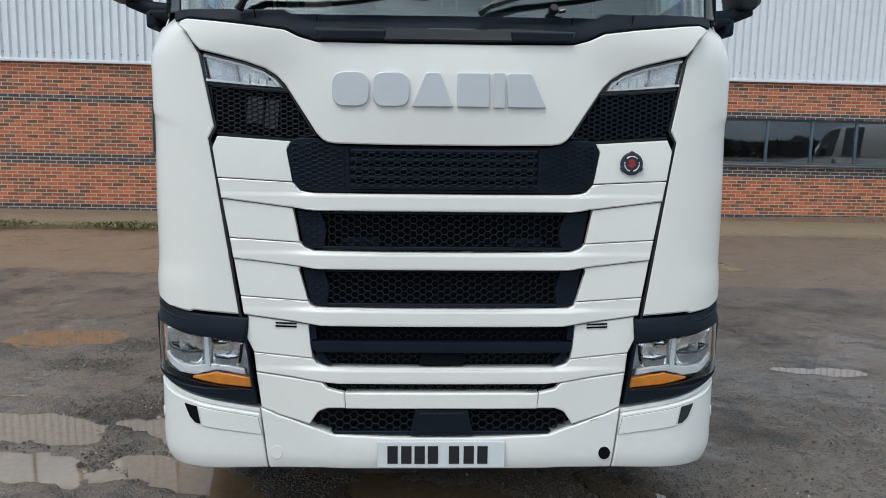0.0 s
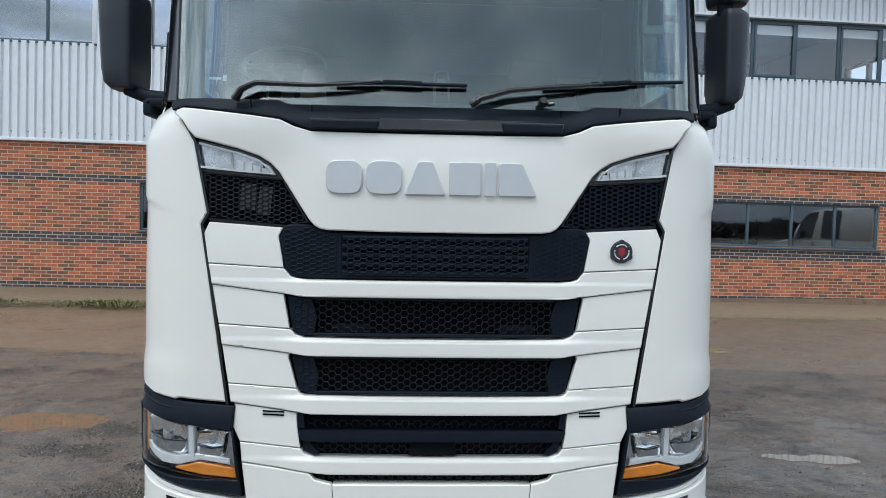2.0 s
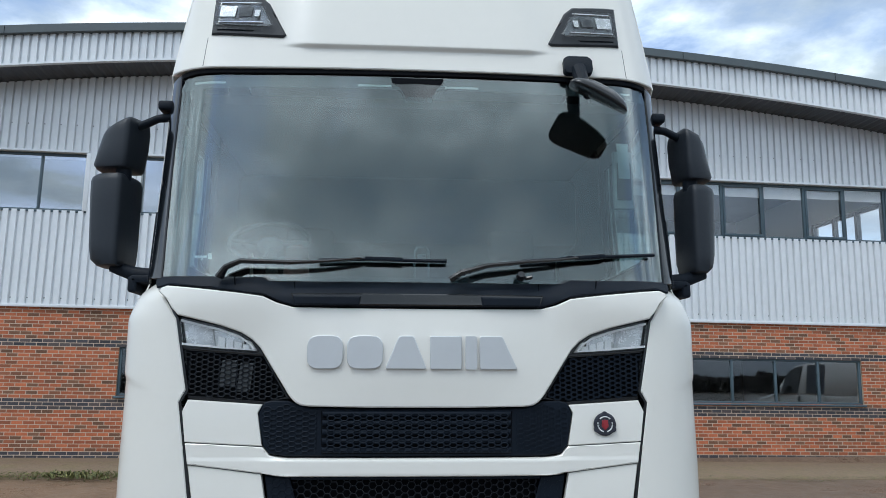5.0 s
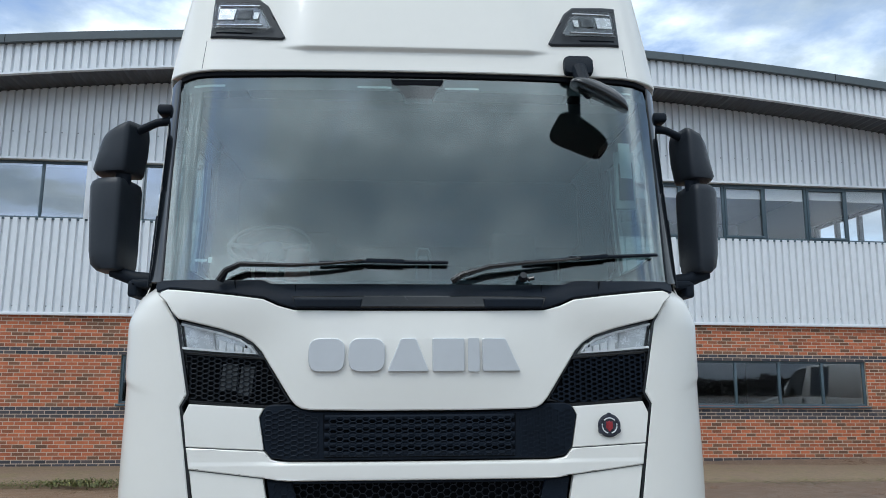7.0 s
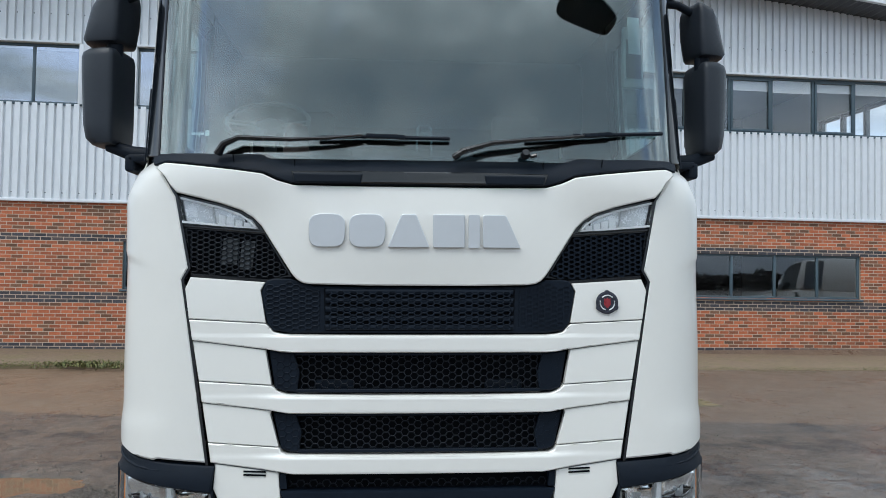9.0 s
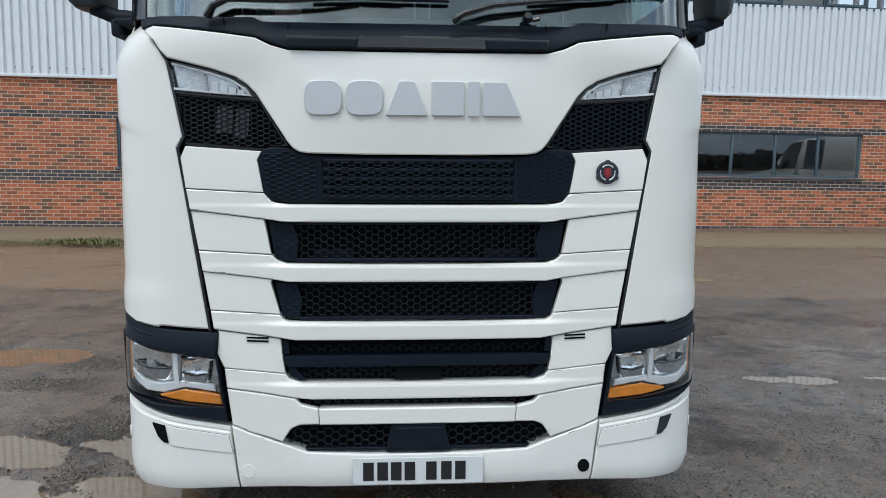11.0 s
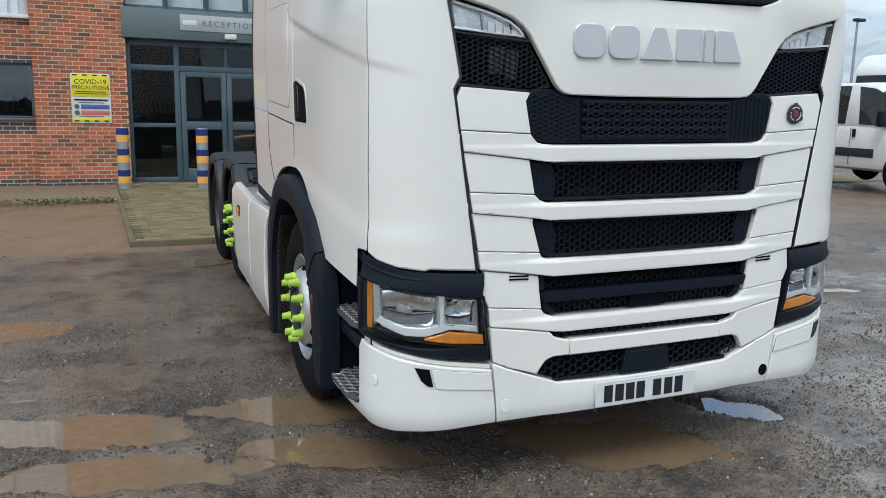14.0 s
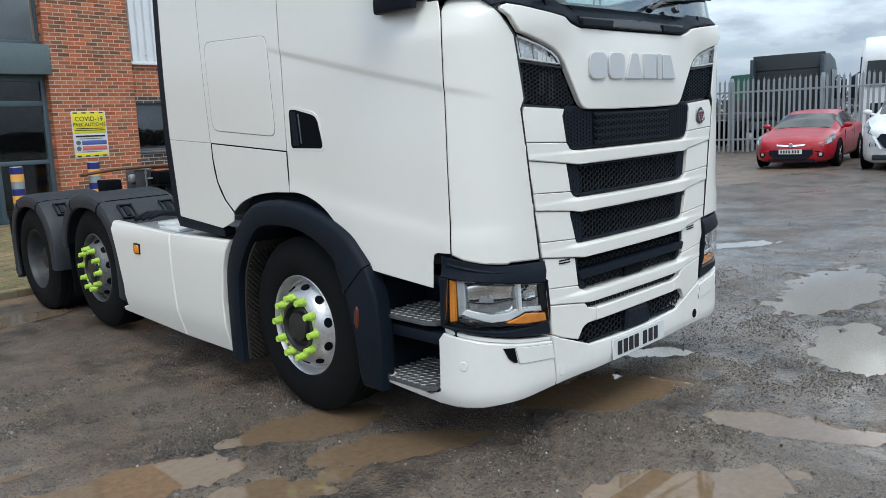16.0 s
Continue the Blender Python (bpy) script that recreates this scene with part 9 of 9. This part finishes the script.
# far belts of bare scrub round the yard
def scrub(name, line, tall, seed, count):
    rng = random.Random(seed)
    verts, faces = [], []
    for _ in range(count):
        t = rng.random() * (len(line) - 1)
        i = int(t)
        a, b = Vector(line[i]), Vector(line[i + 1])
        p = a.lerp(b, t - i) + Vector((rng.gauss(0, 2.0), rng.gauss(0, 2.0)))
        top = tall * (0.55 + 0.6 * abs(noise.noise((p.x * 0.09, p.y * 0.09, seed))) + 0.25 * noise.noise((p.x * 0.5, p.y * 0.5, seed)))
        z, s = top * rng.random() ** 0.7, rng.uniform(0.12, 0.42)
        u = Vector((rng.gauss(0, 1), rng.gauss(0, 1), rng.gauss(0, 1))).normalized() * s
        v = u.orthogonal().normalized() * s * rng.uniform(0.5, 1.0)
        c, b0 = Vector((p.x, p.y, z)), len(verts)
        verts += [tuple(c - u), tuple(c + v * 0.6), tuple(c + u), tuple(c - v * 0.6)]
        faces.append((b0, b0 + 1, b0 + 2, b0 + 3))
    me = bpy.data.meshes.new(name)
    me.from_pydata(verts, [], faces)
    me.materials.append(bark)
    tagged(new(name, me), "far belt of dark scrub and bare trees", "trees", kind="stuff")


scrub("far_trees", [(34, 60), (60, 38), (75, 10), (78, -30)], 3.2, 4, 9000)
scrub("far_trees_behind", [(60, -50), (20, -62), (-20, -62), (-60, -45), (-75, 0)], 2.6, 6, 30000)

# ---------------------------------------------------------------- the bricks of the walls
def single_bricks(bricks, owner):
    """Bricks that stand out singly, each an object of its own on shared meshes."""
    shapes = {}
    for u, z, length, j, face in bricks:
        key = round(length, 3)
        if key not in shapes:
            me = bpy.data.meshes.new("brick")
            me.from_pydata(brick_verts(0, 0, length, 0.0), [], BRICK_FACES)
            me.materials.append(brick_red)
            shapes[key] = me
        ob = new("brick", shapes[key])
        ob.parent, ob.matrix_basis = owner, pose(u, face, z)


ALL = courses(U0, PIER_L, BASE, CLAD, [WIN_L], 0.0)
EAST = courses(PIER_R, U1, BASE, CLAD, [WIN_R], 0.0)
for owner, bricks, u0, u1, top in ((wall_west, ALL, -7.4, -5.8, 4.0), (wall_east, EAST, 4.0, 8.0, 1.2)):
    red = [b for b in bricks if not dark_course(b[1])]
    near = [b for b in red if u0 < b[0] < u1 and b[1] < top][:300]
    joined_bricks("bricks", [b for b in red if b not in near], brick_red_joined, owner)
    joined_bricks("engineering_bricks", [b for b in bricks if dark_course(b[1])], brick_blue, owner)
    single_bricks(near, owner)
for owner, a, b in ((piers[0], PIER_L, DOOR_L), (piers[1], DOOR_R, PIER_R)):
    rows = courses(a, b, BASE, 7.4, [], -PROUD)
    near = [r for r in rows if r[1] < 3.4 and not r[1] < BASE + 0.14][:300]
    far = [r for r in rows if r not in near]
    joined_bricks("bricks", [r for r in far if r[1] > BASE + 0.14], brick_red_joined, owner)
    joined_bricks("engineering_bricks", [r for r in far if r[1] <= BASE + 0.14], brick_blue, owner)
    single_bricks(near, owner)
    # the return faces of the pier
    for side in (a, b):
        verts, faces = [], []
        for j in range(int((7.4 - BASE) / 0.075)):
            z, deep = BASE + 0.075 * j, 0.1025 if j % 2 else 0.215
            for y0, y1 in ((-PROUD + 0.03, -PROUD + deep), (-PROUD + deep + 0.01, 0.30)):
                x0, x1 = (side - 0.002, side + 0.02) if side == a else (side - 0.02, side + 0.002)
                b0 = len(verts)
                verts += [(x, y, h) for x in (x0, x1) for y in (y0, y1) for h in (z, z + BRICK_H)]
                faces += [tuple(b0 + k for k in f) for f in ((0, 1, 3, 2), (4, 6, 7, 5), (0, 4, 5, 1), (2, 3, 7, 6), (1, 5, 7, 3), (0, 2, 6, 4))]
        me = bpy.data.meshes.new("return_bricks")
        me.from_pydata(verts, [], faces)
        me.materials.append(brick_red_joined)
        ob = new("return_bricks", me)
        ob.parent = owner
        tagged(ob, kind="stuff")
